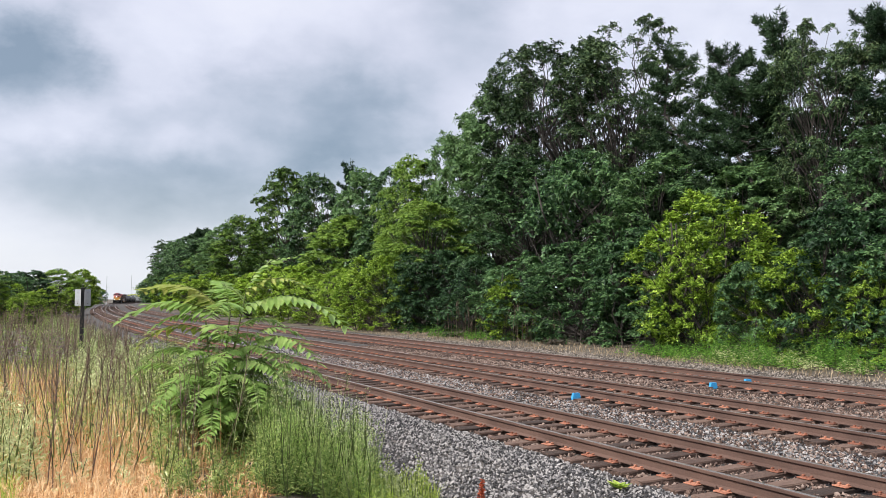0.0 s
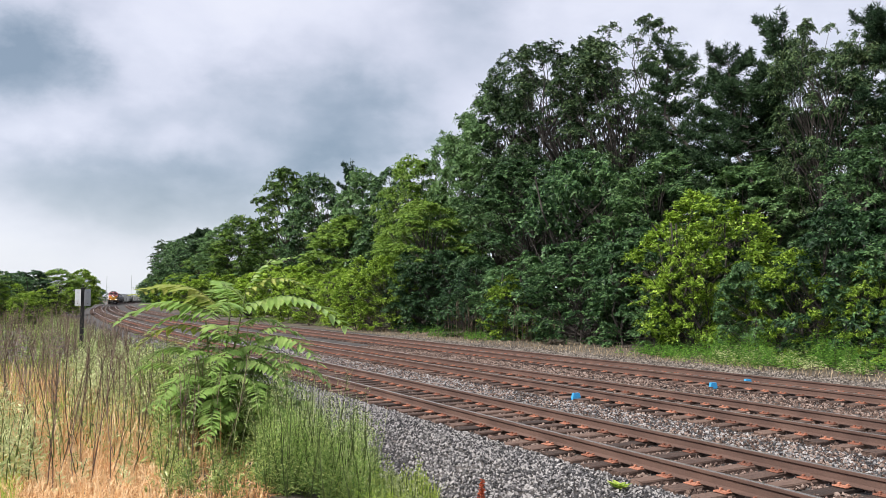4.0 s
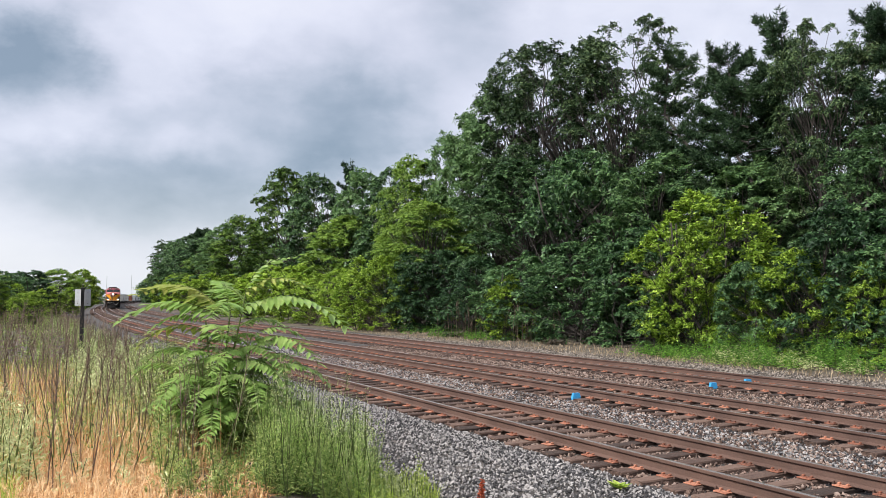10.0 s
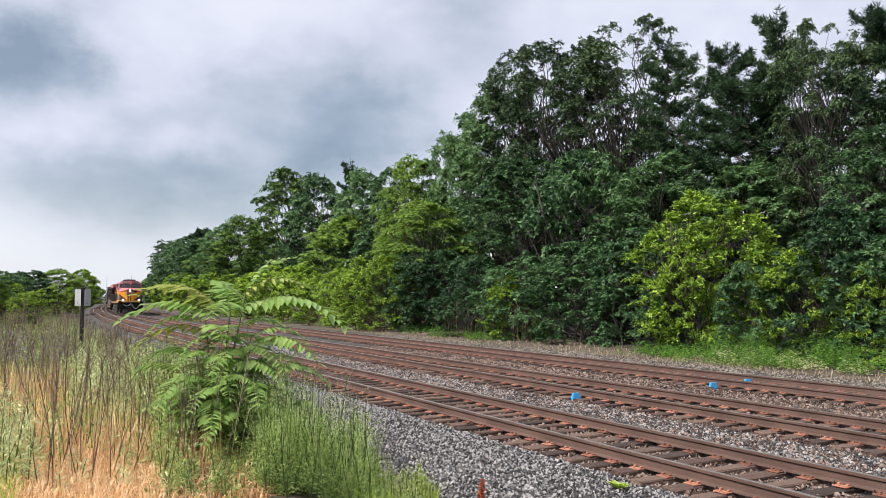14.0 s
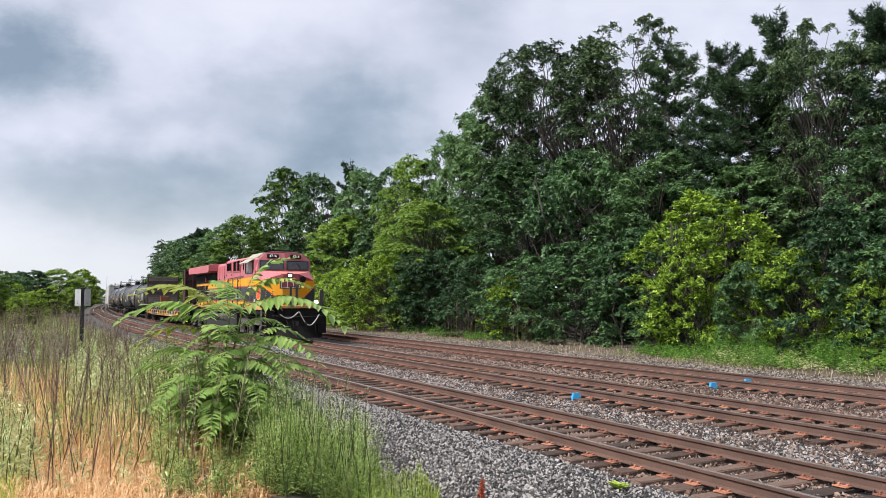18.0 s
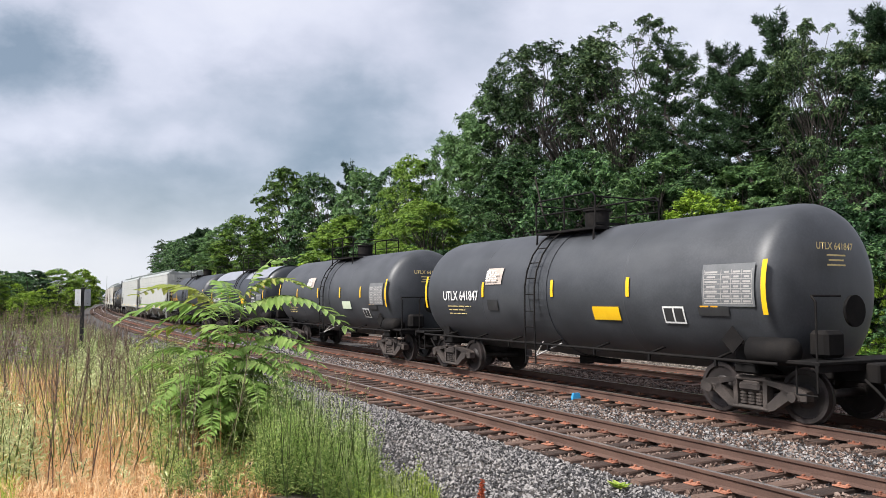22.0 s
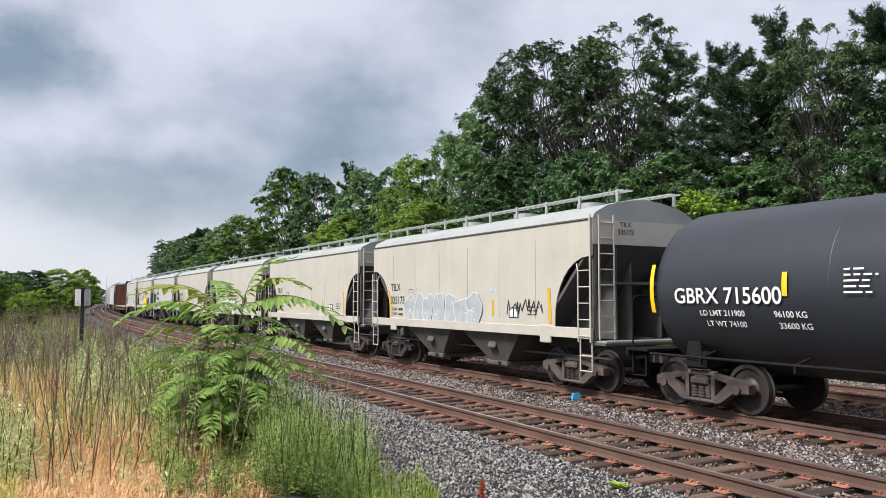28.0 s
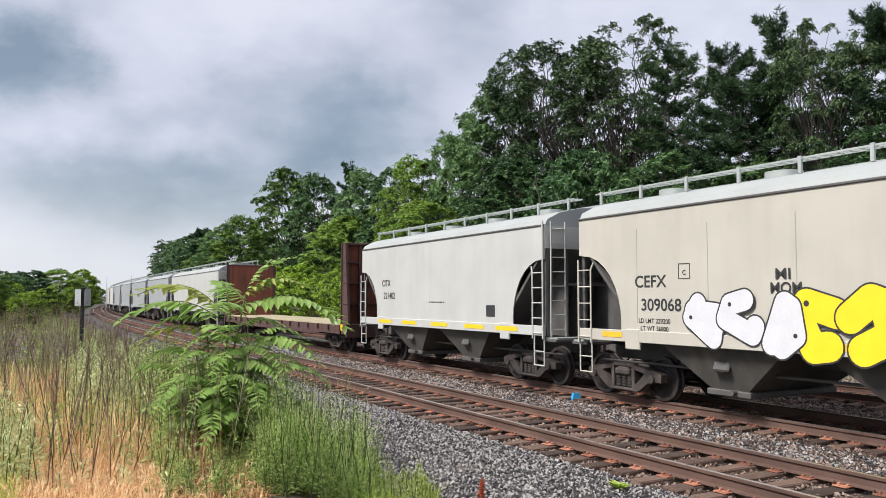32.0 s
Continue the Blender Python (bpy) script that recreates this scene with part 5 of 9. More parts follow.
def utlx(num, letter_mat, lx, lz, plate, note, card, square, board):
    """The markings of one owner's tank cars; each place is (x, z) on the shell."""
    def extra(car, half, r):
        tank_text(car, r, "UTLX " + num, lx, lz, 0.37, M_WHITE if num == "641847" else letter_mat, 0.9)
        y, t = on_shell(r, lz - 0.32)
        bars(car, lx, y, lz - 0.28, 1.5, 3, M_GREYPLATE if letter_mat is M_OLET else letter_mat, 0.022, 0.085, 5, t)
        if plate:
            tank_panel(car, r, *plate, 0.75, 0.42, M_BEIGE, rows=6, bar_mat=M_WHITE)
        if note:
            tank_panel(car, r, *note, 0.5, 0.28, M_BLACKMARK, rows=3, bar_mat=M_YLET)
        tank_panel(car, r, *card[:2], 0.85, 0.28, card[2], rows=2)
        y, t = on_shell(r, card[1] - 0.35)
        bars(car, card[0], y, card[1] - 0.25, 0.75, 4, M_WHITE, 0.04, 0.05, 8, t)
        if square:
            x, z = square
            tank_panel(car, r, x, z, 0.55, 0.32, M_WHITE)
            tank_panel(car, r + 0.004, x - 0.13, z, 0.22, 0.25, M_BLACKMARK)
            tank_panel(car, r + 0.004, x + 0.13, z, 0.22, 0.25, M_BLACKMARK)
        x, z, m = board
        ink = M_HOSE if m is M_GREYPLATE else M_OLET
        tank_panel(car, r, x, z + 0.02, 1.15, 0.74, m)
        for k in range(7):
            tank_panel(car, r + 0.003, x, z - 0.30 + 0.085 * k, 1.05, 0.012, ink, "ruled_line")
            for q, w in ((-0.36, 0.28), (-0.02, 0.16), (0.2, 0.16), (0.42, 0.16)):
                tank_panel(car, r + 0.003, x + q, z - 0.262 + 0.085 * k, w * (0.7 + 0.3 * ((k * 3 + int(q * 9)) % 2)), 0.034, ink, "stencil")
        for q in (-0.525, -0.14, 0.09, 0.31, 0.525):
            tank_panel(car, r + 0.003, x + q, z - 0.01, 0.012, 0.6, ink, "ruled_line")
        if m is M_GREYPLATE:
            tank_panel(car, r, x - 0.35, z - 0.44, 0.7, 0.16, M_BLACKMARK, rows=1, bar_mat=M_OLET)
        end_lettering(car, "UTLX " + num, half - 1.05, -0.2, 3.0, 0.17, letter_mat)
        for k, w in enumerate((0.5, 0.4, 0.5)):
            part("stencil", Shape().box((0, 0, 0), (0.003, w, 0.028)), letter_mat, car, at=pose(half - 1.04, -0.18, 2.85 - 0.085 * k))
    return extra


def gatx(car, half, r):
    tank_text(car, r, "GATX 63980", -4.3, 2.0, 0.36, M_WHITE)
    y, t = on_shell(r, 2.0)
    for z, txt in ((1.72, "LD LMT"), (1.55, "LT WT")):
        tank_text(car, r, txt, -4.85, z, 0.13, M_WHITE)
        yy, tt = on_shell(r, z)
        bars(car, -3.85, yy, z, 1.1, 1, M_WHITE, 0.06, 0.05, int(z * 90), tt)
    tank_text(car, r, "CONSULT OWNER BEFORE", -1.9, 1.80, 0.085, M_WHITE)
    tank_text(car, r, "REPAIRING TANK", -2.05, 1.68, 0.085, M_WHITE)
    yy, tt = on_shell(r, 1.5)
    bars(car, -1.9, yy, 1.55, 1.1, 2, M_HOSE, 0.025, 0.05, 6, tt)
    tank_panel(car, r, 2.11, 2.0, 0.9, 0.32, M_YMARK, rows=2)
    tank_text(car, r, "FRA AIP", 4.44, 2.32, 0.16, M_WHITE)
    tank_text(car, r, "SR 13450", 4.2, 2.12, 0.17, M_WHITE)
    tank_text(car, r, "SR 13449", 4.2, 1.94, 0.17, M_WHITE)
    tank_panel(car, r, 5.35, 2.08, 0.95, 0.55, M_GREYPLATE, rows=9, bar_mat=M_HOSE)
    bars(car, 2.6, y, 1.68, 1.2, 2, M_WHITE, 0.05, 0.06, 9, t)
    bars(car, 4.5, y, 1.65, 0.9, 2, M_WHITE, 0.05, 0.06, 19, t)
    for x0, x1 in ((-half + 1.55, -0.75), (1.65, half - 1.55)):
        part("painted_top", shell_patch(r + 0.022, x0, x1, 0.62, math.pi - 0.62, 18), M_TANK_PATCH, car, "pale grey painted top of the shell", pose(0, 0, TANK_Z))
    end_lettering(car, "GATX 63980", half - 1.05, -0.2, 2.95, 0.17, M_WHITE)


def gbrx(car, half, r):
    tank_text(car, r, "GBRX 715600", -5.3, 2.14, 0.40, M_WHITE, 1.0)
    tank_text(car, r, "LD LMT  211900", -5.4, 1.84, 0.15, M_WHITE)
    tank_text(car, r, "LT WT   74100", -5.35, 1.65, 0.15, M_WHITE)
    tank_text(car, r, "96100 KG", -4.0, 1.84, 0.15, M_WHITE)
    tank_text(car, r, "33600 KG", -3.95, 1.65, 0.15, M_WHITE)
    y, t = on_shell(r, 2.3)
    for x, z, rows in ((-2.7, 2.55, 5), (-2.6, 1.9, 4), (0.4, 2.65, 2), (0.5, 2.3, 4), (0.55, 1.7, 2), (2.1, 1.9, 5), (5.3, 1.95, 4), (5.3, 2.95, 1)):
        yy, tt = on_shell(r, z - 0.2)
        bars(car, x, yy, z, 0.62, rows, M_WHITE, 0.028, 0.06, int(50 + x * 7), tt)
    tank_panel(car, r, 2.17, 2.31, 0.75, 0.42, M_YMARK)
    tank_panel(car, r, 5.41, 2.49, 1.1, 0.55, M_GREYPLATE, rows=9, bar_mat=M_HOSE)


def build_tanks():
    def at(*xs):
        return [(x, k in (0, len(xs) - 1)) for k, x in enumerate(xs)]
    return [
        (tank_car("weathered black tank car with yellow reflective bars", 7.57, M_TANK_OLD, bars_at=at(-6.07, -2.79, 0.27, 2.84, 6.15), extra=utlx("641847", M_YLET, -4.0, 2.17, (-2.28, 2.68), (-2.34, 1.94), (2.11, 1.80, M_YMARK), (4.06, 1.80), (5.39, 2.32, M_GREYPLATE))), 52.13, 7.57),
        (tank_car("weathered black tank car with pale green placard", 7.53, M_TANK_OLD, bars_at=at(-6.03, -3.37, -0.69, 1.82, 3.86, 6.05), extra=utlx("641840", M_YLET, -4.02, 2.0, (-1.65, 2.76), (-1.63, 1.92), (2.44, 1.87, M_PLACARD), (4.18, 1.60), (5.25, 2.25, M_GREYPLATE)), mid=0.55), 67.25, 7.53),
        (tank_car("black tank car with pale grey painted top", 7.45, M_TANK_NEW, bars_at=at(-5.69, -3.07, -0.88, 1.48, 3.66, 6.13), extra=gatx, mid=0.95), 82.25, 7.45),
        (tank_car("dark grey tank car with orange lettering", 7.45, M_TANK_MID, bars_at=at(-6.24, -3.65, -1.28, 1.36, 3.65, 6.1), extra=utlx("662939", M_OLET, -4.25, 2.0, None, None, (2.65, 1.62, M_YMARK), None, (5.19, 2.11, M_BLACKMARK))), 97.15, 7.45),
        (tank_car("long clean black tank car with white lettering", 8.5, M_TANK_NEW, bars_at=at(-7.07, -4.06, -1.88, 1.55, 3.8, 6.9), extra=gbrx), 154.7, 8.5),
    ]


# ---- covered hopper cars ----
M_HOP_CREAM = banded("cream_hopper_paint", [(5.0, (0.44, 0.418, 0.362))], 0.5, (0.30, 0.26, 0.21), 0.10)
# Roof tone is lowered to offset the strong sun falling on it.
M_HOP_ROOF = banded("sun_dimmed_hopper_roof", [(5.0, (0.30, 0.32, 0.315))], 0.65, (0.30, 0.29, 0.26), 0.2, streak=False)
M_HOP_WHITE = banded("white_hopper_paint", [(5.0, (0.435, 0.44, 0.418))], 0.45, (0.32, 0.28, 0.24), 0.10)
M_HOP_GREY = banded("light_grey_hopper_paint", [(5.0, (0.29, 0.31, 0.32))], 0.55, (0.22, 0.19, 0.16), 0.2)
# Steel darkened to carry the shade at the ends and under the car.
M_HOP_DARK = material("shade_dark_steel", [(0.055, 0.052, 0.05), (0.10, 0.095, 0.09)], 2, 30, 0.7, bump=0.1)
# Bay paint is far darker than the car: under-car shade is in it.
M_HOP_BAY = banded("dusty_shade_dark_bay", [(5.0, (0.06, 0.056, 0.05))], 0.7, (0.10, 0.085, 0.07), 0.5)
M_GALV = material("galvanised_grating", [(0.30, 0.33, 0.32), (0.45, 0.48, 0.46)], 5, 60, 0.5, metal=0.4, bump=0.1)


def hopper(label, half, mat, bays, curved=True, group="freight cars of the train", seam=True, dark_ends=True, extra=None, zt=3.84, peak=4.36):
    """A covered hopper car; half: half its length over the couplers."""
    car = new("hopper_car")
    tagged(car, label, "hopper car", group)
    b = half - 0.90
    ext = 0.5 if len(bays) < 4 else 0.0
    end = {1: b + ext, -1: b}
    cut = 1.35 if len(bays) < 4 else 1.45
    zc = 3.05 if len(bays) < 4 else 2.55
    # the body: cross-section with rounded roof, side cut away at the ends
    secr = [(-1.53, 1.45), (-1.55, zt), (-1.46, zt + 0.16), (-1.1, zt + 0.34), (-0.5, peak - 0.05), (0, peak), (0.5, peak - 0.05), (1.1, zt + 0.34), (1.46, zt + 0.16), (1.55, zt), (1.53, 1.45)]
    for sg in (1, -1):
        arc = []
        if curved:
            for i in range(9):
                a = math.pi / 2 * i / 8
                arc.append((b - cut * math.sin(a) ** 0.8, zc - (zc - 1.62) * (1 - math.cos(a)) ** 0.9 * 1.0))
        else:
            arc = [(b - 0.02, 2.62), (b - cut, 1.86), (b - cut, 1.62)]
        side = [(-x, z) for x, z in reversed(arc)]
        poly = [(b + ext, zt)] + [(x + ext, z) for x, z in arc] + [(b + ext - cut, 1.45), (-b + cut, 1.45)] + side + [(-b, zt)]
        # sides are plates with their own thickness
        y0, y1 = sg * 1.53, sg * 1.555
        part("side_sheet", Shape().prism(poly, "y", min(y0, y1), max(y0, y1)), mat, car, "painted steel side sheet")
    rf = Shape().prism([(-1.55, zt - 0.01)] + secr[1:-1] + [(1.55, zt - 0.01)], "x", -b, b + ext)
    part("roof", rf, mat if mat is M_HOP_GREY else M_HOP_ROOF, car, "pale hopper roof")
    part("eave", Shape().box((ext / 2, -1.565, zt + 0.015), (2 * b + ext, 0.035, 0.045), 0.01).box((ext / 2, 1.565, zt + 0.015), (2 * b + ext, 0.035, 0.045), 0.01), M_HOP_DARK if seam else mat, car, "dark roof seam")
    for sg in (1, -1):
        # upper end sheet, sloping floor sheet, centre web
        es = Shape().prism([(-1.53, zc + 0.25), (1.53, zc + 0.25), (1.55, zt), (-1.55, zt)], "x", sg * end[sg] - 0.012, sg * end[sg] + 0.012)
        part("end_sheet", es, mat, car)
        sl = Shape()
        sl.add([(sg * end[sg], -1.52, zc + 0.27), (sg * end[sg], 1.52, zc + 0.27), (sg * (end[sg] - cut - 0.6), 1.52, 1.3), (sg * (end[sg] - cut - 0.6), -1.52, 1.3), (sg * (end[sg] - 0.06), -1.52, zc + 0.29), (sg * (end[sg] - 0.06), 1.52, zc + 0.29), (sg * (end[sg] - cut - 0.7), 1.52, 1.34), (sg * (end[sg] - cut - 0.7), -1.52, 1.34)], [(0, 1, 2, 3), (4, 5, 6, 7), (0, 1, 5, 4), (2, 3, 7, 6), (0, 3, 7, 4), (1, 2, 6, 5)])
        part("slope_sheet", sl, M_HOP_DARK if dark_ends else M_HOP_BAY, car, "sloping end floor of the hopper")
        web = Shape()
        for y in (-0.45, 0.45):
            web.prism([(sg * end[sg], 1.2), (sg * end[sg], 2.9), (sg * (end[sg] - 0.5), 1.9), (sg * (end[sg] - 0.9), 1.2)], "y", y - 0.02, y + 0.02)
        for y in (-1.45, 1.45):
            web.box((sg * (end[sg] - 0.05), y, (1.2 + zt) / 2), (0.10, 0.08, zt - 1.2), 0.01)
        web.box((sg * end[sg], 0, 2.45), (0.06, 3.0, 0.06)).box((sg * (end[sg] + 0.1), 0, 1.12), (0.5, 3.0, 0.07), 0.01)
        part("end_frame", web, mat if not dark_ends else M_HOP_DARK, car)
        # Added sheets close the open triangle; their dark tone is its shade.
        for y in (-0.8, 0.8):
            part("end_gusset", Shape().prism([(sg * (end[sg] - 0.08), 1.2), (sg * (end[sg] - 0.08), zc + 0.2), (sg * (end[sg] - cut - 0.55), 1.32), (sg * (end[sg] - cut - 0.55), 1.2)], "y", y - 0.015, y + 0.015), M_HOP_DARK if dark_ends else M_HOP_BAY, car, "dark sheet added for the shade under the slope sheet")
        part("end_platform", Shape().box((sg * (end[sg] + 0.12), 0, 1.16), (0.45, 2.9, 0.05)), M_GALV, car)
        # ladders on both sides and on the end
        for y in (-1, 1):
            xo, xi = sg * (end[sg] - 0.02), sg * (end[sg] - 0.44)
            lad = Shape().rod([(xo, y * 1.60, 1.15), (xo, y * 1.60, zt + 0.1 if y * sg < 0 else 2.95)], 0.024, 6)
            lad.rod([(xi, y * 1.60, 1.15), (xi, y * 1.60, 2.72), (xi - sg * 0.07, y * 1.58, 2.88)], 0.020, 6)
            for k in range(5):
                lad.cyl((xi, y * 1.60, 1.28 + 0.36 * k), (xo, y * 1.60, 1.28 + 0.36 * k), 0.016, 6)
            part("side_ladder", lad, mat, car, "ladder on the car side")
            part("sill_step", Shape().rod([(sg * (end[sg] - 0.42), y * 1.56, 1.25), (sg * (end[sg] - 0.42), y * 1.56, 0.52), (sg * (end[sg] - 0.02), y * 1.56, 0.52), (sg * (end[sg] - 0.02), y * 1.56, 1.25)], 0.018, 6).rod([(sg * (end[sg] - 0.42), y * 1.56, 0.85), (sg * (end[sg] - 0.02), y * 1.56, 0.85)], 0.015, 6), mat, car)
        part("end_ladder", ladder_shape(sg * (end[sg] + 0.06), -1.2 * sg, 1.2, zt + 0.1, 0.42, 8, axis="y"), mat, car, "ladder on the car end")
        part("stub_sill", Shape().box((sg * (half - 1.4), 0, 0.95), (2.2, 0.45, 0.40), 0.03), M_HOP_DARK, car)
        freight_truck(car, sg * (half - 1.75))
    part("side_sill", Shape().box((ext / 2, -1.56, 1.34), (2 * b + ext, 0.06, 0.24), 0.01).box((ext / 2, 1.56, 1.34), (2 * b + ext, 0.06, 0.24), 0.01), mat, car)
    for sg in (1, -1):
        for y in (-1.56, 1.56):
            part("sill_gusset", cached(("gus", mat.name), lambda: Shape().box((0, 0, 1.28), (0.42, 0.07, 0.42), 0.02).mesh("sill_gusset", mat)), mat, car, at=pose(sg * (end[sg] - 1.7), y, 0))
    # hopper bays
    for x, w in bays:
        bay = Shape()
        top, bot, zb = w / 2, 0.42 if len(bays) < 4 else 0.3, 0.45 if len(bays) < 4 else 0.58
        yb = 1.15 if len(bays) < 4 else 1.10
        bay.add([(x - top, -1.45, 1.25), (x + top, -1.45, 1.25), (x + top, 1.45, 1.25), (x - top, 1.45, 1.25), (x - bot, -yb, zb), (x + bot, -yb, zb), (x + bot, yb, zb), (x - bot, yb, zb)], [(0, 1, 5, 4), (1, 2, 6, 5), (2, 3, 7, 6), (3, 0, 4, 7), (4, 5, 6, 7), (0, 1, 2, 3)])
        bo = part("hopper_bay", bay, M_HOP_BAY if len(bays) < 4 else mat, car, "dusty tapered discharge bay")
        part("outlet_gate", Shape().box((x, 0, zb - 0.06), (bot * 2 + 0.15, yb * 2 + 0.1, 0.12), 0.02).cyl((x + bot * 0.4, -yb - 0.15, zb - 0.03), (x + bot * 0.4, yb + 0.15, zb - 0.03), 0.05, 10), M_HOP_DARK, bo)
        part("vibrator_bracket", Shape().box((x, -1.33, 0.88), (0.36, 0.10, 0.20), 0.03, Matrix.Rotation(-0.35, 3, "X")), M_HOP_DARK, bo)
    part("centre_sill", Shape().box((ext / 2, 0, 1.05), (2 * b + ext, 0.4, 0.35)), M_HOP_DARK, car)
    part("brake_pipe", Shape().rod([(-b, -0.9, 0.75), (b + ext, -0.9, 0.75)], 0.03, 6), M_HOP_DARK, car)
    # roof walkway with its supports, hatches
    wy, wz = (0.72, peak + 0.14) if seam else (1.12, peak + 0.20)
    for y in (-wy, wy):
        wk = Shape()
        for dy in (-0.13, 0, 0.13):
            wk.box((ext / 2, y + dy, wz), (2 * b + ext + 0.5, 0.03, 0.035))
        for k in range(int((2 * b + ext + 0.5) / 0.22)):
            wk.box((-b - 0.2 + k * 0.22, y, wz), (0.03, 0.3, 0.03))
        part("roof_walk", wk, M_GALV, car, "galvanised grating roof walk")
    n = max(6, int(2 * b / 1.15))
    for k in range(n + 1):
        x = -b - 0.05 + (2 * b + ext + 0.1) * k / n
        for y in (-wy - 0.14, wy + 0.14):
            part("walk_bracket", cached(("wb", peak), lambda: Shape().box((0, 0, wz - 0.11), (0.07, 0.05, 0.30), 0.005).mesh("walk_bracket", M_GALV)), M_GALV, car, at=pose(x, y, 0))
    for k in range(4 if len(bays) < 4 else 8):
        m = 4 if len(bays) < 4 else 8
        part("roof_hatch", cached("rh", lambda: Shape().cyl((0, 0, peak - 0.05), (0, 0, peak + 0.13), 0.34, 18).mesh("roof_hatch", M_GALV)), M_GALV, car, at=pose(-b * 0.75 + 1.5 * b * k / (m - 1), 0, 0))
    couplers(car, half)
    if extra:
        extra(car, half, b)
    return car


SIDE = -1.562


def amber(car, b, xs, first=True):
    for x in xs:
        panel(car, "reflector", x, SIDE, 1.86, 0.10, 0.42, M_AMBER, 0.006, "ochre reflective bar")
    if first:
        for sg in (1, -1):
            tx, ux = (b - 1.08, b - 1.02) if sg > 0 else (-b + 1.28, -b + 1.52)
            s = Shape().add([(ux - 0.06, 0, 1.52), (ux + 0.06, 0, 1.52), (tx + 0.06, 0, 2.36), (tx - 0.06, 0, 2.36), (ux - 0.06, 0.006, 1.52), (ux + 0.06, 0.006, 1.52), (tx + 0.06, 0.006, 2.36), (tx - 0.06, 0.006, 2.36)], [(0, 1, 2, 3), (4, 5, 6, 7), (0, 1, 5, 4), (1, 2, 6, 5), (2, 3, 7, 6), (3, 0, 4, 7)])
            part("reflector", s, M_AMBER, car, "ochre reflective bar", pose(0, SIDE - 0.003, 0))


def yellow_dashes(car, b, xs, w=0.55):
    for x in xs:
        panel(car, "reflector", x, -1.594, 1.35, w, 0.11, M_YMARK, 0.006, "yellow reflective dash")


def load_data(car, x, z, mat=M_BLACKMARK):
    bars(car, x, SIDE, z, 1.2, 2, mat, 0.06, 0.11, 4)


def boxed_c(car, x, z):
    """A thin black square with a C in it."""
    f = Shape()
    for u, v, w, h in ((0, 0.14, 0.29, 0.012), (0, -0.14, 0.29, 0.012), (0.14, 0, 0.012, 0.29), (-0.14, 0, 0.012, 0.29)):
        f.box((u, 0, v), (w, 0.004, h))
    p = part("stencil_frame", f, M_BLACKMARK, car, at=pose(x, SIDE, z))
    part("lettering", writing("C", 0.13, M_BLACKMARK), M_BLACKMARK, p, at=pose(0, -0.001, -0.03))


def seams(car, b, n=7):
    for k in range(1, n):
        panel(car, "side_seam", -b + 2 * b * k / n, SIDE + 0.004, 2.55, 0.012, 1.9, M_HOP_GREY, 0.004)


def tilx(num):
    def extra(car, half, b):
        lettering(car, "TILX", -b + 1.80, SIDE, 2.46, 0.34, M_BLACKMARK, 1.05)
        lettering(car, num, -b + 1.96, SIDE, 2.04, 0.34, M_BLACKMARK, 1.05)
        lettering(car, "LD LMT", -b + 1.70, SIDE, 1.76, 0.13, M_BLACKMARK)
        lettering(car, "LT  WT", -b + 1.72, SIDE, 1.60, 0.13, M_BLACKMARK)
        bars(car, -b + 2.3, SIDE, 1.76, 0.55, 2, M_BLACKMARK, 0.07, 0.09, 4)
        amber(car, b, (-1.74, 0.13, 2.13))
        seams(car, b)
        p = panel(car, "stencil_panel", 3.1, SIDE, 1.75, 0.42, 0.26, M_BLACKMARK)
        part("stencil", Shape().box((-0.1, -0.006, 0), (0.14, 0.004, 0.2)).box((0.1, -0.006, 0), (0.14, 0.004, 0.2)), M_WHITE, p)
        bars(car, 4.0, SIDE, 1.9, 0.6, 3, M_BLACKMARK, 0.03, 0.06, 9)
        boxed_c(car, -b + 2.95, 2.25)
        end_lettering(car, "TILX", half - 0.376, -0.6, 3.75, 0.16, M_BLACKMARK)
        end_lettering(car, num, half - 0.376, -0.6, 3.58, 0.16, M_BLACKMARK)
    return extra


def spray(car, x, y, z, w, h, fill, edge, seed, n=5, fat=0.27):
    """Bubble letters sprayed on the side: rounded blobs with a dark outline, no readable words."""
    rng = random.Random(seed)
    cw = w / n
    for k in range(n):
        cx = x - w / 2 + cw * (k + 0.5)
        a0, path = rng.uniform(0, 6.28), []
        for q in range(5):
            a = a0 + q * rng.uniform(0.9, 1.7)
            path.append((math.cos(a) * cw * 0.40, math.sin(a) * h * 0.34))
        rad, zz = min(cw * fat, h * fat * 0.85), z + rng.uniform(-0.04, 0.04)
        for mat, rr, dy in ((edge, rad + 0.030, 0.0), (fill, rad, 0.0012)):
            sh = Shape()
            for n_seg, ((ax, az), (bx, bz)) in enumerate(zip(path, path[1:])):
                a = math.atan2(bz - az, bx - ax)
                cap = [(bx + rr * math.cos(a + u), bz + rr * math.sin(a + u)) for u in [-1.57 + 0.349 * i for i in range(10)]]
                cap += [(ax + rr * math.cos(a + u), az + rr * math.sin(a + u)) for u in [1.57 + 0.349 * i for i in range(10)]]
                sh.prism(cap, "y", -0.0008 - 0.00015 * n_seg, 0.0)
            tagged(part("graffiti", sh, mat, car, at=pose(cx, y - 0.003 * k - dy, zz)), kind="stuff")
        dot = Shape().cyl((path[1][0], -0.0035, path[1][1]), (path[1][0], 0, path[1][1]), rad * 0.22, 8)
        tagged(part("graffiti", dot, edge, car, at=pose(cx, y - 0.003 * k - 0.0012, zz)), kind="stuff")


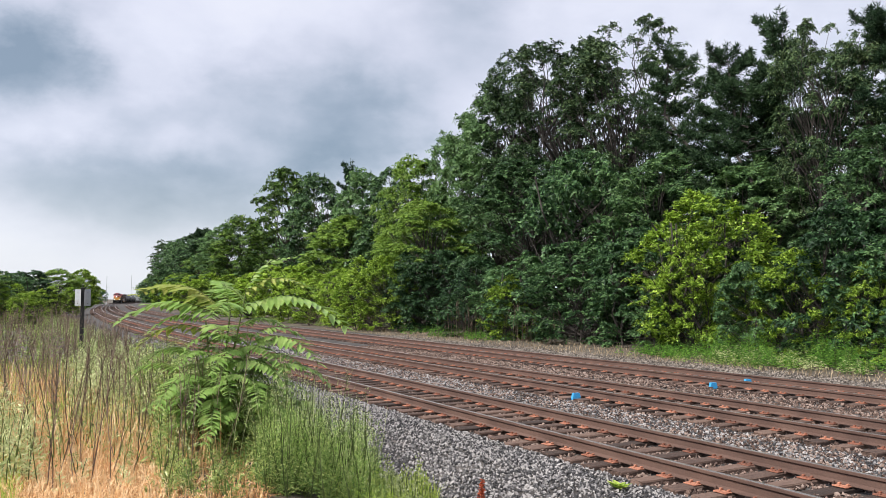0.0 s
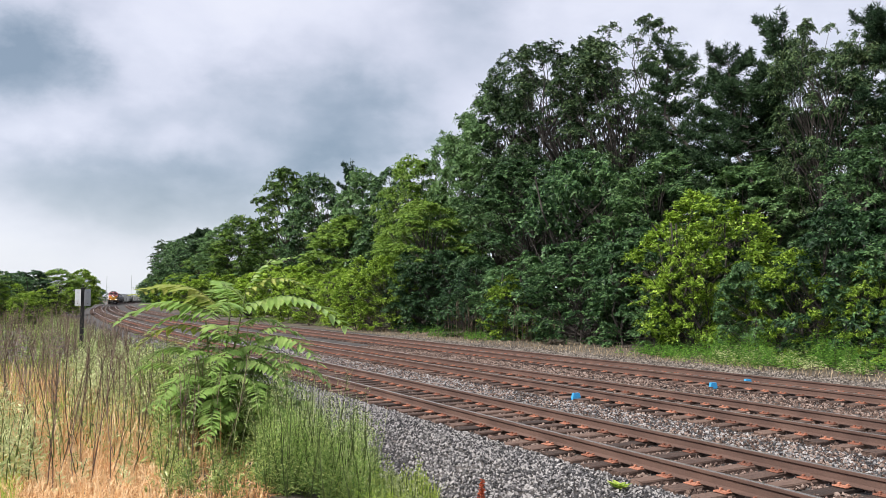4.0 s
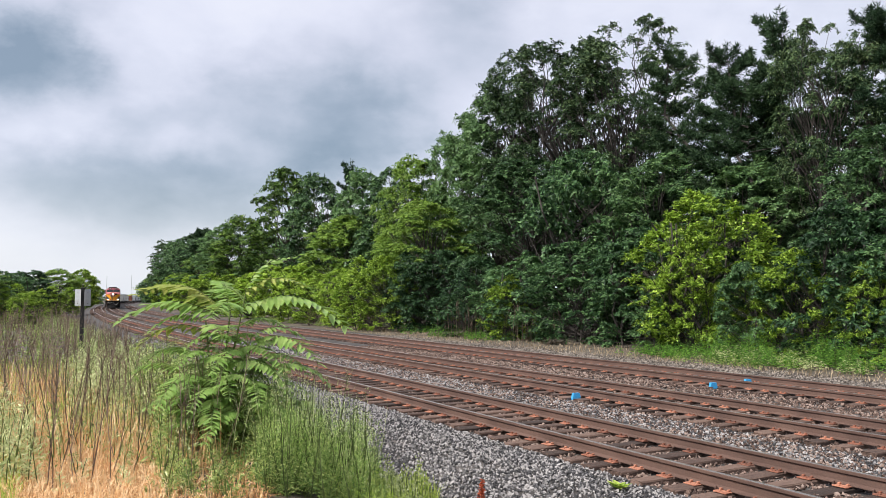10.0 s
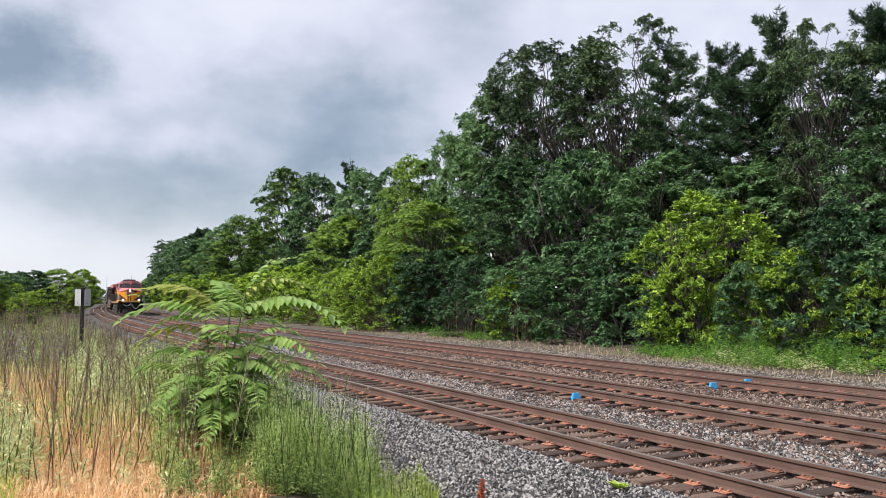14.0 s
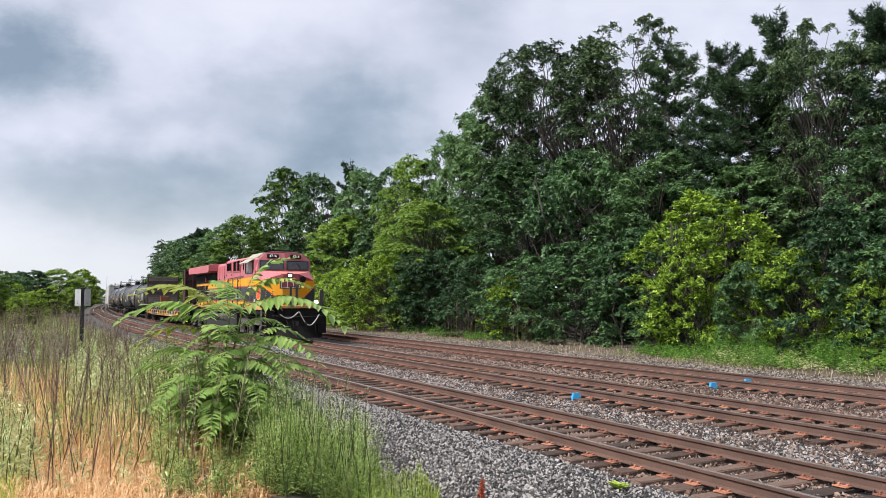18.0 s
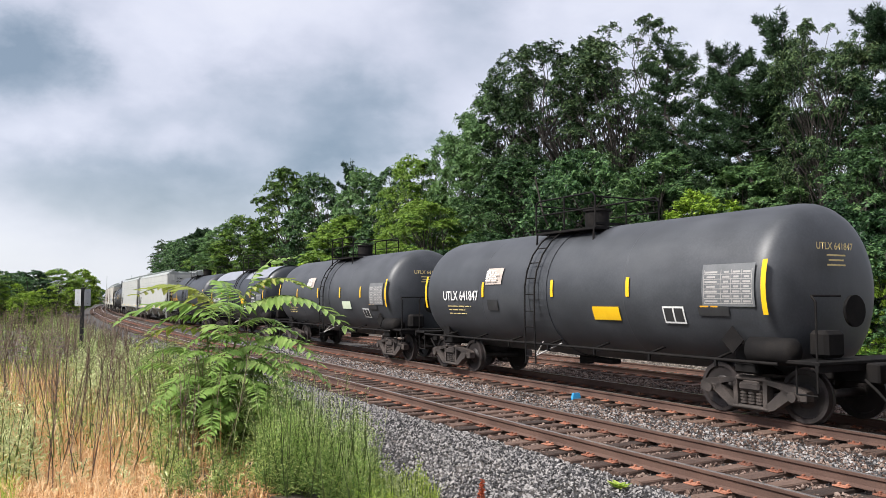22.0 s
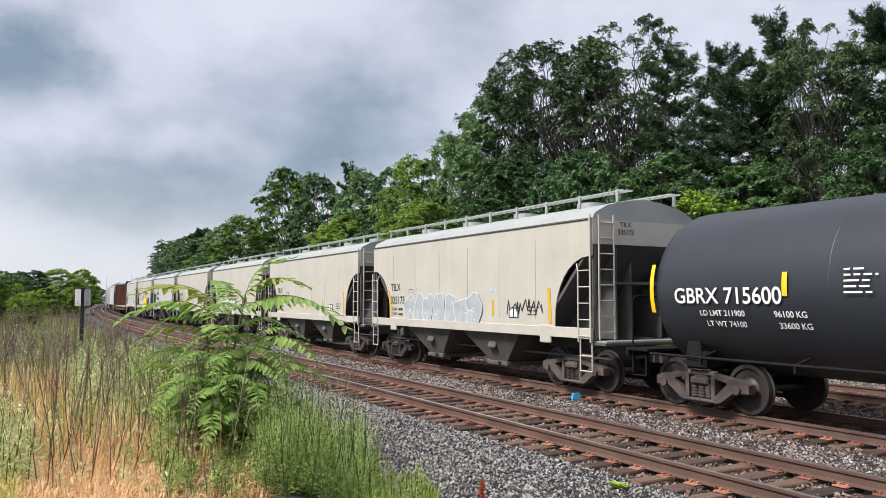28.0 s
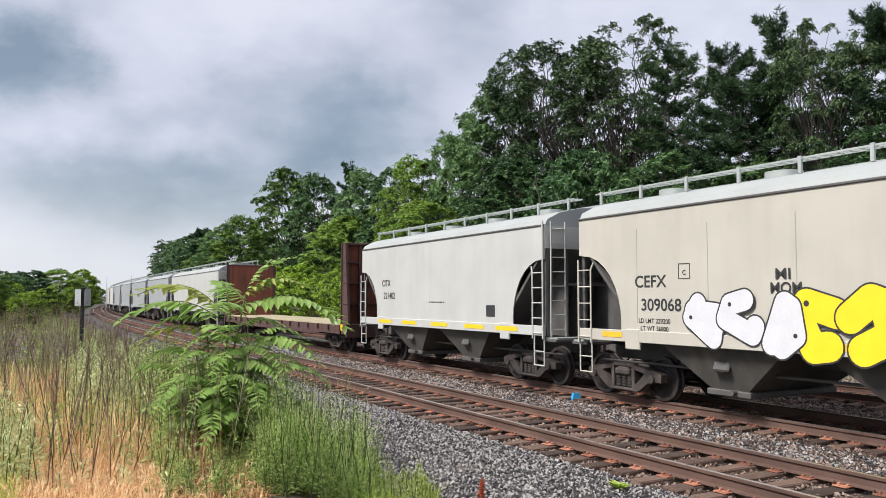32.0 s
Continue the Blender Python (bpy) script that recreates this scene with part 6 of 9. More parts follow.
def scrawl(car, x, y, z, w, h, mat, seed, n=9, r=0.018):
    """A loose tag of crossing strokes."""
    rng = random.Random(seed)
    pts = []
    for i in range(n * 3):
        u = i / (n * 3 - 1)
        pts.append((x - w / 2 + w * u + rng.uniform(-0.06, 0.06) * w, y, z + (h / 2) * (1 if i % 2 else -1) * rng.uniform(0.3, 1.0)))
    tagged(part("graffiti", Shape().rod(pts, r, 4), mat, car), kind="stuff")


M_G_WHITE = material("white_spray", [(0.50, 0.50, 0.53), (0.60, 0.60, 0.62)], 3, 30, 0.6, bump=0.02)
M_G_SILVER = material("silver_grey_spray", [(0.22, 0.25, 0.28), (0.44, 0.46, 0.47)], 3, 20, 0.5, bump=0.02)
M_G_YEL = material("yellow_spray", [(0.75, 0.50, 0.01), (0.85, 0.60, 0.02)], 3, 30, 0.5, bump=0.02)
M_G_BLUE = material("pale_blue_spray", [(0.22, 0.52, 0.68), (0.30, 0.62, 0.76)], 3, 30, 0.5, bump=0.02)
M_G_INDIGO = material("indigo_spray", [(0.035, 0.03, 0.16), (0.06, 0.05, 0.22)], 3, 30, 0.5, bump=0.02)
M_G_RED = material("red_spray", [(0.60, 0.10, 0.10), (0.68, 0.18, 0.14)], 3, 30, 0.5, bump=0.02)


def dots(car, x, y, z, w, h, mat, seed, n=14):
    rng = random.Random(seed)
    sh = Shape()
    for i in range(n):
        px, pz, r = rng.uniform(-w / 2, w / 2), rng.uniform(-h / 2, h / 2), rng.uniform(0.015, 0.05)
        sh.cyl((px, -0.002, pz), (px, 0.0, pz), r, 10)
    tagged(part("graffiti", sh, mat, car, at=pose(x, y, z)), kind="stuff")


def hop_335173(car, half, b):
    tilx("335173")(car, half, b)
    dots(car, -0.6, SIDE - 0.001, 1.95, 6.2, 1.0, M_G_BLUE, 3, 22)
    spray(car, -0.8, SIDE - 0.004, 1.80, 4.6, 0.86, M_G_SILVER, M_G_WHITE, 31, 7)
    scrawl(car, 3.6, SIDE - 0.006, 1.9, 1.5, 0.4, M_BLACKMARK, 8, 6, 0.012)


def hop_339537(car, half, b):
    tilx("339537")(car, half, b)
    dots(car, -1.0, SIDE - 0.001, 2.2, 4.2, 0.55, M_G_RED, 5, 60)
    spray(car, -1.15, SIDE - 0.038, 1.72, 3.7, 0.98, M_G_WHITE, M_BLACKMARK, 41, 5, 0.23)
    scrawl(car, 2.6, SIDE - 0.006, 2.0, 0.9, 0.4, M_BLACKMARK, 9, 6)


def hop_hwcx(car, half, b):
    lettering(car, "HWCX", -b + 1.91, SIDE, 2.42, 0.34, M_BLACKMARK, 1.05)
    lettering(car, "13419", -b + 1.95, SIDE, 2.04, 0.34, M_BLACKMARK, 1.05)
    load_data(car, -b + 2.0, 1.70)
    amber(car, b, (-1.9, 0.3, 2.5))
    seams(car, b)
    bars(car, 4.0, SIDE, 1.9, 0.7, 3, M_BLACKMARK, 0.05, 0.08, 12)
    boxed_c(car, -b + 3.0, 2.2)


def hop_hkrx(car, half, b):
    lettering(car, "HKRX", -b + 2.6, SIDE, 2.59, 0.40, M_BLACKMARK, 1.1)
    lettering(car, "300101", -b + 2.78, SIDE, 2.12, 0.40, M_BLACKMARK, 1.1)
    lettering(car, "LD LMT  234900", -b + 2.7, SIDE, 1.72, 0.15, M_BLACKMARK)
    lettering(car, "LT  WT    51100", -b + 2.7, SIDE, 1.56, 0.15, M_BLACKMARK)
    spray(car, -b + 1.30, SIDE - 0.004, 3.0, 1.8, 1.15, M_HOP_WHITE, M_BLACKMARK, 61, 4)
    drip = Shape()
    rng = random.Random(4)
    for k in range(9):
        x = -b + 1.0 + k * 0.12
        ln = rng.uniform(0.3, 0.9)
        drip.box((x, 0, 2.75 - ln / 2), (0.02, 0.003, ln))
    tagged(part("graffiti", drip, M_BLACKMARK, car, at=pose(0, SIDE - 0.002, 0)), kind="stuff")
    panel(car, "reflector", -b + 1.6, SIDE - 0.002, 1.62, 0.42, 0.22, M_OLET)
    scrawl(car, 0.2 - 1.6, SIDE - 0.006, 1.80, 0.75, 0.3, M_G_INDIGO, 19, 5)
    for x in (-1.05, 0.4, 1.95):
        panel(car, "reflector", x, SIDE - 0.002, 1.56, 0.45, 0.13, M_OLET, 0.006, "orange reflective dash")
        bars(car, x - 0.05, SIDE, 1.75, 0.4, 2, M_BLACKMARK, 0.025, 0.05, int(9 + x * 3))
    panel(car, "reflector", 4.75, SIDE - 0.002, 1.66, 0.62, 0.30, M_OLET, 0.006, "orange reflective patch")
    bars(car, 3.35, SIDE, 1.86, 0.8, 3, M_BLACKMARK, 0.035, 0.09, 13)
    boxed_c(car, -b + 3.9, 2.35)


def hop_cefx(car, half, b):
    lettering(car, "CEFX", -b + 2.2, SIDE, 2.43, 0.33, M_BLACKMARK, 1.1)
    lettering(car, "309068", -b + 2.48, SIDE, 1.97, 0.33, M_BLACKMARK, 1.1)
    spray(car, -1.1, SIDE - 0.038, 1.70, 2.4, 1.10, M_G_WHITE, M_BLACKMARK, 71, 3, 0.23)
    spray(car, 1.25, SIDE - 0.039, 1.68, 2.6, 1.15, M_G_YEL, M_BLACKMARK, 72, 3)
    lettering(car, "MI", -0.25, SIDE - 0.006, 2.50, 0.26, M_BLACKMARK, 1.2)
    lettering(car, "MOM", -0.2, SIDE - 0.006, 2.27, 0.26, M_BLACKMARK, 1.0)
    lettering(car, "LD LMT  229200", -b + 2.3, SIDE, 1.66, 0.13, M_BLACKMARK)
    lettering(car, "LT  WT    56800", -b + 2.3, SIDE, 1.51, 0.13, M_BLACKMARK)
    scrawl(car, 3.1, SIDE - 0.006, 1.75, 1.0, 0.5, M_BLACKMARK, 21, 7)
    scrawl(car, b - 1.9, SIDE - 0.006, 2.0, 0.9, 0.4, M_BLACKMARK, 22, 7)
    boxed_c(car, -b + 3.1, 2.62)
    panel(car, "reflector", -b + 1.1, -1.594, 1.36, 0.6, 0.11, M_OLET)
    panel(car, "reflector", b - 1.6, -1.594, 1.36, 0.9, 0.12, M_OLET)
    panel(car, "reflector", 1.0, -1.594, 1.36, 0.7, 0.11, M_OLET)
    p = panel(car, "stencil_panel", 4.0, SIDE, 1.62, 0.5, 0.26, M_BLACKMARK)
    seams(car, b, 6)


def hop_citx(car, half, b):
    lettering(car, "CITX", -b + 2.1, SIDE, 2.61, 0.30, M_BLACKMARK, 1.0)
    lettering(car, "221402", -b + 2.35, SIDE, 2.19, 0.30, M_BLACKMARK, 1.0)
    bars(car, 0.6, SIDE, 2.0, 1.4, 1, M_BLACKMARK, 0.03, 0.05, 4)
    panel(car, "stencil_panel", 3.4, SIDE, 1.78, 0.42, 0.30, M_BLACKMARK)
    yellow_dashes(car, b, (-3.2, -1.4, 0.6, 2.6, 4.2), 1.0)


def hop_tcmx(car, half, b):
    lettering(car, "TCMX", -7.75, SIDE, 2.57, 0.28, M_BLACKMARK, 1.05)
    lettering(car, "474612", -7.7, SIDE, 2.15, 0.28, M_BLACKMARK, 1.05)
    bars(car, -7.7, SIDE, 1.95, 0.8, 2, M_BLACKMARK, 0.05, 0.05, 4)
    yellow_dashes(car, b, (-8.6, -5.5, -2.95, -0.1, 2.73, 5.33), 0.5)
    yellow_dashes(car, b, (8.34,), 0.95)
    lettering(car, "DO NOT HAMMER ON CAR", 4.1, -1.594, 1.38, 0.13, M_HOSE)
    bars(car, 5.3, SIDE, 1.9, 0.8, 3, M_HOSE, 0.03, 0.06, 9)
    bars(car, -0.5, SIDE, 2.0, 0.7, 3, M_HOSE, 0.03, 0.06, 10)
    for z in (3.62, 3.38, 3.16):
        panel(car, "side_crease", 0, SIDE + 0.003, z, 2 * b - 0.2, 0.015, M_HOP_GREY, 0.006)
    end_lettering(car, "TCMX", half - 0.88, -0.55, 3.95 - 0.15, 0.20, M_BLACKMARK)
    end_lettering(car, "474612", half - 0.88, -0.55, 3.55, 0.20, M_BLACKMARK)
    part("stencil", Shape().box((0, 0, 0), (0.003, 0.4, 0.04)).box((0, 0, -0.1), (0.003, 0.5, 0.04)).box((0, 0, -0.26), (0.003, 0.45, 0.05)).box((0, 0, -0.36), (0.003, 0.4, 0.05)), M_BLACKMARK, car, at=pose(half - 0.885, -0.55, 3.36))
    pick = Shape()
    for x in (-b + 1.9, b - 1.9):
        pick.cyl((x, -1.62, 1.15), (x, -1.55, 1.15), 0.08, 12)
    part("pull_ring", pick, M_HOP_WHITE, car)


def build_hoppers():
    two = ((-1.75, 2.9), (1.75, 2.9))
    four = ((-6.3, 2.5), (-2.1, 2.5), (2.1, 2.5), (6.3, 2.5))
    out = []
    for q0, q1, ex in ((104.6, 125.4, hop_tcmx), (125.4, 146.2, hop_tcmx)):
        h = (q1 - q0) / 2
        out.append((hopper("long white four-bay covered hopper car with yellow dashes", h, M_HOP_WHITE, four, curved=False, extra=ex, seam=False, dark_ends=False, zt=4.14, peak=4.34), (q0 + q1) / 2, h))
    for q0, q1, lab, mat, ex in (
            (163.2, 176.3, "cream two-bay covered hopper car with silver-blue graffiti", M_HOP_CREAM, hop_335173),
            (176.3, 189.1, "cream two-bay covered hopper car with ochre reflectors", M_HOP_CREAM, tilx("334956")),
            (189.1, 202.0, "cream two-bay covered hopper car with white bubble graffiti", M_HOP_CREAM, hop_339537),
            (202.0, 214.8, "cream two-bay covered hopper car with dark ends", M_HOP_CREAM, hop_hwcx),
            (214.8, 227.6, "off-white two-bay covered hopper car with dripping graffiti", M_HOP_WHITE, hop_hkrx),
            (227.6, 240.4, "cream two-bay covered hopper car with yellow and white graffiti", M_HOP_CREAM, hop_cefx),
            (240.4, 252.8, "off-white two-bay covered hopper car with yellow sill dashes", M_HOP_WHITE, hop_citx)):
        h = (q1 - q0) / 2
        out.append((hopper(lab, h, mat, two, extra=ex), (q0 + q1) / 2, h))
    q = 274.4
    for k, (ln, mat) in enumerate(((18.6, M_HOP_WHITE), (14.6, M_HOP_GREY), (14.6, M_HOP_GREY), (14.6, M_HOP_GREY), (14.6, M_HOP_GREY), (14.6, M_HOP_WHITE), (14.6, M_HOP_CREAM), (14.6, M_HOP_GREY))):
        lab = "white covered hopper car behind the bulkhead flat" if k == 0 else ("light grey covered hopper car far back in the train" if mat is M_HOP_GREY else "pale covered hopper car far back in the train")
        out.append((hopper(lab, ln / 2, mat, two if k else ((-4.2, 2.6), (0, 2.6), (4.2, 2.6))), q + ln / 2, ln / 2))
        q += ln
    return out


# ---- bulkhead flat cars ----
M_FLAT_OR = banded("faded_orange_sill_paint", [(5.0, (0.40, 0.205, 0.055))], 0.7, (0.075, 0.034, 0.022), 1.1)
M_PATCH = banded("chalky_white_paint", [(5.0, (0.46, 0.43, 0.36))], 0.7, (0.16, 0.10, 0.06), 0.5)
M_RUST = banded("rusty_bulkhead_steel", [(5.0, (0.20, 0.06, 0.035))], 0.85, (0.06, 0.035, 0.028), 0.5)
M_BROWN = banded("dark_brown_steel", [(5.0, (0.075, 0.035, 0.03))], 0.75, (0.03, 0.02, 0.018), 0.5)
M_PLANK = material("grey_weathered_planks", [(0.045, 0.036, 0.032), (0.09, 0.075, 0.068), (0.15, 0.13, 0.12)], 3, 40, 0.9, bump=0.5, stretch=(1, 6, 6), random=0.5)
M_DECK = material("worn_deck_boards", [(0.10, 0.05, 0.035), (0.17, 0.09, 0.065), (0.24, 0.15, 0.11)], 3, 40, 0.9, bump=0.4, stretch=(6, 1, 1), random=0.4)
M_PLATE_LOAD = material("dark_steel_plate", [(0.035, 0.03, 0.032), (0.065, 0.055, 0.056), (0.10, 0.08, 0.075)], 2, 40, 0.6, metal=0.4, bump=0.1, random=0.3)
M_DECK_PALE = material("pale_deck_boards", [(0.28, 0.24, 0.15), (0.38, 0.33, 0.22)], 3, 40, 0.9, bump=0.4, random=0.4)


def bulkhead(car, x, face, mat_in, mat_post, planks, top=4.22):
    """An upright end wall; face is +1 where the load stands on its +x side."""
    bk = part("bulkhead", Shape().box((0, 0, (1.1 + top) / 2), (0.10, 2.75, top - 1.1), 0.01), mat_in, car, "tall end bulkhead", pose(x, 0, 0))
    if planks:
        n = 17
        for k in range(n):
            part("plank", cached(("plk", planks), lambda: Shape().box((0, 0, 0), (0.07, 2.72, (top - 1.25) / n - 0.012), 0.008).mesh("plank", planks)), planks, bk, at=pose(face * 0.085, 0, 1.2 + (top - 1.2) * (k + 0.5) / n, 0, 0, 0))
    for y in (-1.40, 1.40):
        w0, w1 = 0.62, 0.26
        ps = Shape().prism([(-face * 0.06 + 0.05 * face, 1.1), (-face * w0, 1.1), (-face * w1, top), (0.05 * face, top)], "y", y - 0.05, y + 0.05)
        part("bulkhead_post", ps, mat_post, bk)
        part("post_flange", Shape().box((face * 0.03, y, (1.1 + top) / 2), (0.05, 0.2, top - 1.1), 0.006), mat_post, bk)
    for y in (-0.8, 0.0, 0.8):
        part("bulkhead_rib", Shape().box((-face * 0.14, y, (1.1 + top) / 2), (0.2, 0.08, top - 1.15), 0.01), mat_post, bk)
    for z in (1.9, 2.7, 3.5):
        part("bulkhead_rail", Shape().box((-face * 0.12, 0, z), (0.12, 2.7, 0.08), 0.01), mat_post, bk)
    lad = Shape()
    for k in range(6):
        lad.cyl((-face * 0.52, -1.46, 1.5 + k * 0.4), (-face * 0.10, -1.46, 1.5 + k * 0.4), 0.016, 6)
    part("ladder_rung", lad, mat_post, bk)
    part("top_beam", Shape().box((-face * 0.1, 0, top), (0.32, 2.9, 0.1), 0.02), mat_post, bk)
    return bk


def flat_car(label, half, loaded):
    car = new("bulkhead_flat_car")
    tagged(car, label, "flat car", "freight cars of the train")
    b = half - 0.95
    sill = M_FLAT_OR if loaded else M_BROWN
    for y in (-1.42, 1.42):
        part("side_sill", Shape().prism([(-b, 0.74), (-b, 1.08), (b, 1.08), (b, 0.74), (b - 2.6, 0.74), (b - 3.6, 0.66), (-b + 3.6, 0.66), (-b + 2.6, 0.74)], "y", y - 0.06, y + 0.06), sill, car, "faded side sill")
    part("centre_beam", Shape().box((0, 0, 0.78), (2 * half - 1.0, 0.6, 0.5), 0.03), M_BLACK, car)
    part("deck_frame", Shape().box((0, 0, 1.04), (2 * b, 2.8, 0.06)), M_BLACK, car)
    n = int(2 * b / 0.3)
    for k in range(n):
        part("deck_board", cached(("db", loaded), lambda: Shape().box((0, 0, 0), (0.28, 2.86, 0.05), 0.006).mesh("deck_board", M_DECK if loaded else M_DECK_PALE)), M_DECK, car, at=pose(-b + 0.15 + k * 2 * b / n, 0, 1.10))
    for k in range(16):
        x = -b + 0.5 + k * (2 * b - 1.0) / 15
        part("stake_pocket", cached("stk", lambda: Shape().box((0, 0, 0.98), (0.14, 0.10, 0.20), 0.01).mesh("stake_pocket", M_BROWN)), M_BROWN, car, at=pose(x, -1.51, 0))
    for sg in (1, -1):
        part("end_sill", Shape().box((sg * (b + 0.02), 0, 0.86), (0.12, 2.9, 0.5), 0.02), sill, car)
        part("grab_iron", Shape().rod([(sg * (b + 0.05), -1.5, 1.0), (sg * (b + 0.05), -1.5, 0.45), (sg * (b - 0.4), -1.5, 0.45), (sg * (b - 0.4), -1.5, 0.9)], 0.018, 6), M_BLACK, car)
        freight_truck(car, sg * (half - 3.0))
    if loaded:
        bulkhead(car, b - 0.35, -1, M_BROWN, M_BROWN, M_PLANK)
        bulkhead(car, -b + 0.45, 1, M_BROWN, M_BROWN, M_PLANK)
        part("bulkhead_brace", Shape().box((-b + 0.75, 0.1, 1.75), (0.35, 0.75, 1.2), 0.02), M_RUST, car, "rusty box brace")
        panel(car, "number_panel", -4.6, -1.486, 0.88, 3.1, 0.34, M_DGREY)
        lettering(car, "TTPX", -5.4, -1.492, 0.88, 0.27, M_WHITE, 1.1)
        lettering(car, "81436", -3.7, -1.492, 0.88, 0.27, M_WHITE, 1.2)
        for x in (-b + 0.3, -7.2, -6.2, -2.6, 0.4, 2.8, 5.2, 7.6, b - 0.6):
            panel(car, "reflector", x, -1.486, 0.90, 0.55, 0.15, M_YMARK, 0.006, "yellow reflective patch")
        panel(car, "paint_patch", 4.5, -1.486, 0.87, 1.75, 0.38, M_PATCH, 0.006, "patched pale paint on the sill")
        lettering(car, "TTPX", 4.5, -1.494, 0.87, 0.36, M_DGREY, 1.6)
    else:
        bulkhead(car, b - 0.35, -1, M_RUST, M_BROWN, None)
        bulkhead(car, -b + 0.45, 1, M_RUST, M_BROWN, None, 4.10)
        panel(car, "reflector", b - 0.3, -1.486, 1.0, 0.3, 0.25, M_YMARK)
    couplers(car, half)
    return car


def steel_load():
    """Stacked steel plates held by stakes; rides on the deck."""
    ld = new("steel_plate_load")
    tagged(ld, "stacked dark steel plates between pale stakes on the flat car", "steel plates")
    rng = random.Random(12)
    for x0, x1 in ((-6.9, -0.4), (0.4, 8.3)):
        z = 1.13
        for k in range(13):
            th = 0.026 if k < 9 else 0.018
            gap = 0.012 if k < 8 else 0.045
            w = 2.45 + rng.uniform(-0.1, 0.12)
            e0, e1 = x0 + rng.uniform(-0.15, 0.1), x1 + rng.uniform(-0.3, 0.3)
            part("steel_plate", Shape().box(((e0 + e1) / 2, rng.uniform(-0.05, 0.05), z + th / 2), (e1 - e0, w, th)), M_PLATE_LOAD, ld)
            if k % 4 == 3:
                for xx in (x0 + 0.6, (x0 + x1) / 2, x1 - 0.8):
                    part("spacer", cached("spc", lambda: Shape().box((0, 0, 0), (0.1, 2.5, 0.012)).mesh("spacer", M_DECK)), M_DECK, ld, at=pose(xx, 0, z + th + gap / 2))
            z += th + gap
    for x in (-6.0, -4.6, -3.2, -1.7, 1.6, 3.0, 4.5, 6.2):
        for y in (-1.34, 1.34):
            part("stake", cached("stake", lambda: Shape().box((0, 0, 0), (0.05, 0.05, 0.80), 0.008).mesh("stake", M_GALV)), M_GALV, ld, "pale steel stake", pose(x, y, 1.42, 0, 13))
        part("tie_bar", cached("tieb", lambda: Shape().cyl((0, -1.34, 0), (0, 1.34, 0), 0.015, 6).mesh("tie_bar", M_GALV)), M_GALV, ld, at=pose(x + 0.09, 0, 1.80))
    return ld


# ---- the train on the move ----
SPEED, START = 18.8646, -351.92
RUN = []


def build_train():
    RUN.append((loco(), 10.75, 7.0))
    f = (21.8 + 44.55) / 2
    RUN.append((flat_car("bulkhead flat car with orange sills loaded with steel plates", (44.55 - 21.8) / 2, True), f, 7.5))
    RUN.append((steel_load(), f, 7.5))
    for car, q, h in build_tanks():
        RUN.append((car, q, h - 2.15))
    for car, q, h in build_hoppers():
        RUN.append((car, q, h - 1.75))
    RUN.append((flat_car("empty bulkhead flat car with rusty end walls", (274.4 - 252.8) / 2, False), (252.8 + 274.4) / 2, 7.5))


build_train()


def motions():
    """Every car follows the middle track at an even speed; the wheels turn while their car is near."""
    for car, q, hb in RUN:
        rows = []
        for i in range(65):
            t = i * 0.5
            s = START + SPEED * t - q
            a, b = along(s + hb), along(s - hb)
            rows.append((t, Matrix.LocRotScale((a + b) / 2, Euler((0, 0, math.atan2(a.y - b.y, a.x - b.x))), None)))
        walk(car, rows)
    where = {car: q for car, q, hb in RUN}
    for car, w, x, r in WHEELSETS:
        q = where[car]
        # turned frame by frame from 45 m before the camera until past it
        t0, t1 = (q - START - 45) / SPEED, (q - START + 30) / SPEED
        f0, f1 = max(0, round(t0 * FPS)), min(960, round(t1 * FPS))
        rest = lambda a: Matrix.LocRotScale((x, 0, r), Euler((0, a, 0)), None)
        if f1 - f0 < 4:
            continue
        step = SPEED / FPS / r
        rows = [] if f0 == 0 else [(0.0, rest(0))]
        rows += [(f / FPS, rest((f - f0) * step)) for f in range(f0, f1 + 1)]
        if f1 < 960:
            rows.append((32.0, rest((f1 - f0) * step)))
        walk(w, rows)

# ---- plants ----
def leaf_material(name, cols, tr=0.3, rough=0.55, each=0.0, spec=0.3):
    return material(name, cols, 0.35, 6, rough, bump=0, island=0.5, random=each, translucent=tr, spec=spec)


M_BARK = material("bark", [(0.025, 0.021, 0.018), (0.055, 0.046, 0.040), (0.10, 0.088, 0.078)], 3, 25, 0.95, bump=0.8, stretch=(1, 1, 0.3))
M_LEAF = {
    "broad": leaf_material("mid_green_leaves", [(0.018, 0.045, 0.017), (0.070, 0.148, 0.054), (0.165, 0.275, 0.098)], 0.3, 0.5, 0.3),
    "fresh": leaf_material("fresh_green_leaves", [(0.034, 0.070, 0.013), (0.130, 0.235, 0.040), (0.250, 0.370, 0.066)], 0.35, 0.5, 0.35),
    "locust": leaf_material("dull_green_leaves", [(0.017, 0.036, 0.016), (0.062, 0.113, 0.048), (0.142, 0.198, 0.082)], 0.2, 0.6, 0.25, 0.15),
    "dark": leaf_material("dark_green_leaves", [(0.015, 0.039, 0.016), (0.058, 0.134, 0.049), (0.132, 0.236, 0.084)], 0.3, 0.5, 0.35),
    "bright": leaf_material("yellow_green_leaves", [(0.060, 0.115, 0.012), (0.260, 0.410, 0.044), (0.480, 0.640, 0.105)], 0.38, 0.5, 0.15),
    "pine": leaf_material("dark_pine_needles", [(0.012, 0.030, 0.014), (0.030, 0.062, 0.027), (0.060, 0.104, 0.044)], 0.12, 0.6, 0.15, 0.15),
}


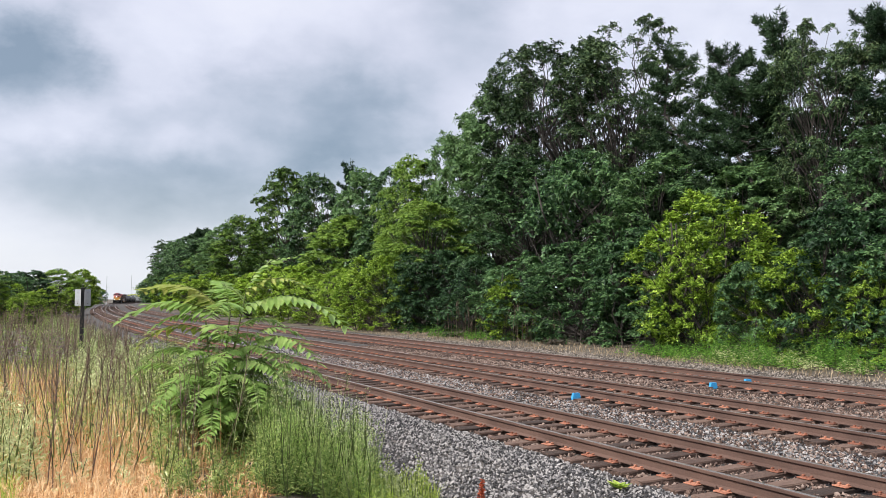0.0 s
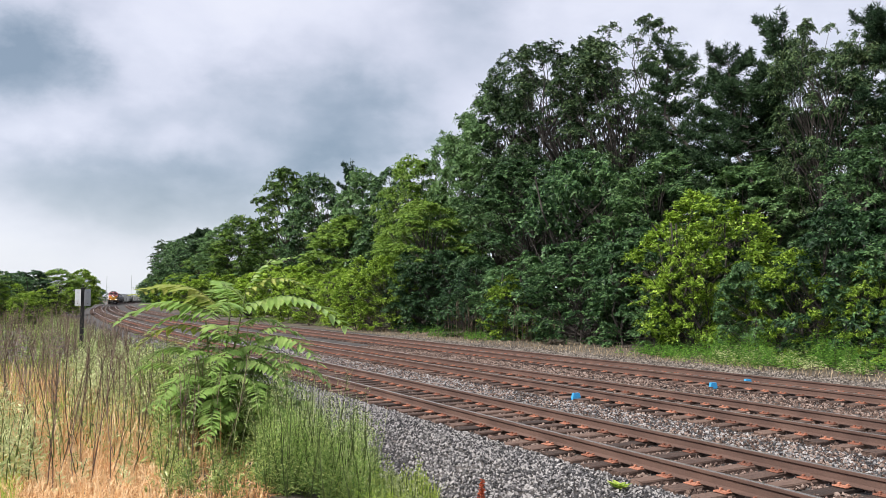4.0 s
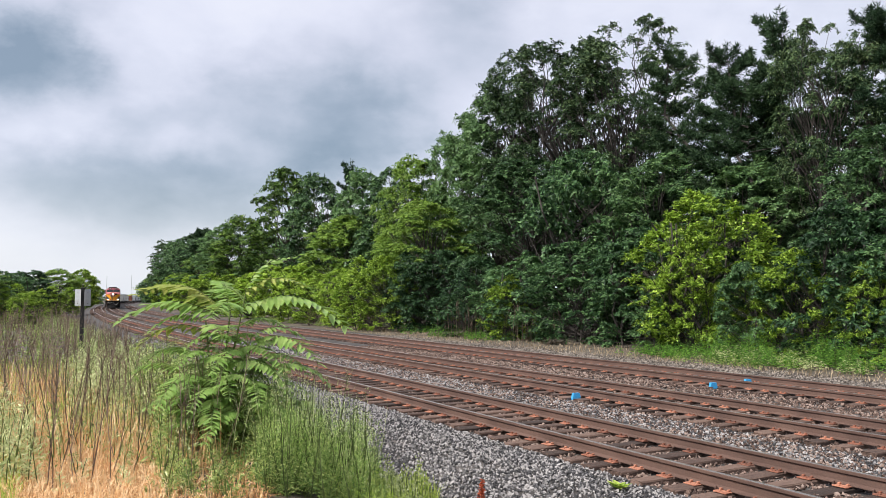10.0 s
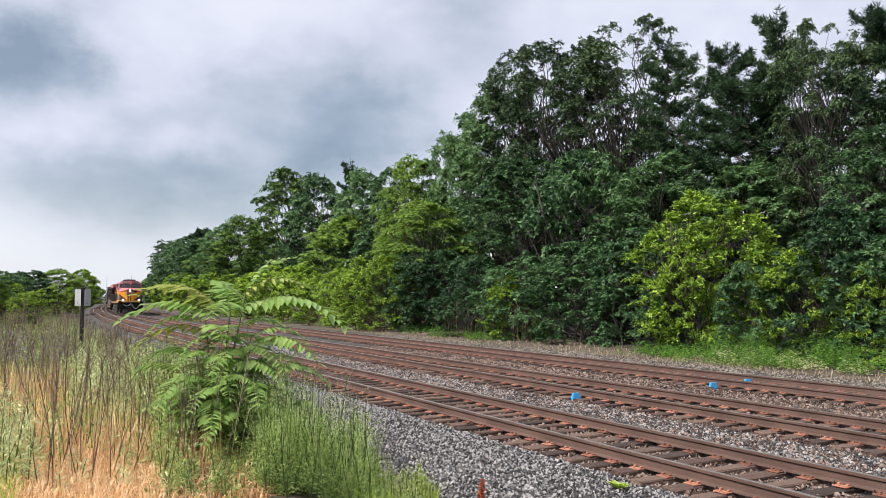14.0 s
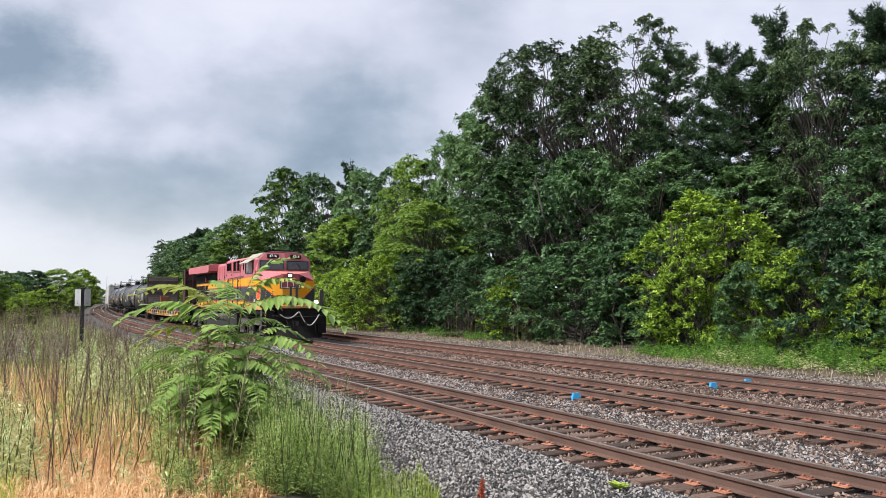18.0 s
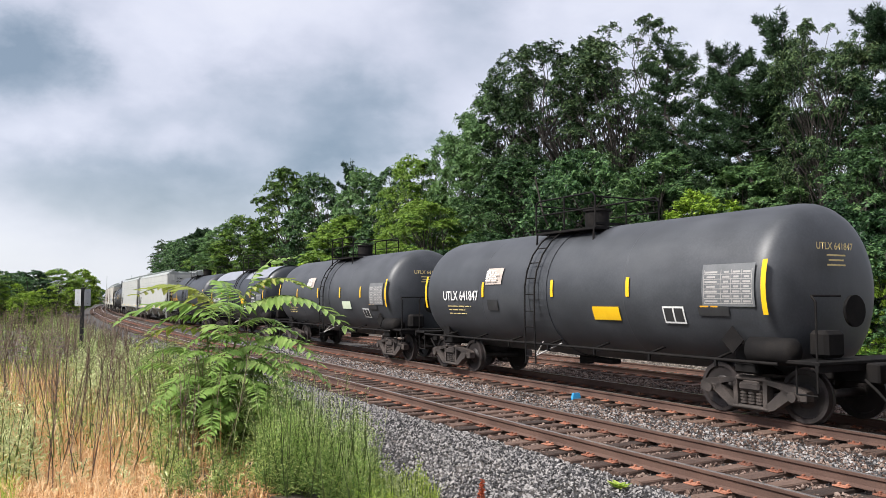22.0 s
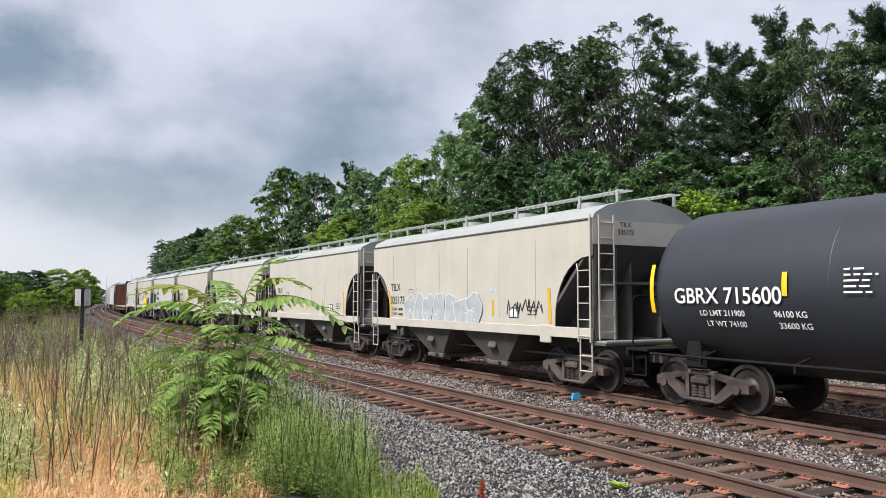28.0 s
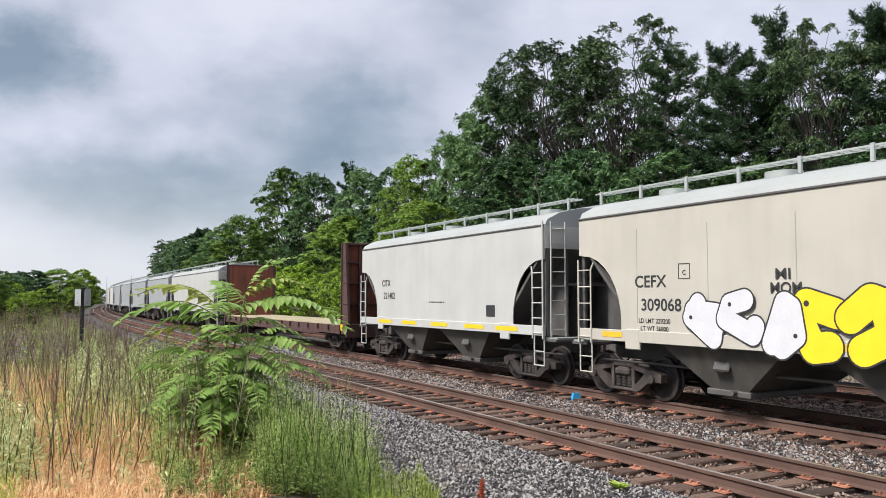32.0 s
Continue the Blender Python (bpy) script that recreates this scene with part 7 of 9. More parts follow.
def rot_stack(rng, n, droop=0.35):
    """n random frames: a leaf's own way, side and normal."""
    a = rng.uniform(0, 2 * np.pi, n)
    d = np.stack([np.cos(a), np.sin(a), rng.normal(-droop, 0.35, n)], -1)
    d /= np.linalg.norm(d, axis=1)[:, None]
    up = np.array([0, 0, 1.0]) + rng.normal(0, 0.45, (n, 3))
    side = np.cross(d, up)
    side /= np.linalg.norm(side, axis=1)[:, None]
    return d, side, np.cross(side, d)


def leaves_np(P, d, side, nrm, length, width, fold=0.15):
    """Leaf blades (four corners, folded along the rib) at P. Returns vertices and faces."""
    n = len(P)
    L, W = length[:, None], width[:, None]
    if fold is None:
        v = np.stack([P - side * W * 0.5, P + side * W * 0.5 + d * L * 0.15, P + d * L - nrm * L * 0.12], 1)
        return v.reshape(-1, 3), np.arange(3 * n).reshape(-1, 3)
    v = np.stack([P, P + d * L * 0.45 + side * W * 0.5 + nrm * W * fold, P + d * L - nrm * L * 0.12, P + d * L * 0.45 - side * W * 0.5 + nrm * W * fold], 1)
    f = (np.array([[0, 1, 2], [0, 2, 3]])[None] + (np.arange(n) * 4)[:, None, None]).reshape(-1, 3)
    return v.reshape(-1, 3), f


def limb(sh, p, q, r0, r1, rng, n=7, segs=3):
    pts = [Vector(p).lerp(Vector(q), i / segs) for i in range(segs + 1)]
    ln = (Vector(q) - Vector(p)).length
    for k in range(1, segs):
        pts[k] += Vector((rng.normal(0, 0.05), rng.normal(0, 0.05), rng.normal(0, 0.02))) * ln
    for i in range(segs):
        a, b = r0 + (r1 - r0) * i / segs, r0 + (r1 - r0) * (i + 1) / segs
        sh.cyl(pts[i], pts[i + 1], a, n, b, caps=False)
    return pts


TREE_SIZE = {"broad": (15.0, 4.6), "locust": (19.0, 4.8), "pine": (18.0, 3.6), "dark": (6.2, 3.0), "bright": (6.5, 3.1), "fresh": (15.0, 4.6)}


def spray_leaves(rng, clusters, sprays, pairs, size, arch=0.62, lift=(0.05, 1.0), spread=0.35):
    """Every cluster is a dome of arching twigs, each with leaves in two rows; leaves lie with the dome's surface."""
    C = np.array(clusters)
    k = len(C)
    az = rng.uniform(0, 2 * np.pi, (k, sprays))
    el = rng.uniform(lift[0], lift[1], (k, sprays))
    ln = C[:, None, 3] * rng.uniform(0.7, 1.2, (k, sprays))
    out = np.stack([np.cos(az), np.sin(az), 0 * az], -1)
    up = np.array([0, 0, 1.0])
    u = np.linspace(0.22, 1.0, pairs)
    ce, se = np.cos(el)[..., None], np.sin(el)[..., None]
    flat = C[:, None, None, 4]
    hor = ln[..., None] * u * ce
    ver = ln[..., None] * (u * se * (0.6 + flat) - arch * u * u)
    P = C[:, None, None, :3] + out[:, :, None] * hor[..., None] + up * ver[..., None]
    T = out[:, :, None] * (ce * np.ones_like(u))[..., None] + up * (se * (0.6 + flat) - 2 * arch * u)[..., None]
    T /= np.linalg.norm(T, axis=-1, keepdims=True)
    side = np.cross(T, up)
    side /= np.linalg.norm(side, axis=-1, keepdims=True) + 1e-9
    V = []
    for sg in (1, -1):
        n = P.shape[:3]
        d = side * sg * 0.85 + T * 0.5 - up * 0.22 + rng.normal(0, spread, (*n, 3))
        d /= np.linalg.norm(d, axis=-1, keepdims=True)
        w = T + rng.normal(0, spread, (*n, 3))
        w /= np.linalg.norm(w, axis=-1, keepdims=True)
        L = (size[0] * rng.uniform(0.7, 1.3, n))[..., None]
        W = (size[1] * rng.uniform(0.7, 1.3, n))[..., None]
        Q = P + rng.normal(0, 0.05, (*n, 3)) * ln[..., None, None]
        V.append(np.stack([Q - w * W * 0.5, Q + w * W * 0.5, Q + d * L], -2).reshape(-1, 3))
    V = np.concatenate(V)
    return V, np.arange(len(V)).reshape(-1, 3)


def needle_tufts(rng, clusters, count, size):
    """Upward brushes of needles round each tuft."""
    C = np.array(clusters)
    k = len(C)
    u = rng.normal(size=(k, count, 3))
    u[..., 2] = np.abs(u[..., 2]) * 0.9 + 0.05
    u /= np.linalg.norm(u, axis=-1, keepdims=True)
    r = C[:, None, 3, None] * rng.uniform(0.1, 0.75, (k, count, 1))
    P = C[:, None, :3] + u * r * np.stack([np.ones(k), np.ones(k), C[:, 4]], -1)[:, None]
    d = u * np.array([0.8, 0.8, 1.0]) + rng.normal(0, 0.3, u.shape)
    d /= np.linalg.norm(d, axis=-1, keepdims=True)
    w = np.cross(d, rng.normal(size=u.shape))
    w /= np.linalg.norm(w, axis=-1, keepdims=True)
    L, W = size[0] * rng.uniform(0.6, 1.3, (k, count, 1)), size[1] * rng.uniform(0.7, 1.3, (k, count, 1))
    V = np.stack([P - w * W * 0.5, P + w * W * 0.5, P + d * L], -2).reshape(-1, 3)
    return V, np.arange(len(V)).reshape(-1, 3)


def tree_meshes(kind, seed, far=False):
    """A tree of its kind's own size: trunk mesh, crown mesh. far: fewer and larger leaves."""
    rng = np.random.default_rng(seed)
    sh = Shape()
    leaf_mat = M_LEAF[kind]
    H, R = TREE_SIZE[kind]
    kind = "broad" if kind == "fresh" else kind
    lean = rng.normal(0, 0.02 * H, 2)
    low = {"pine": 0.22, "locust": 0.30, "broad": 0.08, "dark": 0.04, "bright": 0.05}[kind]
    clusters = []
    if kind == "pine":
        top = Vector((lean[0], lean[1], H * 0.96))
        limb(sh, (0, 0, -0.4), top, 0.26, 0.03, rng, 8, 5)
        z = H * low
        while z < H * 0.955:
            t = (z / H - low) / (1 - low)
            for k in range(rng.integers(3, 5)):
                a = rng.uniform(0, 2 * np.pi)
                reach = R * (1 - t) ** 0.55 * rng.uniform(0.45, 1.2) + 0.35
                c = Vector((lean[0] * t, lean[1] * t, z + rng.uniform(-0.3, 0.3)))
                e = c + Vector((math.cos(a), math.sin(a), rng.uniform(-0.02, 0.22) + 0.55 * t * t)) * reach
                limb(sh, c, e, 0.06 * (1 - t) + 0.02, 0.012, rng, 5, 2)
                for u in np.arange(0.30, 1.03, max(0.09, 0.24 / reach)):
                    p = c.lerp(e, u)
                    wide = 0.36 * reach * (1.15 - u)
                    for q in range(4):
                        o = rng.uniform(-1, 1) * wide
                        clusters.append((p.x - math.sin(a) * o, p.y + math.cos(a) * o, p.z + rng.normal(0.05, 0.16), rng.uniform(0.18, 0.36), 0.9))
                for q in range(3):
                    clusters.append((e.x, e.y, e.z + 0.16 * q, 0.16, 1.2))
            z += rng.uniform(0.65, 1.15) * (1 - 0.35 * t)
        for zz in (0.94, 0.965, 0.985, 1.0):
            clusters.append((top.x, top.y, H * zz, 0.26, 1.3))
        v, f = needle_tufts(rng, clusters, 12 if far else 26, (0.34, 0.085) if far else (0.26, 0.052))
    else:
        multi = kind in ("dark", "bright")
        bases = [(rng.normal(0, 0.8), rng.normal(0, 0.8)) for _ in range(4)] if multi else [(0, 0)]
        nb = {"broad": 175, "locust": 160, "dark": 120, "bright": 170}[kind]
        crad = {"broad": (0.55, 1.15), "locust": (0.6, 1.25), "dark": (0.38, 0.75), "bright": (0.30, 0.60)}[kind]
        # a few big lobes give the crown its lumpy outline
        lobes = []
        for k in range(9):
            a, t = rng.uniform(0, 2 * np.pi), rng.uniform(0.15, 0.95)
            lobes.append((a, t, rng.uniform(0.8, 1.15)))
        axes = []
        for bx, by in bases:
            tp = Vector((bx * 1.5 + lean[0], by * 1.5 + lean[1], H * 0.78))
            axes.append(limb(sh, (bx * 0.6, by * 0.6, -0.4), tp, 0.20 if not multi else 0.05, 0.03, rng, 8, 5))
        for k in range(nb):
            t = rng.random() ** 0.85
            z = H * (low + (0.95 - low) * t)
            a = rng.uniform(0, 2 * np.pi)
            if kind == "locust":
                env = 0.35 + 0.65 * math.sin(math.pi * min(0.82, 0.12 + t * 0.72)) ** 0.9
            else:
                env = (0.80 + 0.20 * math.sin(math.pi * t)) * math.sqrt(max(0.03, 1 - max(0.0, (t - 0.4) / 0.61) ** 2))
            best = max(f * max(0.0, math.cos(min(math.pi, abs((a - la + math.pi) % (2 * math.pi) - math.pi) * 1.2))) * max(0, 1 - abs(t - lt) * 2.2) for la, lt, f in lobes)
            r = R * env * (0.70 + 0.38 * best) * rng.uniform(0.30, 1.0) ** 0.4
            x, y = r * math.cos(a) + lean[0] * t, r * math.sin(a) + lean[1] * t
            cr = rng.uniform(*crad)
            clusters.append((x, y, z, cr, rng.uniform(0.35, 0.65)))
            if k % 2 == 0 or kind == "locust":
                ax = axes[k % len(axes)]
                p0 = ax[min(len(ax) - 1, max(1, int(t * 4.2)))]
                limb(sh, p0, (x, y, z - cr * 0.1), 0.055 if not multi else 0.02, 0.010, rng, 5, 3)
        sprays, pairs, size = {"broad": (12, 9, (0.22, 0.135)), "locust": (12, 9, (0.20, 0.125)), "dark": (12, 8, (0.16, 0.10)), "bright": (11, 7, (0.14, 0.10))}[kind]
        if far:
            sprays, pairs, size = 11, 6, (size[0] * 1.4, size[1] * 1.6)
        v, f = spray_leaves(rng, clusters, sprays, pairs, size, {"bright": 0.40, "dark": 0.6}.get(kind, 0.62), (0.1, 1.25) if kind == "bright" else (0.05, 1.0))
    return sh.mesh("trunk", M_BARK), np_mesh("crown", v, f, leaf_mat)


TREE_SETS = {(k, far): [tree_meshes(k, 10 * i + 7 + len(k), far) for i in range(2)] for k in TREE_SIZE for far in (False, True)}
TREE_LABEL = {"fresh": ("broadleaf tree with fresh light-green crown beside the railway", "deciduous_tree"), "broad": ("tall broadleaf tree with dense mid-green crown beside the railway", "deciduous_tree"), "locust": ("tall airy deciduous tree with feathery dull-green foliage", "deciduous_tree"), "dark": ("dense dark-green shrub at the edge of the wood", "shrub"), "bright": ("bright yellow-green shrub at the edge of the wood", "shrub"), "pine": ("tall dark pine with open tiered branches", "pine_tree")}
# kind, x, y, height, crown radius
TREES = [
    ('pine', 20.9, 33.8, 15.8, 2.3),
    ('pine', 19.2, 34.7, 15.8, 2.4),
    ('locust', 18.4, 36.2, 16.0, 2.2),
    ('locust', 20.4, 43.0, 17.9, 2.3),
    ('pine', 16.8, 39.2, 17.4, 2.7),
    ('pine', 14.9, 40.6, 16.1, 2.8),
    ('pine', 13.1, 43.7, 17.4, 2.8),
    ('pine', 15.1, 38.0, 13.7, 2.5),
    ('locust', 11.9, 50.3, 20.6, 3.8),
    ('locust', 8.8, 53.8, 21.3, 4.1),
    ('locust', 6.7, 59.6, 22.2, 3.2),
    ('broad', 4.4, 59.8, 19.4, 3.5),
    ('broad', 2.4, 63.5, 18.6, 3.2),
    ('broad', 0.1, 65.7, 17.0, 2.8),
    ('broad', 17.0, 30.4, 9.7, 2.4),
    ('broad', 14.6, 37.0, 9.6, 2.7),
    ('broad', 11.6, 40.4, 10.6, 3.2),
    ('dark', 8.6, 44.7, 11.9, 3.4),
    ('broad', 5.8, 51.0, 12.4, 3.7),
    ('fresh', -2.1, 65.4, 15.1, 3.1),
    ('broad', -4.9, 72.9, 15.4, 3.2),
    ('broad', -8.2, 79.0, 16.2, 3.1),
    ('pine', -12.4, 100.0, 20.3, 2.9),
    ('broad', -16.4, 101.1, 19.4, 4.0),
    ('fresh', -23.0, 112.1, 22.2, 4.9),
    ('fresh', -32.5, 127.0, 16.6, 4.6),
    ('broad', -37.2, 132.1, 15.9, 4.3),
    ('pine', -54.2, 174.6, 18.4, 4.4),
    ('broad', -57.0, 173.5, 17.2, 4.4),
    ('locust', -76.4, 216.3, 19.5, 4.3),
    ('fresh', -9.6, 76.2, 11.2, 3.6),
    ('fresh', -1.0, 59.3, 10.5, 3.6),
    ('dark', 14.7, 28.4, 6.3, 2.4),
    ('dark', 15.4, 26.1, 5.2, 1.9),
    ('bright', 11.5, 33.2, 7.4, 2.9),
    ('dark', 9.1, 37.5, 6.3, 2.6),
    ('dark', 7.1, 41.3, 5.7, 2.7),
    ('dark', 4.7, 44.6, 5.3, 2.6),
    ('dark', 2.3, 48.9, 5.2, 2.6),
    ('dark', -0.5, 55.2, 6.4, 2.8),
    ('bright', -4.3, 56.8, 5.8, 2.5),
    ('bright', -6.2, 60.1, 5.8, 2.6),
    ('bright', -8.6, 64.4, 5.2, 2.3),
    ('bright', -11.3, 69.9, 4.9, 2.3),
    ('bright', -14.5, 75.9, 6.1, 2.5),
    ('bright', -18.2, 83.0, 6.1, 2.4),
    ('bright', -22.9, 91.9, 5.8, 2.7),
    ('bright', -27.9, 101.7, 5.7, 2.6),
    ('bright', -34.4, 114.7, 6.5, 2.9),
    ('bright', -43.4, 133.6, 6.6, 2.9),
    ('bright', -55.6, 160.3, 7.9, 2.9),
    ('bright', -69.4, 192.0, 7.6, 2.8),
    ('bright', 13.2, 29.1, 4.5, 1.6),
    ('bright', 14.3, 26.0, 3.8, 1.1),
    ('dark', -2.0, 55.8, 6.6, 2.0),
    ('dark', 11.9, 30.3, 4.2, 1.4),
    ('dark', 9.8, 34.2, 3.9, 1.5),
    ('bright', 10.2, 32.8, 5.0, 1.3),
    ('bright', 3.7, 44.3, 4.0, 1.4),
    ('broad', -155.7, 417.6, 14.3, 6.1),
    ('dark', -153.8, 418.2, 11.9, 4.5),
    ('bright', -36.8, 66.7, 3.8, 2.2),
    ('dark', -45.7, 87.1, 5.9, 2.5),
    ('fresh', -56.0, 113.5, 7.1, 3.3),
    ('bright', -83.1, 178.4, 9.5, 4.0),
    ('dark', -43.7, 76.7, 5.7, 2.8),
    ('bright', -122.5, 270.4, 8.9, 3.9),
    ('dark', -147.5, 336.0, 7.1, 2.9),
    ('fresh', -39.0, 65.5, 5.3, 2.8),
    ('bright', -43.4, 86.0, 3.9, 1.9),
    ('bright', -33.5, 62.7, 3.2, 1.6),
    ('bright', -52.4, 109.6, 4.1, 2.0),
    ('dark', -51.1, 93.4, 6.0, 2.4),
    # where the line goes out of sight
    ('broad', -62.0, 185.0, 17.0, 5.5), ('broad', -48.0, 157.0, 15.5, 5.2), ('pine', -51.0, 165.0, 17.0, 4.5), ('broad', -68.5, 202.0, 16.0, 5.5), ('fresh', -44.5, 148.0, 12.0, 5.0),
    ('broad', -86.0, 240.0, 11.5, 5.5), ('fresh', -97.0, 268.0, 11.0, 6.0), ('broad', -108.0, 296.0, 12.0, 6.0), ('broad', -121.0, 330.0, 12.5, 6.5),
    # deeper in the wood
    ('broad', 24.5, 41.0, 10.5, 4.2), ('broad', 20.5, 47.5, 11.0, 4.4), ('broad', 16.0, 54.0, 12.0, 4.6), ('broad', 10.5, 62.0, 13.0, 4.6),
    ('broad', 5.0, 70.5, 13.5, 4.6), ('broad', -1.0, 78.0, 13.0, 4.6), ('broad', -7.0, 88.0, 13.0, 4.6), ('broad', -14.0, 104.0, 13.0, 4.8), ('broad', -27.0, 125.0, 13.0, 5.0)
]


def build_trees():
    rng = random.Random(5)
    for n, (kind, x, y, h, r) in enumerate(TREES):
        trunk, crown = TREE_SETS[kind, y > 70 or n > 72][n % 2]
        label, name = TREE_LABEL[kind]
        t = new(name)
        tagged(t, label, "tree" if "tree" in name else "shrub", "trees along the railway")
        t.matrix_basis = Matrix.LocRotScale((x, y, -0.45), Euler((0, 0, rng.uniform(0, 6.28))), None)
        for nm, me in (("trunk", trunk), ("crown", crown)):
            o = part(nm, me, None, t)
            H, R = TREE_SIZE[kind]
            w = {"dark": 1.2 * r / R, "bright": 1.15 * r / R, "pine": max(0.95 * h / H, 1.2 * r / R)}.get(kind, max(0.7 * h / H, 1.3 * r / R))
            o.scale = (w, w, h / H)


build_trees()

# ---- weeds, grass and small things along the line ----
M_DRY = leaf_material("dry_orange_grass", [(0.407, 0.204, 0.083), (0.736, 0.436, 0.204), (0.851, 0.639, 0.387)], 0.25, 0.7)
M_GRASS = leaf_material("fresh_grass", [(0.16, 0.26, 0.035), (0.32, 0.44, 0.065), (0.52, 0.58, 0.14)], 0.35, 0.6)
M_WEED = leaf_material("grey_green_weeds", [(0.120, 0.200, 0.048), (0.265, 0.360, 0.100), (0.460, 0.515, 0.180)], 0.32, 0.6)
M_WEED_MID = leaf_material("soft_green_weeds", [(0.135, 0.245, 0.050), (0.340, 0.510, 0.125), (0.620, 0.720, 0.270)], 0.38, 0.6)
M_WEED_PALE = leaf_material("pale_weed_tops", [(0.26, 0.32, 0.12), (0.48, 0.54, 0.24), (0.72, 0.74, 0.43)], 0.3, 0.6)
M_WEED_LUSH = leaf_material("lush_green_weeds", [(0.046, 0.130, 0.018), (0.115, 0.265, 0.038), (0.230, 0.420, 0.066)], 0.35, 0.6)
M_STALK = material("dead_brown_stalk", [(0.085, 0.056, 0.042), (0.20, 0.14, 0.105), (0.36, 0.27, 0.21)], 5, 40, 0.9, bump=0.2, island=0.5)
M_STEM = material("green_stem", [(0.06, 0.09, 0.02), (0.12, 0.15, 0.04)], 5, 40, 0.7, bump=0.1, island=0.4)
M_DOCK = leaf_material("rust_red_seed_head", [(0.30, 0.05, 0.02), (0.45, 0.09, 0.035), (0.55, 0.15, 0.06)], 0.15, 0.7)
M_SUMAC = leaf_material("sumac_leaflets", [(0.085, 0.165, 0.036), (0.215, 0.350, 0.085), (0.440, 0.530, 0.195)], 0.38, 0.36)
M_SUMAC_YOUNG = leaf_material("young_sumac_leaflets", [(0.14, 0.19, 0.030), (0.30, 0.35, 0.075), (0.50, 0.49, 0.16)], 0.35, 0.40)

_C, _Sn = math.cos(-1.06952), math.sin(-1.06952)


def to_line(x, y):
    """Place along and across the line, near the camera where it runs straight."""
    dx, dy = x + 1.48659, y - 28.80696
    return dx * _C + dy * _Sn, dx * _Sn - dy * _C


def z_at(x, y):
    s, l = to_line(np.asarray(x), np.asarray(y))
    return np.where(l > 7.9, ground_z(s, l), bed_z(s, l))


def field(n, y0, y1, a0, a1, seed, lat_min=7.6, lat_max=40.0, bias=1.0):
    """n places before the camera between two distances and two bearings (x over y), off the ballast."""
    rng = np.random.default_rng(seed)
    y = y0 + (y1 - y0) * rng.random(n * 3) ** bias
    x = y * rng.uniform(a0, a1, n * 3)
    s, l = to_line(x, y)
    k = (l > lat_min) & (l < lat_max)
    x, y = x[k][:n], y[k][:n]
    return x, y, z_at(x, y)


def blades(name, xyz, h, w, mat, label, seed, lean=0.35):
    """Grass: bent blades in two pieces."""
    rng = np.random.default_rng(seed)
    x, y, z = xyz
    n = len(x)
    P = np.stack([x, y, z - 0.02], -1)
    H = rng.uniform(h[0], h[1], n)[:, None]
    a = rng.uniform(0, 2 * np.pi, n)
    d = np.stack([np.cos(a), np.sin(a), 0 * a], -1)
    sd = np.stack([-np.sin(a), np.cos(a), 0 * a], -1) * (w * rng.uniform(0.6, 1.4, n))[:, None]
    ln = (rng.random(n) * lean)[:, None]
    up = np.array([0, 0, 1.0])
    m = P + up * H * 0.55 + d * H * ln * 0.35
    t = P + up * H * (1 - ln * 0.4) + d * H * ln
    V = np.stack([P - sd, P + sd, m + sd * 0.7, m - sd * 0.7, t], 1).reshape(-1, 3)
    F = (np.array([[0, 1, 2], [0, 2, 3], [3, 2, 4]])[None] + (np.arange(n) * 5)[:, None, None]).reshape(-1, 3)
    return tagged(new(name, np_mesh(name, V, F, mat)), label, "grass", kind="stuff")


def stem_arrays(P, T, r0, r1, bend, rng, segs=3):
    """Three-sided tapered stems from P to T."""
    n = len(P)
    ring = np.array([[math.cos(a), math.sin(a), 0] for a in (0, 2.09, 4.19)])
    rows = []
    for k in range(segs + 1):
        u = k / segs
        c = P + (T - P) * u + bend * (u * (1 - u) * 4)
        rows.append(c[:, None] + ring[None] * (r0 + (r1 - r0) * u))
    V = np.stack(rows, 1).reshape(-1, 3)
    f = []
    for k in range(segs):
        for j in range(3):
            f.append((k * 3 + j, k * 3 + (j + 1) % 3, k * 3 + 3 + (j + 1) % 3, k * 3 + 3 + j))
    F = (np.array(f)[None] + (np.arange(n) * (segs + 1) * 3)[:, None, None]).reshape(-1, 4)
    return V, F


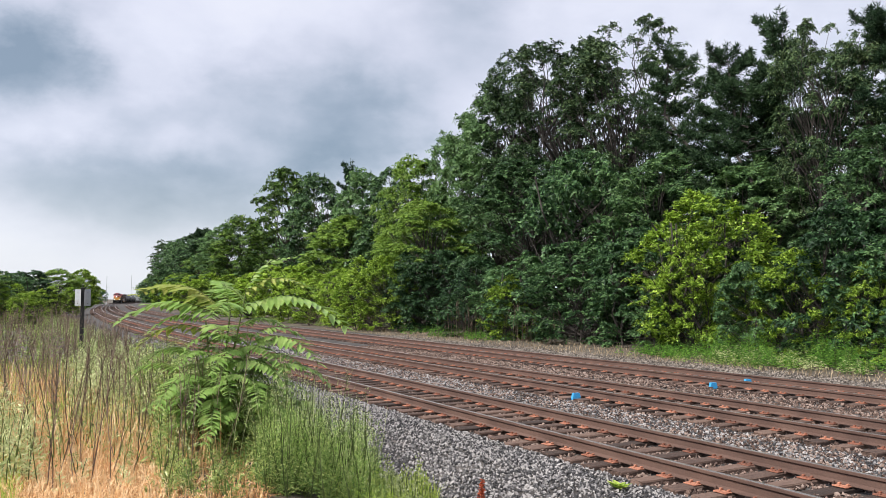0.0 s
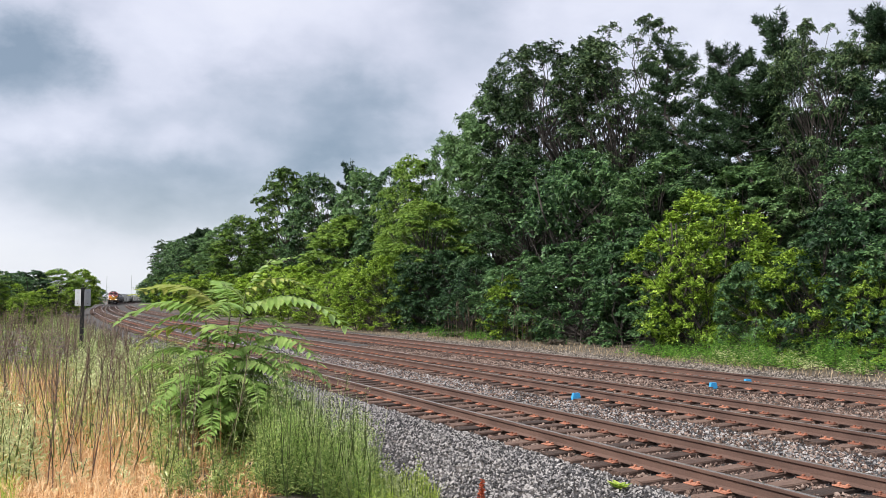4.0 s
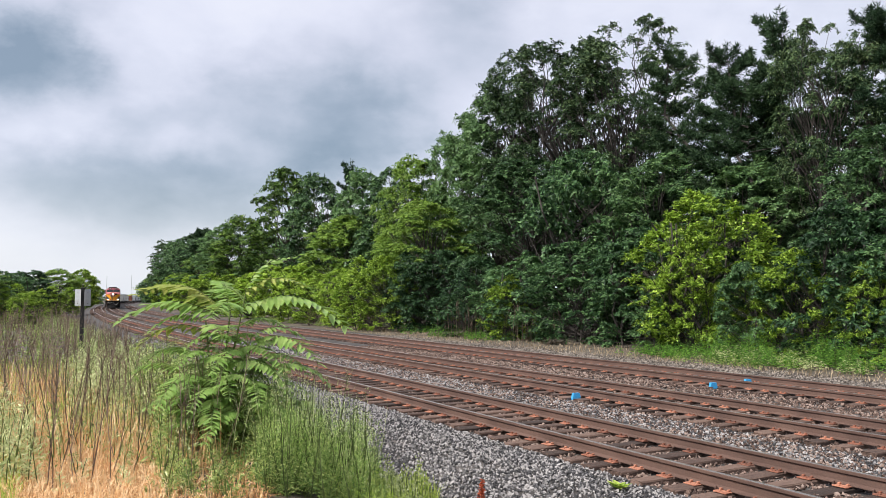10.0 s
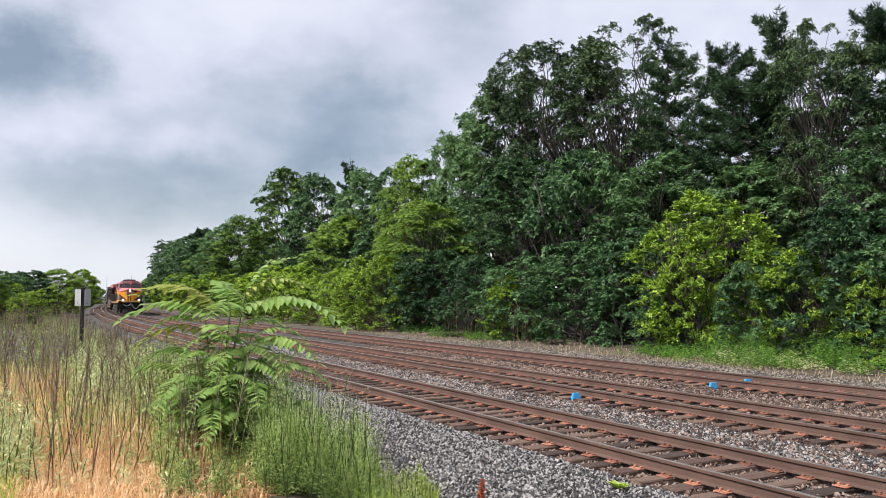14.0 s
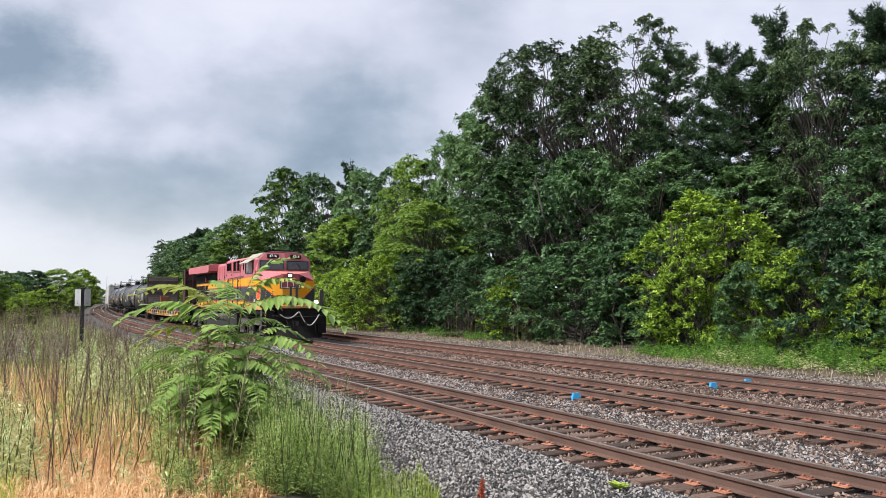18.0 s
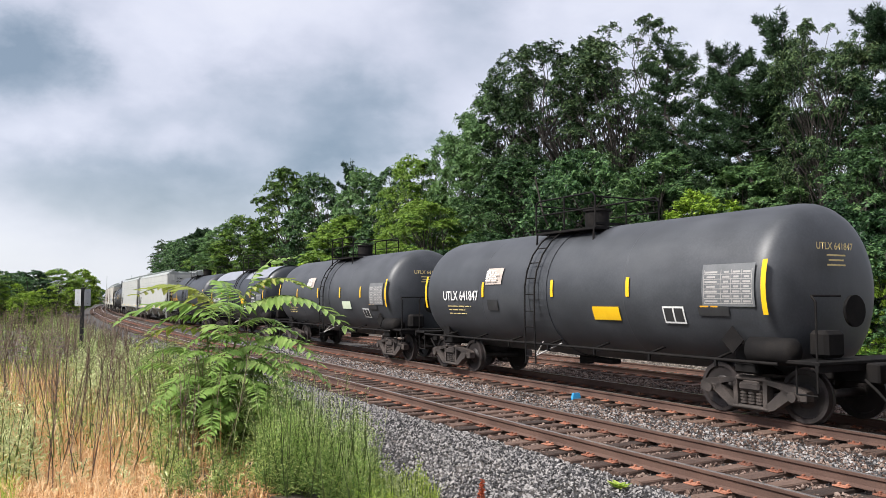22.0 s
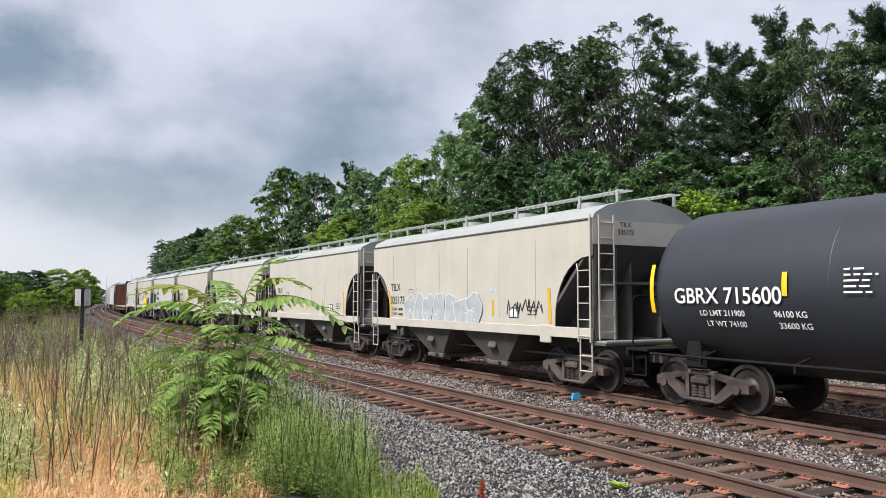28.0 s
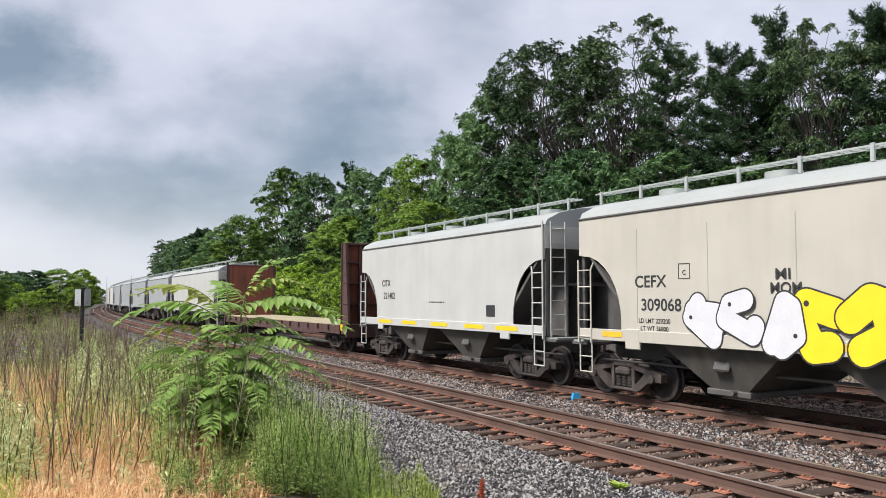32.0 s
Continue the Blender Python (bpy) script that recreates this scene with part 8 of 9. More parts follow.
def weeds(name, xyz, h, leaves, leaf, mat, label, seed, spread=0.22, rise=0.15, category="weeds"):
    """Leafy weeds: one object for the leaves and one for the stems."""
    rng = np.random.default_rng(seed)
    x, y, z = xyz
    n = len(x)
    P = np.stack([x, y, z - 0.03], -1)
    H = rng.uniform(h[0], h[1], n)
    T = P + np.stack([rng.normal(0, 0.12, n) * H, rng.normal(0, 0.12, n) * H, H], -1)
    sv, sf = stem_arrays(P, T, 0.007, 0.003, rng.normal(0, 0.03, (n, 3)), rng)
    tagged(new(name + "_stems", np_mesh(name + "_stems", sv, sf, M_STEM)), "thin green stems of the weeds", category, kind="stuff")
    u = rng.uniform(0.12, 1.02, (n, leaves))
    a = rng.uniform(0, 2 * np.pi, (n, leaves))
    wid = spread * (1.1 - 0.75 * u) * rng.uniform(0.2, 1.0, (n, leaves))
    Q = P[:, None] + (T - P)[:, None] * u[..., None] + np.stack([np.cos(a) * wid, np.sin(a) * wid, 0.25 * wid], -1) * H[:, None, None]
    Q = Q.reshape(-1, 3)
    m = len(Q)
    d, sd, nr = rot_stack(rng, m, 0.05)
    out = np.stack([np.cos(a), np.sin(a), 0 * a], -1).reshape(-1, 3)
    d = d * 0.4 + out * 0.7 + np.array([0, 0, rise])
    d /= np.linalg.norm(d, axis=1)[:, None]
    scale = (1.15 - 0.6 * u.ravel()) * rng.uniform(0.7, 1.3, m)
    v, f = leaves_np(Q, d, sd, nr, leaf[0] * scale, leaf[1] * scale)
    return tagged(new(name, np_mesh(name, v, f, mat)), label, category, kind="stuff")


def stalks(name, xyz, h, r, twigs, label, seed, mat=None):
    """Dead upright stalks with fine side twigs towards the top."""
    rng = np.random.default_rng(seed)
    x, y, z = xyz
    n = len(x)
    P = np.stack([x, y, z - 0.03], -1)
    H = rng.uniform(h[0], h[1], n)
    T = P + np.stack([rng.normal(0, 0.10, n) * H, rng.normal(0, 0.10, n) * H, H], -1)
    bend = rng.normal(0, 0.035, (n, 3)) * H[:, None]
    V, F = stem_arrays(P, T, r, r * 0.45, bend, rng, 4)
    u = rng.uniform(0.45, 1.0, (n, twigs))
    A = (P[:, None] + (T - P)[:, None] * u[..., None] + bend[:, None] * (u * (1 - u) * 4)[..., None]).reshape(-1, 3)
    m = len(A)
    a = rng.uniform(0, 2 * np.pi, m)
    ln = np.repeat(H, twigs) * rng.uniform(0.08, 0.22, m) * (1.25 - u.ravel() * 0.6)
    B = A + np.stack([np.cos(a) * 0.45, np.sin(a) * 0.45, np.ones(m)], -1) * ln[:, None]
    V2, F2 = stem_arrays(A, B, r * 0.40, r * 0.22, rng.normal(0, 0.01, (m, 3)), rng, 2)
    return tagged(new(name, np_mesh(name, np.concatenate([V, V2]), np.concatenate([F, F2 + len(V)]), mat or M_STALK)), label, "dead stalks", kind="stuff")


def build_bank():
    # dry orange grass and the fresh patch in front
    blades("dry_grass", field(15000, 6.0, 10.5, -0.57, -0.355, 1, 8.8), (0.05, 0.26), 0.0045, M_DRY, "dry orange grass covering the bank", 2, 1.8)
    blades("dry_grass", field(2200, 6.0, 9.0, -0.36, -0.22, 33, 7.9), (0.06, 0.24), 0.005, M_DRY, "dry orange grass covering the bank", 34, 1.8)
    blades("dry_grass", field(6000, 9.0, 13.0, -0.60, -0.28, 3, 9.0), (0.12, 0.30), 0.007, M_DRY, "dry orange grass covering the bank", 4, 1.2)
    blades("green_grass", field(1500, 5.6, 8.2, -0.62, -0.535, 5, 8.0), (0.08, 0.28), 0.006, M_GRASS, "fresh yellow-green grass tufts on the bank", 6, 0.9)
    blades("green_grass", field(5200, 6.0, 11.0, -0.15, -0.005, 7, 7.5, 9.9), (0.12, 0.42), 0.005, M_GRASS, "fresh yellow-green grass at the ballast edge", 8, 0.9)
    blades("green_grass", field(4200, 9.0, 24.0, -0.62, -0.22, 9, 8.4), (0.2, 0.55), 0.006, M_GRASS, "green grass among the weeds on the bank", 10, 0.7)
    blades("straw_grass", field(4500, 7.6, 16.0, -0.60, -0.28, 51, 8.8), (0.25, 0.75), 0.004, M_DRY, "tall thin straw-coloured grass on the bank", 52, 0.7)
    # leafy weeds
    weeds("mugwort", field(230, 6.6, 10.4, -0.235, -0.085, 11, 7.8), (0.22, 0.66), 190, (0.042, 0.012), M_WEED, "dense grey-green leafy weeds at the ballast edge", 12, 0.22, 0.4)
    weeds("mugwort", field(210, 6.8, 10.4, -0.23, -0.088, 55, 7.8), (0.40, 0.95), 220, (0.037, 0.010), M_WEED_MID, "dense fresh-green leafy weeds at the ballast edge", 56, 0.14, 0.6)
    weeds("mugwort", field(120, 7.0, 10.4, -0.225, -0.09, 43, 7.8), (0.60, 1.20), 190, (0.032, 0.009), M_WEED_PALE, "pale flowering weed tops at the ballast edge", 44, 0.10, 1.0)
    weeds("mugwort", field(95, 6.6, 9.8, -0.12, -0.025, 13, 7.5, 9.6), (0.20, 0.60), 90, (0.05, 0.012), M_WEED_PALE, "low pale-green weeds at the ballast edge", 14, 0.18, 0.7)
    weeds("goldenrod", field(190, 7.0, 11.2, -0.115, -0.022, 57, 7.5, 9.8), (0.22, 0.62), 60, (0.06, 0.015), M_GRASS, "yellow-green weeds at the ballast edge", 58, 0.16, 0.6)
    weeds("goldenrod", field(560, 9.4, 20.0, -0.47, -0.22, 15, 8.2), (0.45, 0.95), 80, (0.10, 0.022), M_WEED_PALE, "pale green tall weeds behind the dry grass", 16, 0.12, 0.5)
    weeds("goldenrod", field(300, 8.6, 18.0, -0.38, -0.22, 17, 8.0), (0.5, 1.15), 85, (0.10, 0.024), M_WEED, "grey-green tall weeds behind the sapling", 18, 0.14, 0.4)
    weeds("goldenrod", field(60, 6.8, 9.5, -0.60, -0.52, 19, 8.0), (0.4, 0.8), 60, (0.09, 0.022), M_WEED_PALE, "yellow-green weeds on the bank", 20, 0.15, 0.5)
    weeds("goldenrod", field(70, 8.6, 9.8, -0.34, -0.19, 41, 8.2), (0.35, 0.9), 80, (0.09, 0.03), M_WEED, "low grey-green weeds round the sapling", 42, 0.25, 0.2)
    weeds("goldenrod", field(90, 6.5, 8.4, -0.37, -0.20, 45, 8.0), (0.12, 0.38), 60, (0.06, 0.02), M_WEED, "low pale weeds before the sapling", 46, 0.25, 0.5)
    weeds("goldenrod", field(55, 6.6, 9.5, -0.56, -0.28, 47, 8.6), (0.2, 0.6), 46, (0.07, 0.018), M_WEED_PALE, "pale green weeds coming up through the dry grass", 48, 0.16, 0.5)
    weeds("goldenrod", field(26, 7.5, 9.5, -0.50, -0.30, 49, 8.6), (0.4, 0.8), 60, (0.08, 0.02), M_WEED, "grey-green weeds coming up through the dry grass", 50, 0.14, 0.5)
    # dead stalks: a few thick ones in front, many thin ones behind
    stalks("dead_stalk", field(56, 6.8, 9.2, -0.57, -0.27, 21, 8.6), (0.7, 1.5), 0.0052, 10, "tall dead brown weed stalks on the bank", 22)
    stalks("dead_stalk", field(105, 8.4, 13.0, -0.58, -0.26, 23, 8.6), (0.6, 1.4), 0.0045, 12, "tall dead brown weed stalks on the bank", 24)
    stalks("dead_stalk", field(150, 12.0, 28.0, -0.60, -0.45, 25, 8.8), (0.8, 1.7), 0.006, 12, "brown thicket of dead stalks on the bank", 26)
    stalks("dead_stalk", field(70, 12.0, 24.0, -0.44, -0.38, 29, 8.8), (0.9, 1.4), 0.006, 10, "brown thicket of dead stalks on the bank", 36)
    stalks("dead_stalk", field(60, 7.5, 12.0, -0.30, -0.10, 27, 7.8), (0.6, 1.2), 0.0035, 8, "thin pale dead stalks among the weeds", 28, M_WEED_PALE)
    # further along the bank towards the left-hand trees
    rng = np.random.default_rng(30)
    n = 900
    s, l = rng.uniform(-95, 4, n), 8.6 + rng.random(n) ** 1.3 * 16
    x, y = line_np(s, l)
    weeds("bank_weeds", (x, y, ground_z(s, l)), (0.5, 1.2), 42, (0.22, 0.06), M_WEED, "weeds along the bank beside the track", 31, 0.2)
    n = 420
    s, l = rng.uniform(-75, -8, n), rng.uniform(7.3, 10.0, n)
    x, y = line_np(s, l)
    z = np.where(l > 8.3, ground_z(s, l), bed_z(s, l))
    weeds("bank_weeds", (x, y, z), (0.3, 0.9), 40, (0.16, 0.035), M_WEED_PALE, "pale weeds growing over the ballast edge", 37, 0.16, 0.5)
    stalks("dead_stalk", (x + 0.3, y + 0.4, z), (0.5, 1.3), 0.009, 10, "brown dead stalks at the ballast edge", 38)
    n = 600
    s, l = rng.uniform(-80, -14, n), 9.6 + rng.random(n) * 14
    x, y = line_np(s, l)
    stalks("dead_stalk", (x, y, ground_z(s, l)), (1.1, 1.9), 0.014, 8, "brown thicket of dead stalks on the bank", 32)


def build_far_verge():
    rng = np.random.default_rng(50)
    # the weeds stand in clumps of uneven height
    for k, (n, s0, s1, l0, l1, h, leaf, cnt, mat) in enumerate((
            (420, 3, 27, 10.9, 13.0, (0.6, 1.3), (0.14, 0.04), 70, M_WEED_LUSH), (360, 2, 27, 9.9, 11.4, (0.3, 0.75), (0.12, 0.045), 56, M_WEED_LUSH),
            (110, 2, 26, 9.3, 10.3, (0.15, 0.45), (0.10, 0.035), 40, M_WEED), (110, 5, 15, 10.2, 11.0, (0.3, 0.7), (0.12, 0.03), 36, M_WEED_PALE),
            (130, -22, 4, 10.0, 12.0, (0.25, 0.7), (0.15, 0.05), 40, M_WEED_LUSH), (90, -60, -22, 9.9, 11.5, (0.3, 0.7), (0.2, 0.07), 30, M_WEED))):
        c = rng.uniform(s0, s1, 16 if n > 300 else 9)
        s = rng.choice(c, n) + rng.normal(0, 0.9, n)
        l = -rng.uniform(l0, l1, n)
        x, y = line_np(s, l)
        weeds("verge_weeds", (x, y, ground_z(s, l)), h, cnt, leaf, mat, "clumps of green weeds between the far track and the trees", 51 + k, 0.3)
    n = 6000
    s, l = rng.uniform(-34, 24, n), -(8.9 + rng.random(n) ** 1.2 * 3.6)
    x, y = line_np(s, l)
    blades("dry_litter", (x, y, np.where(l < -8.6, ground_z(s, l), bed_z(s, l)) + 0.02), (0.06, 0.26), 0.009, M_DRY_PALE, "dry straw litter beside the far track", 55, 1.8)
    # bare brown brush at the edge of the wood
    for k, (s0, l0, cnt) in enumerate(((-27, -10.4, 40), (-14, -10.8, 34), (-9, -11.4, 26), (-40, -10.4, 30))):
        s, l = rng.normal(s0, 1.3, cnt), rng.normal(l0, 0.4, cnt)
        x, y = line_np(s, l)
        stalks("bare_brush", (x, y, ground_z(s, l)), (1.0, 2.2), 0.014, 12, "bare brown brush at the edge of the wood", 60 + k)
    # one dead bush between the weeds
    s, l = rng.normal(14.2, 0.5, 70), rng.normal(-11.6, 0.35, 70)
    x, y = line_np(s, l)
    stalks("dead_bush", (x, y, ground_z(s, l)), (1.3, 2.1), 0.008, 16, "bare grey-brown dead bush among the green weeds", 71, M_BRUSH)


M_BRUSH = material("grey_brown_twigs", [(0.10, 0.075, 0.065), (0.18, 0.14, 0.125), (0.27, 0.22, 0.20)], 5, 40, 0.9, bump=0.2, island=0.4)
M_DRY_PALE = leaf_material("dry_straw", [(0.22, 0.16, 0.10), (0.36, 0.28, 0.18), (0.50, 0.40, 0.28)], 0.2, 0.8)
build_bank()
build_far_verge()


# ---- the sapling before the tracks ----
def frond_mesh(seed, length=0.85, pairs=11, mat=None):
    """A feather leaf: a curved rib with drooping leaflets in pairs."""
    rng = np.random.default_rng(seed)
    P, D, L = [], [], []
    rib = []
    for k in range(pairs + 1):
        u = k / pairs
        rib.append(np.array([length * u, 0, 0.18 * length * math.sin(u * 2.3) - 0.40 * length * u ** 2.2]))
    for k in range(1, pairs + 1):
        u = k / pairs
        for sg in (1, -1):
            P.append(rib[k] + rng.normal(0, 0.004, 3))
            D.append([0.42 + rng.normal(0, 0.1), sg * 1.0, -0.38 + rng.normal(0, 0.18)])
            L.append(0.165 * (0.55 + 0.9 * math.sin(math.pi * (0.15 + 0.75 * u))) * rng.uniform(0.85, 1.1) * length / 0.85)
    P.append(rib[-1])
    D.append([1, 0, -0.5])
    L.append(0.13)
    P, D, L = np.array(P), np.array(D, float), np.array(L)
    D /= np.linalg.norm(D, axis=1)[:, None]
    side = np.cross(D, np.array([0.15, 0, 1.0]))
    side /= np.linalg.norm(side, axis=1)[:, None]
    nrm = np.cross(side, D)
    W = L * 0.30
    # six-cornered pointed leaflets, grown onto the flat rib
    n, m = len(P), len(rib)
    a = P + D * (L * 0.28)[:, None]
    b = P + D * (L * 0.62)[:, None]
    tip = np.stack([a + side * W[:, None] * 0.5, b + side * W[:, None] * 0.42, P + D * L[:, None] - nrm * L[:, None] * 0.10, b - side * W[:, None] * 0.42, a - side * W[:, None] * 0.5, a - nrm * W[:, None] * 0.12, b - nrm * W[:, None] * 0.12], 1)
    f = np.array([(-1, 0, 5), (-1, 5, 4), (0, 1, 6), (0, 6, 5), (4, 5, 6), (4, 6, 3), (1, 2, 6), (6, 2, 3)])
    F = f[None] + (np.arange(n) * 7)[:, None, None] + 2 * m
    F[:, :2, 0] = np.array([2 * (1 + q // 2) + q % 2 for q in range(n - 1)] + [2 * m - 2])[:, None]
    wd = np.array([[0, 0.005, 0], [0, -0.005, 0]])
    V = np.concatenate([(np.array(rib)[:, None] + wd[None]).reshape(-1, 3), tip.reshape(-1, 3)])
    strip = np.array([t for k in range(m - 1) for t in ((2 * k, 2 * k + 1, 2 * k + 3), (2 * k, 2 * k + 3, 2 * k + 2))])
    F = np.concatenate([strip, F.reshape(-1, 3)])
    leaf = np_mesh("frond", V, F, mat or M_SUMAC)
    rb = Shape()
    for p, q in zip(rib, rib[1:]):
        rb.cyl(p - np.array([0, 0, 0.004]), q - np.array([0, 0, 0.004]), 0.005, 5, 0.004, caps=False)
    return leaf, rb.mesh("rib", M_STEM)


def build_sapling():
    fronds = [frond_mesh(70 + k, 0.76 + 0.12 * k, 13 + 2 * k) for k in range(3)]
    young = [frond_mesh(80 + k, 0.80 + 0.14 * k, 14 + 2 * k, M_SUMAC_YOUNG) for k in range(2)]
    rng = random.Random(33)
    sap = new("sumac_sapling")
    tagged(sap, "young sumac-like sapling with drooping feather leaves before the tracks", "sapling")
    bx, by = -2.46, 8.55
    bz = float(z_at(bx, by))
    sap.matrix_basis = pose(bx, by, bz)

    def frond(p, turn, lift, sc, kind):
        leaf, rib = kind
        f = part("frond", leaf, None, sap, at=Matrix.LocRotScale(p, Euler((0, radians(-lift), radians(turn))), (sc, sc, sc)))
        part("rib", rib, M_STEM, f)

    # stems rise from one root and fan out: end place, the number of fronds, and how high they are carried
    stems = [((0.30, 0.0, 1.60), 7, 26), ((0.10, 0.12, 1.42), 7, 20), ((-0.12, -0.05, 1.32), 6, 18), ((0.40, -0.10, 1.18), 6, 12), ((-0.20, -0.12, 1.00), 6, 8),
             ((0.45, 0.15, 0.95), 6, 6), ((0.18, -0.25, 0.90), 6, 4), ((-0.28, 0.05, 0.72), 6, 4), ((0.60, -0.08, 0.70), 6, 4), ((0.05, -0.32, 0.66), 6, 2), ((0.38, -0.28, 0.52), 6, 4), ((-0.12, -0.30, 0.45), 6, 4),
             ((0.55, -0.25, 0.85), 6, 6), ((-0.35, -0.20, 0.85), 6, 6), ((0.30, 0.30, 1.05), 6, 8), ((0.70, 0.05, 0.50), 5, 4), ((-0.42, -0.05, 0.50), 5, 4), ((0.15, -0.40, 0.80), 6, 4)]
    for (ex, ey, ez), cnt, raised in stems:
        st = Shape()
        top = Vector((ex, ey, ez * 1.1))
        base = Vector((ex * 0.12, ey * 0.12, -0.05))
        mid = base.lerp(top, 0.5) + Vector((ex * -0.12, 0, 0.05))
        st.cyl(base, mid, 0.018, 8, 0.013, caps=False).cyl(mid, top, 0.013, 8, 0.007, caps=False)
        part("stem", st, M_STEM, sap)
        for k in range(cnt):
            u = 1.0 - 0.55 * (k / cnt) ** 1.1
            p = base.lerp(mid, u * 2) if u < 0.5 else mid.lerp(top, u * 2 - 1)
            turn = k * 137.5 + rng.uniform(-25, 25) + (0 if ex > 0 else 180)
            frond(p, turn, raised * (1 - k / cnt) * rng.uniform(0.5, 1.2) - 4, rng.uniform(0.52, 0.78) if ez > 0.8 else rng.uniform(0.45, 0.65), fronds[rng.randrange(3)])
    # the long outer fronds
    for (ex, ez), turn, lift, sc, kind in (((0.30, 1.60), 5, 52, 0.80, fronds[0]), ((0.28, 1.57), -12, 24, 0.82, young[0]), ((0.26, 1.44), -8, 6, 1.12, fronds[2]), ((0.05, 1.40), 172, 26, 1.05, young[1]),
                                           ((0.02, 1.34), 190, 14, 1.12, fronds[1]), ((-0.08, 1.20), 184, 4, 0.95, young[0]), ((0.12, 1.42), 120, 44, 0.7, fronds[1]), ((0.36, 1.10), -20, 2, 0.95, fronds[1])):
        frond(Vector((ex, 0, ez * 1.1)), turn, lift, sc, kind)


build_sapling()


# ---- single small plants ----
def build_dock():
    """The rust-red seed spike at the edge of the ballast."""
    rng = np.random.default_rng(8)
    x, y = 0.41, 9.15
    z = float(z_at(x, y))
    t = new("dock_plant")
    tagged(t, "rust-red dock seed spike at the ballast edge", "plant")
    t.matrix_basis = pose(x, y, z)
    part("stem", Shape().cyl((0, 0, -0.05), (0.05, 0, 0.62), 0.006, 6, 0.003), M_DOCK, t)
    n = 420
    u = rng.uniform(0.12, 1.0, n)
    a = rng.uniform(0, 2 * np.pi, n)
    r = (0.07 * (1.05 - u)) * rng.random(n) ** 0.5 + 0.008
    P = np.stack([0.05 * u + r * np.cos(a), r * np.sin(a), 0.62 * u], -1)
    d, sd, nr = rot_stack(rng, n, -0.6)
    v, f = leaves_np(P, d, sd, nr, np.full(n, 0.035), np.full(n, 0.022))
    part("seed_head", np_mesh("seed_head", v, f, M_DOCK), M_DOCK, t)


def rosette(name, label, x, y, leaves, size, mat, seed):
    rng = np.random.default_rng(seed)
    t = new(name)
    tagged(t, label, "plant")
    t.matrix_basis = pose(x, y, float(z_at(x, y)) + 0.02)
    a = np.sort(rng.uniform(0, 2 * np.pi, leaves))
    d = np.stack([np.cos(a), np.sin(a), rng.uniform(0.25, 0.9, leaves)], -1)
    d /= np.linalg.norm(d, axis=1)[:, None]
    sd = np.cross(d, np.array([0, 0, 1.0]))
    sd /= np.linalg.norm(sd, axis=1)[:, None]
    v, f = leaves_np(np.zeros((leaves, 3)), d, sd, np.cross(sd, d), size * rng.uniform(0.7, 1.3, leaves), 0.45 * size * rng.uniform(0.7, 1.3, leaves))
    part("leaf_rosette", np_mesh("leaf_rosette", v, f, mat), mat, t)


build_dock()
rosette("weed_plant", "small bright green weed growing in the ballast", 2.17, 9.72, 26, 0.15, M_GRASS, 3)
rosette("weed_plant", "small bright green weed growing in the ballast", 1.25, 9.30, 14, 0.10, M_GRASS, 4)
rosette("weed_plant", "yellow-green broad-leaved weed among the grass", -0.46, 7.9, 22, 0.20, M_GRASS, 5)


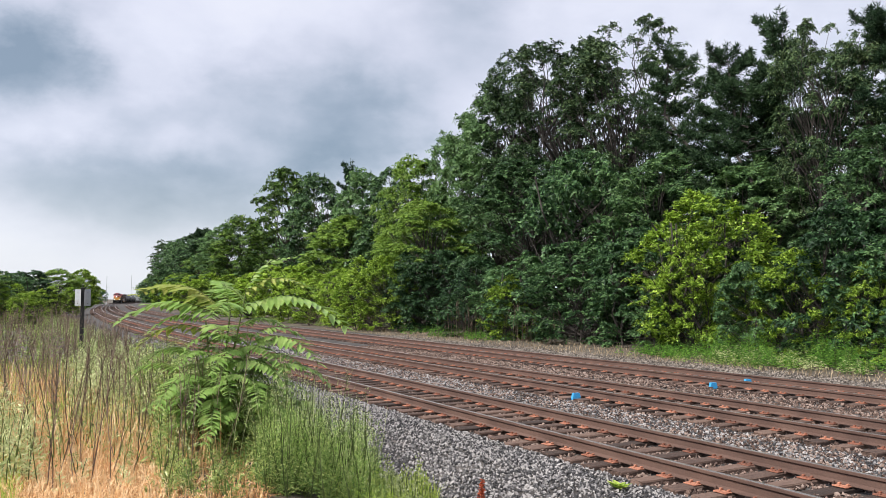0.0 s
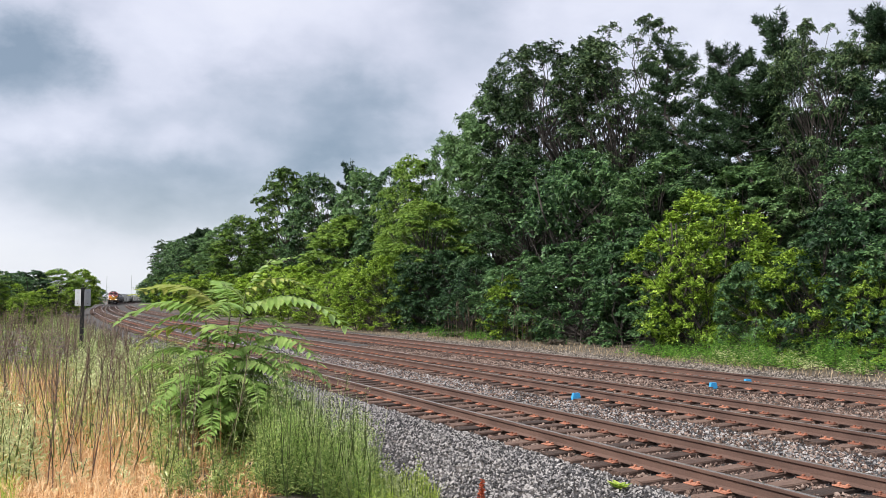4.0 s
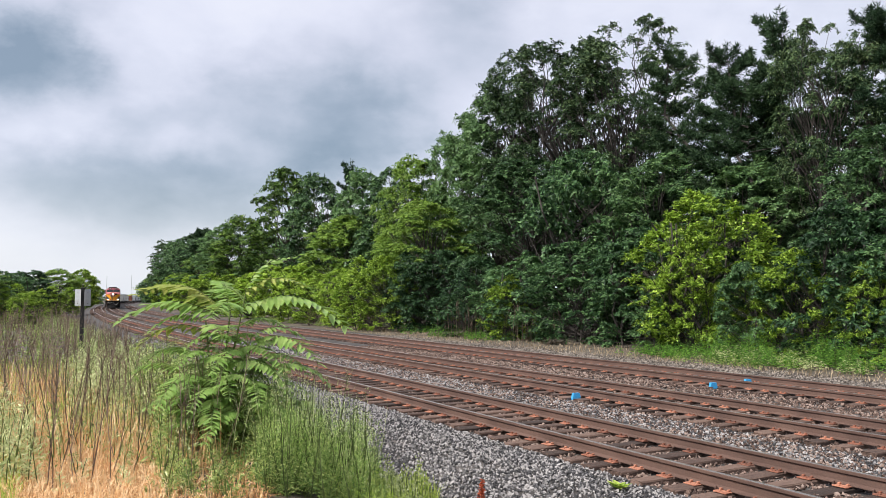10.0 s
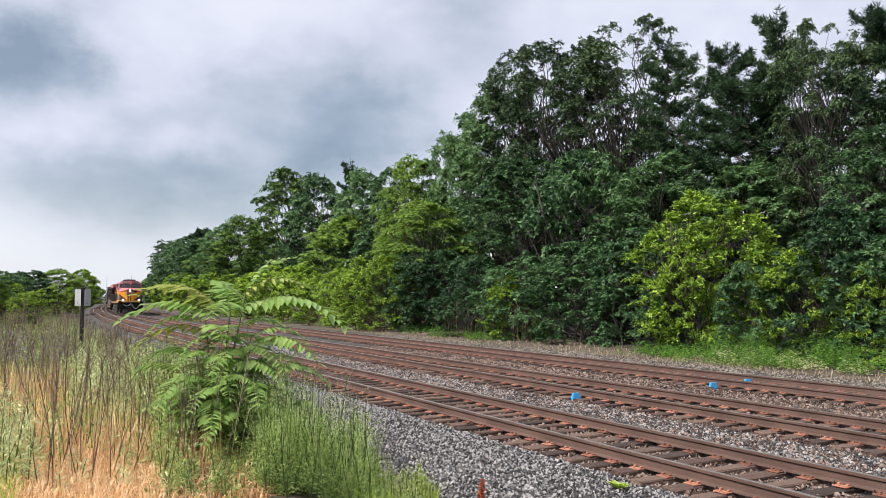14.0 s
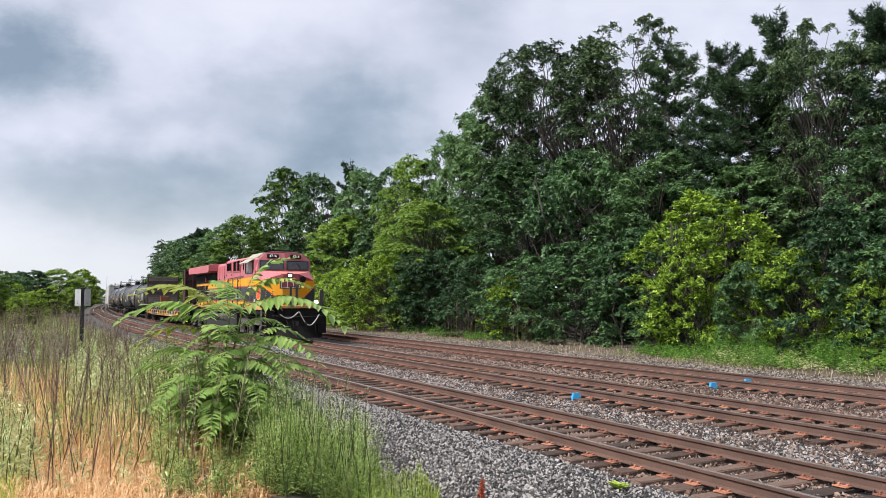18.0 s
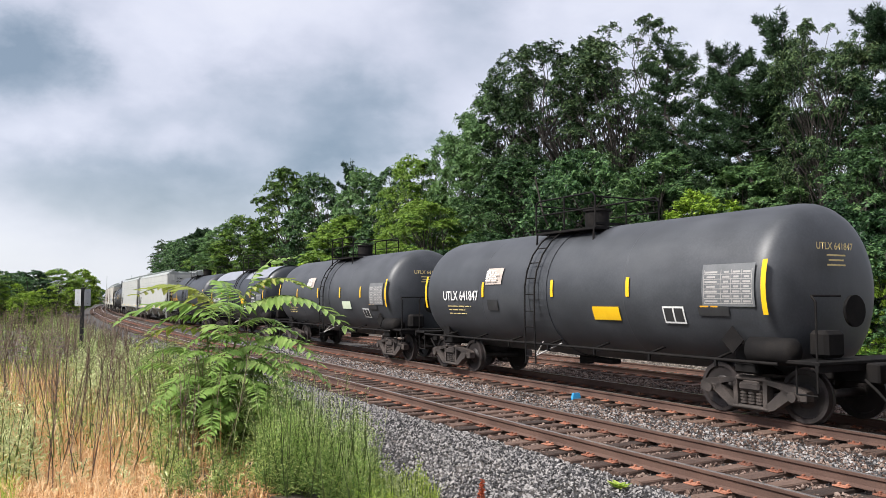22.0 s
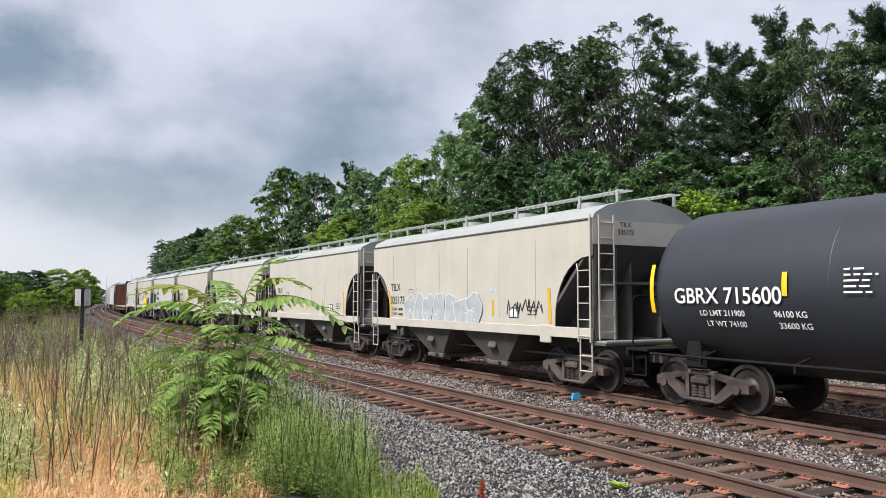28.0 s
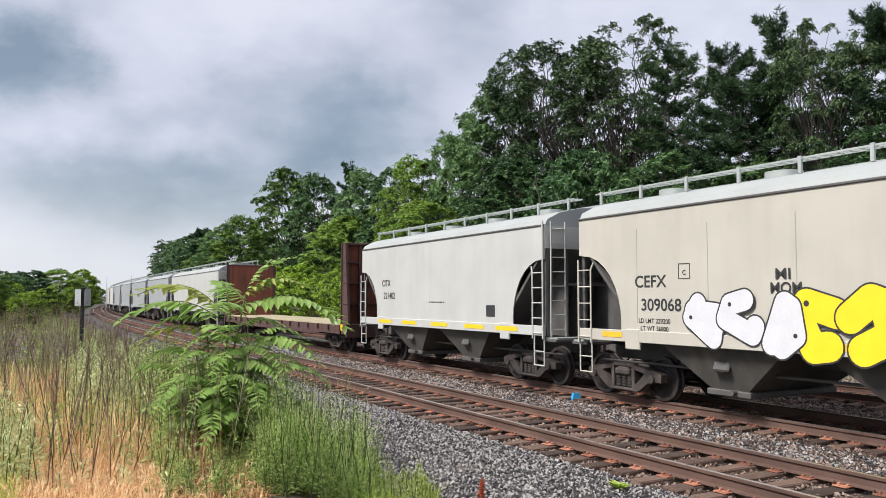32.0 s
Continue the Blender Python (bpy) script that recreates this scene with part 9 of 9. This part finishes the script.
# ---- the wayside sign and the blue markers ----
M_POST = material("black_wooden_post", [(0.010, 0.009, 0.009), (0.022, 0.020, 0.019)], 4, 40, 0.8, bump=0.3)
M_SIGN = material("weathered_aluminium_sign", [(0.34, 0.35, 0.36), (0.50, 0.51, 0.52)], 4, 40, 0.45, metal=0.3, bump=0.05, dirt=((0.2, 0.19, 0.18), 0.3, 2, (1, 1, 1)))
M_BLUE = material("blue_plastic", [(0.03, 0.26, 0.55), (0.05, 0.34, 0.65)], 5, 50, 0.45, bump=0.05)


def build_sign():
    p = along(-10.3, 10.05)
    t = new("milepost_sign")
    tagged(t, "black post with two pale grey sign plates seen from behind", "sign")
    t.matrix_basis = Matrix.LocRotScale((p.x, p.y, float(ground_z(-10.3, 10.05))), Euler((0, 0, radians(22))), None)
    part("post", Shape().box((0, 0, 1.35), (0.16, 0.16, 2.9), 0.015), M_POST, t)
    for sg in (1, -1):
        pl = part("sign_plate", Shape().prism([(-0.15, -0.34), (0.15, -0.34), (0.15, 0.34), (0.10, 0.36), (-0.10, 0.36), (-0.15, 0.34)], "y", -0.004, 0.004), M_SIGN, t, "pale aluminium sign plate", Matrix.Translation((sg * 0.185, -0.04, 2.36)) @ Matrix.Rotation(radians(sg * 38), 4, "Z"))
        for z in (-0.24, 0.24):
            part("bolt", Shape().cyl((0, -0.015, z), (0, 0.015, z), 0.015, 8), M_TRUCK, pl)


def build_markers():
    for s, l in ((11.41, 1.02), (11.3, -3.60), (11.08, -5.18)):
        p = along(s, l)
        ob = part("track_marker", Shape().prism([(-0.11, -0.02), (0.11, -0.02), (0.075, 0.13), (-0.075, 0.13)], "y", -0.05, 0.05), M_BLUE)
        tagged(ob, "small blue plastic marker standing beside a rail", "marker", "blue markers between the rails")
        ob.matrix_basis = Matrix.LocRotScale((p.x, p.y, -0.22), Euler((0, 0, radians(15))), None)


build_sign()
build_markers()


# ---- far along the line: signal masts ----
def build_masts():
    for x, y, h in ((-139.0, 322.0, 12.0), (-192.0, 480.0, 17.0)):
        t = new("signal_mast")
        tagged(t, "thin grey mast far along the line", "mast")
        t.matrix_basis = pose(x, y, -0.5)
        part("pole", Shape().cyl((0, 0, 0), (0, 0, h), 0.14, 8, 0.09), M_GALV, t)
        part("bracket", Shape().box((0.5, 0, h * 0.62), (1.2, 0.12, 0.12)), M_GALV, t)
        part("base", Shape().box((0, 0, 0.4), (0.8, 0.8, 0.8), 0.05), M_GALV, t)


build_masts()


motions()
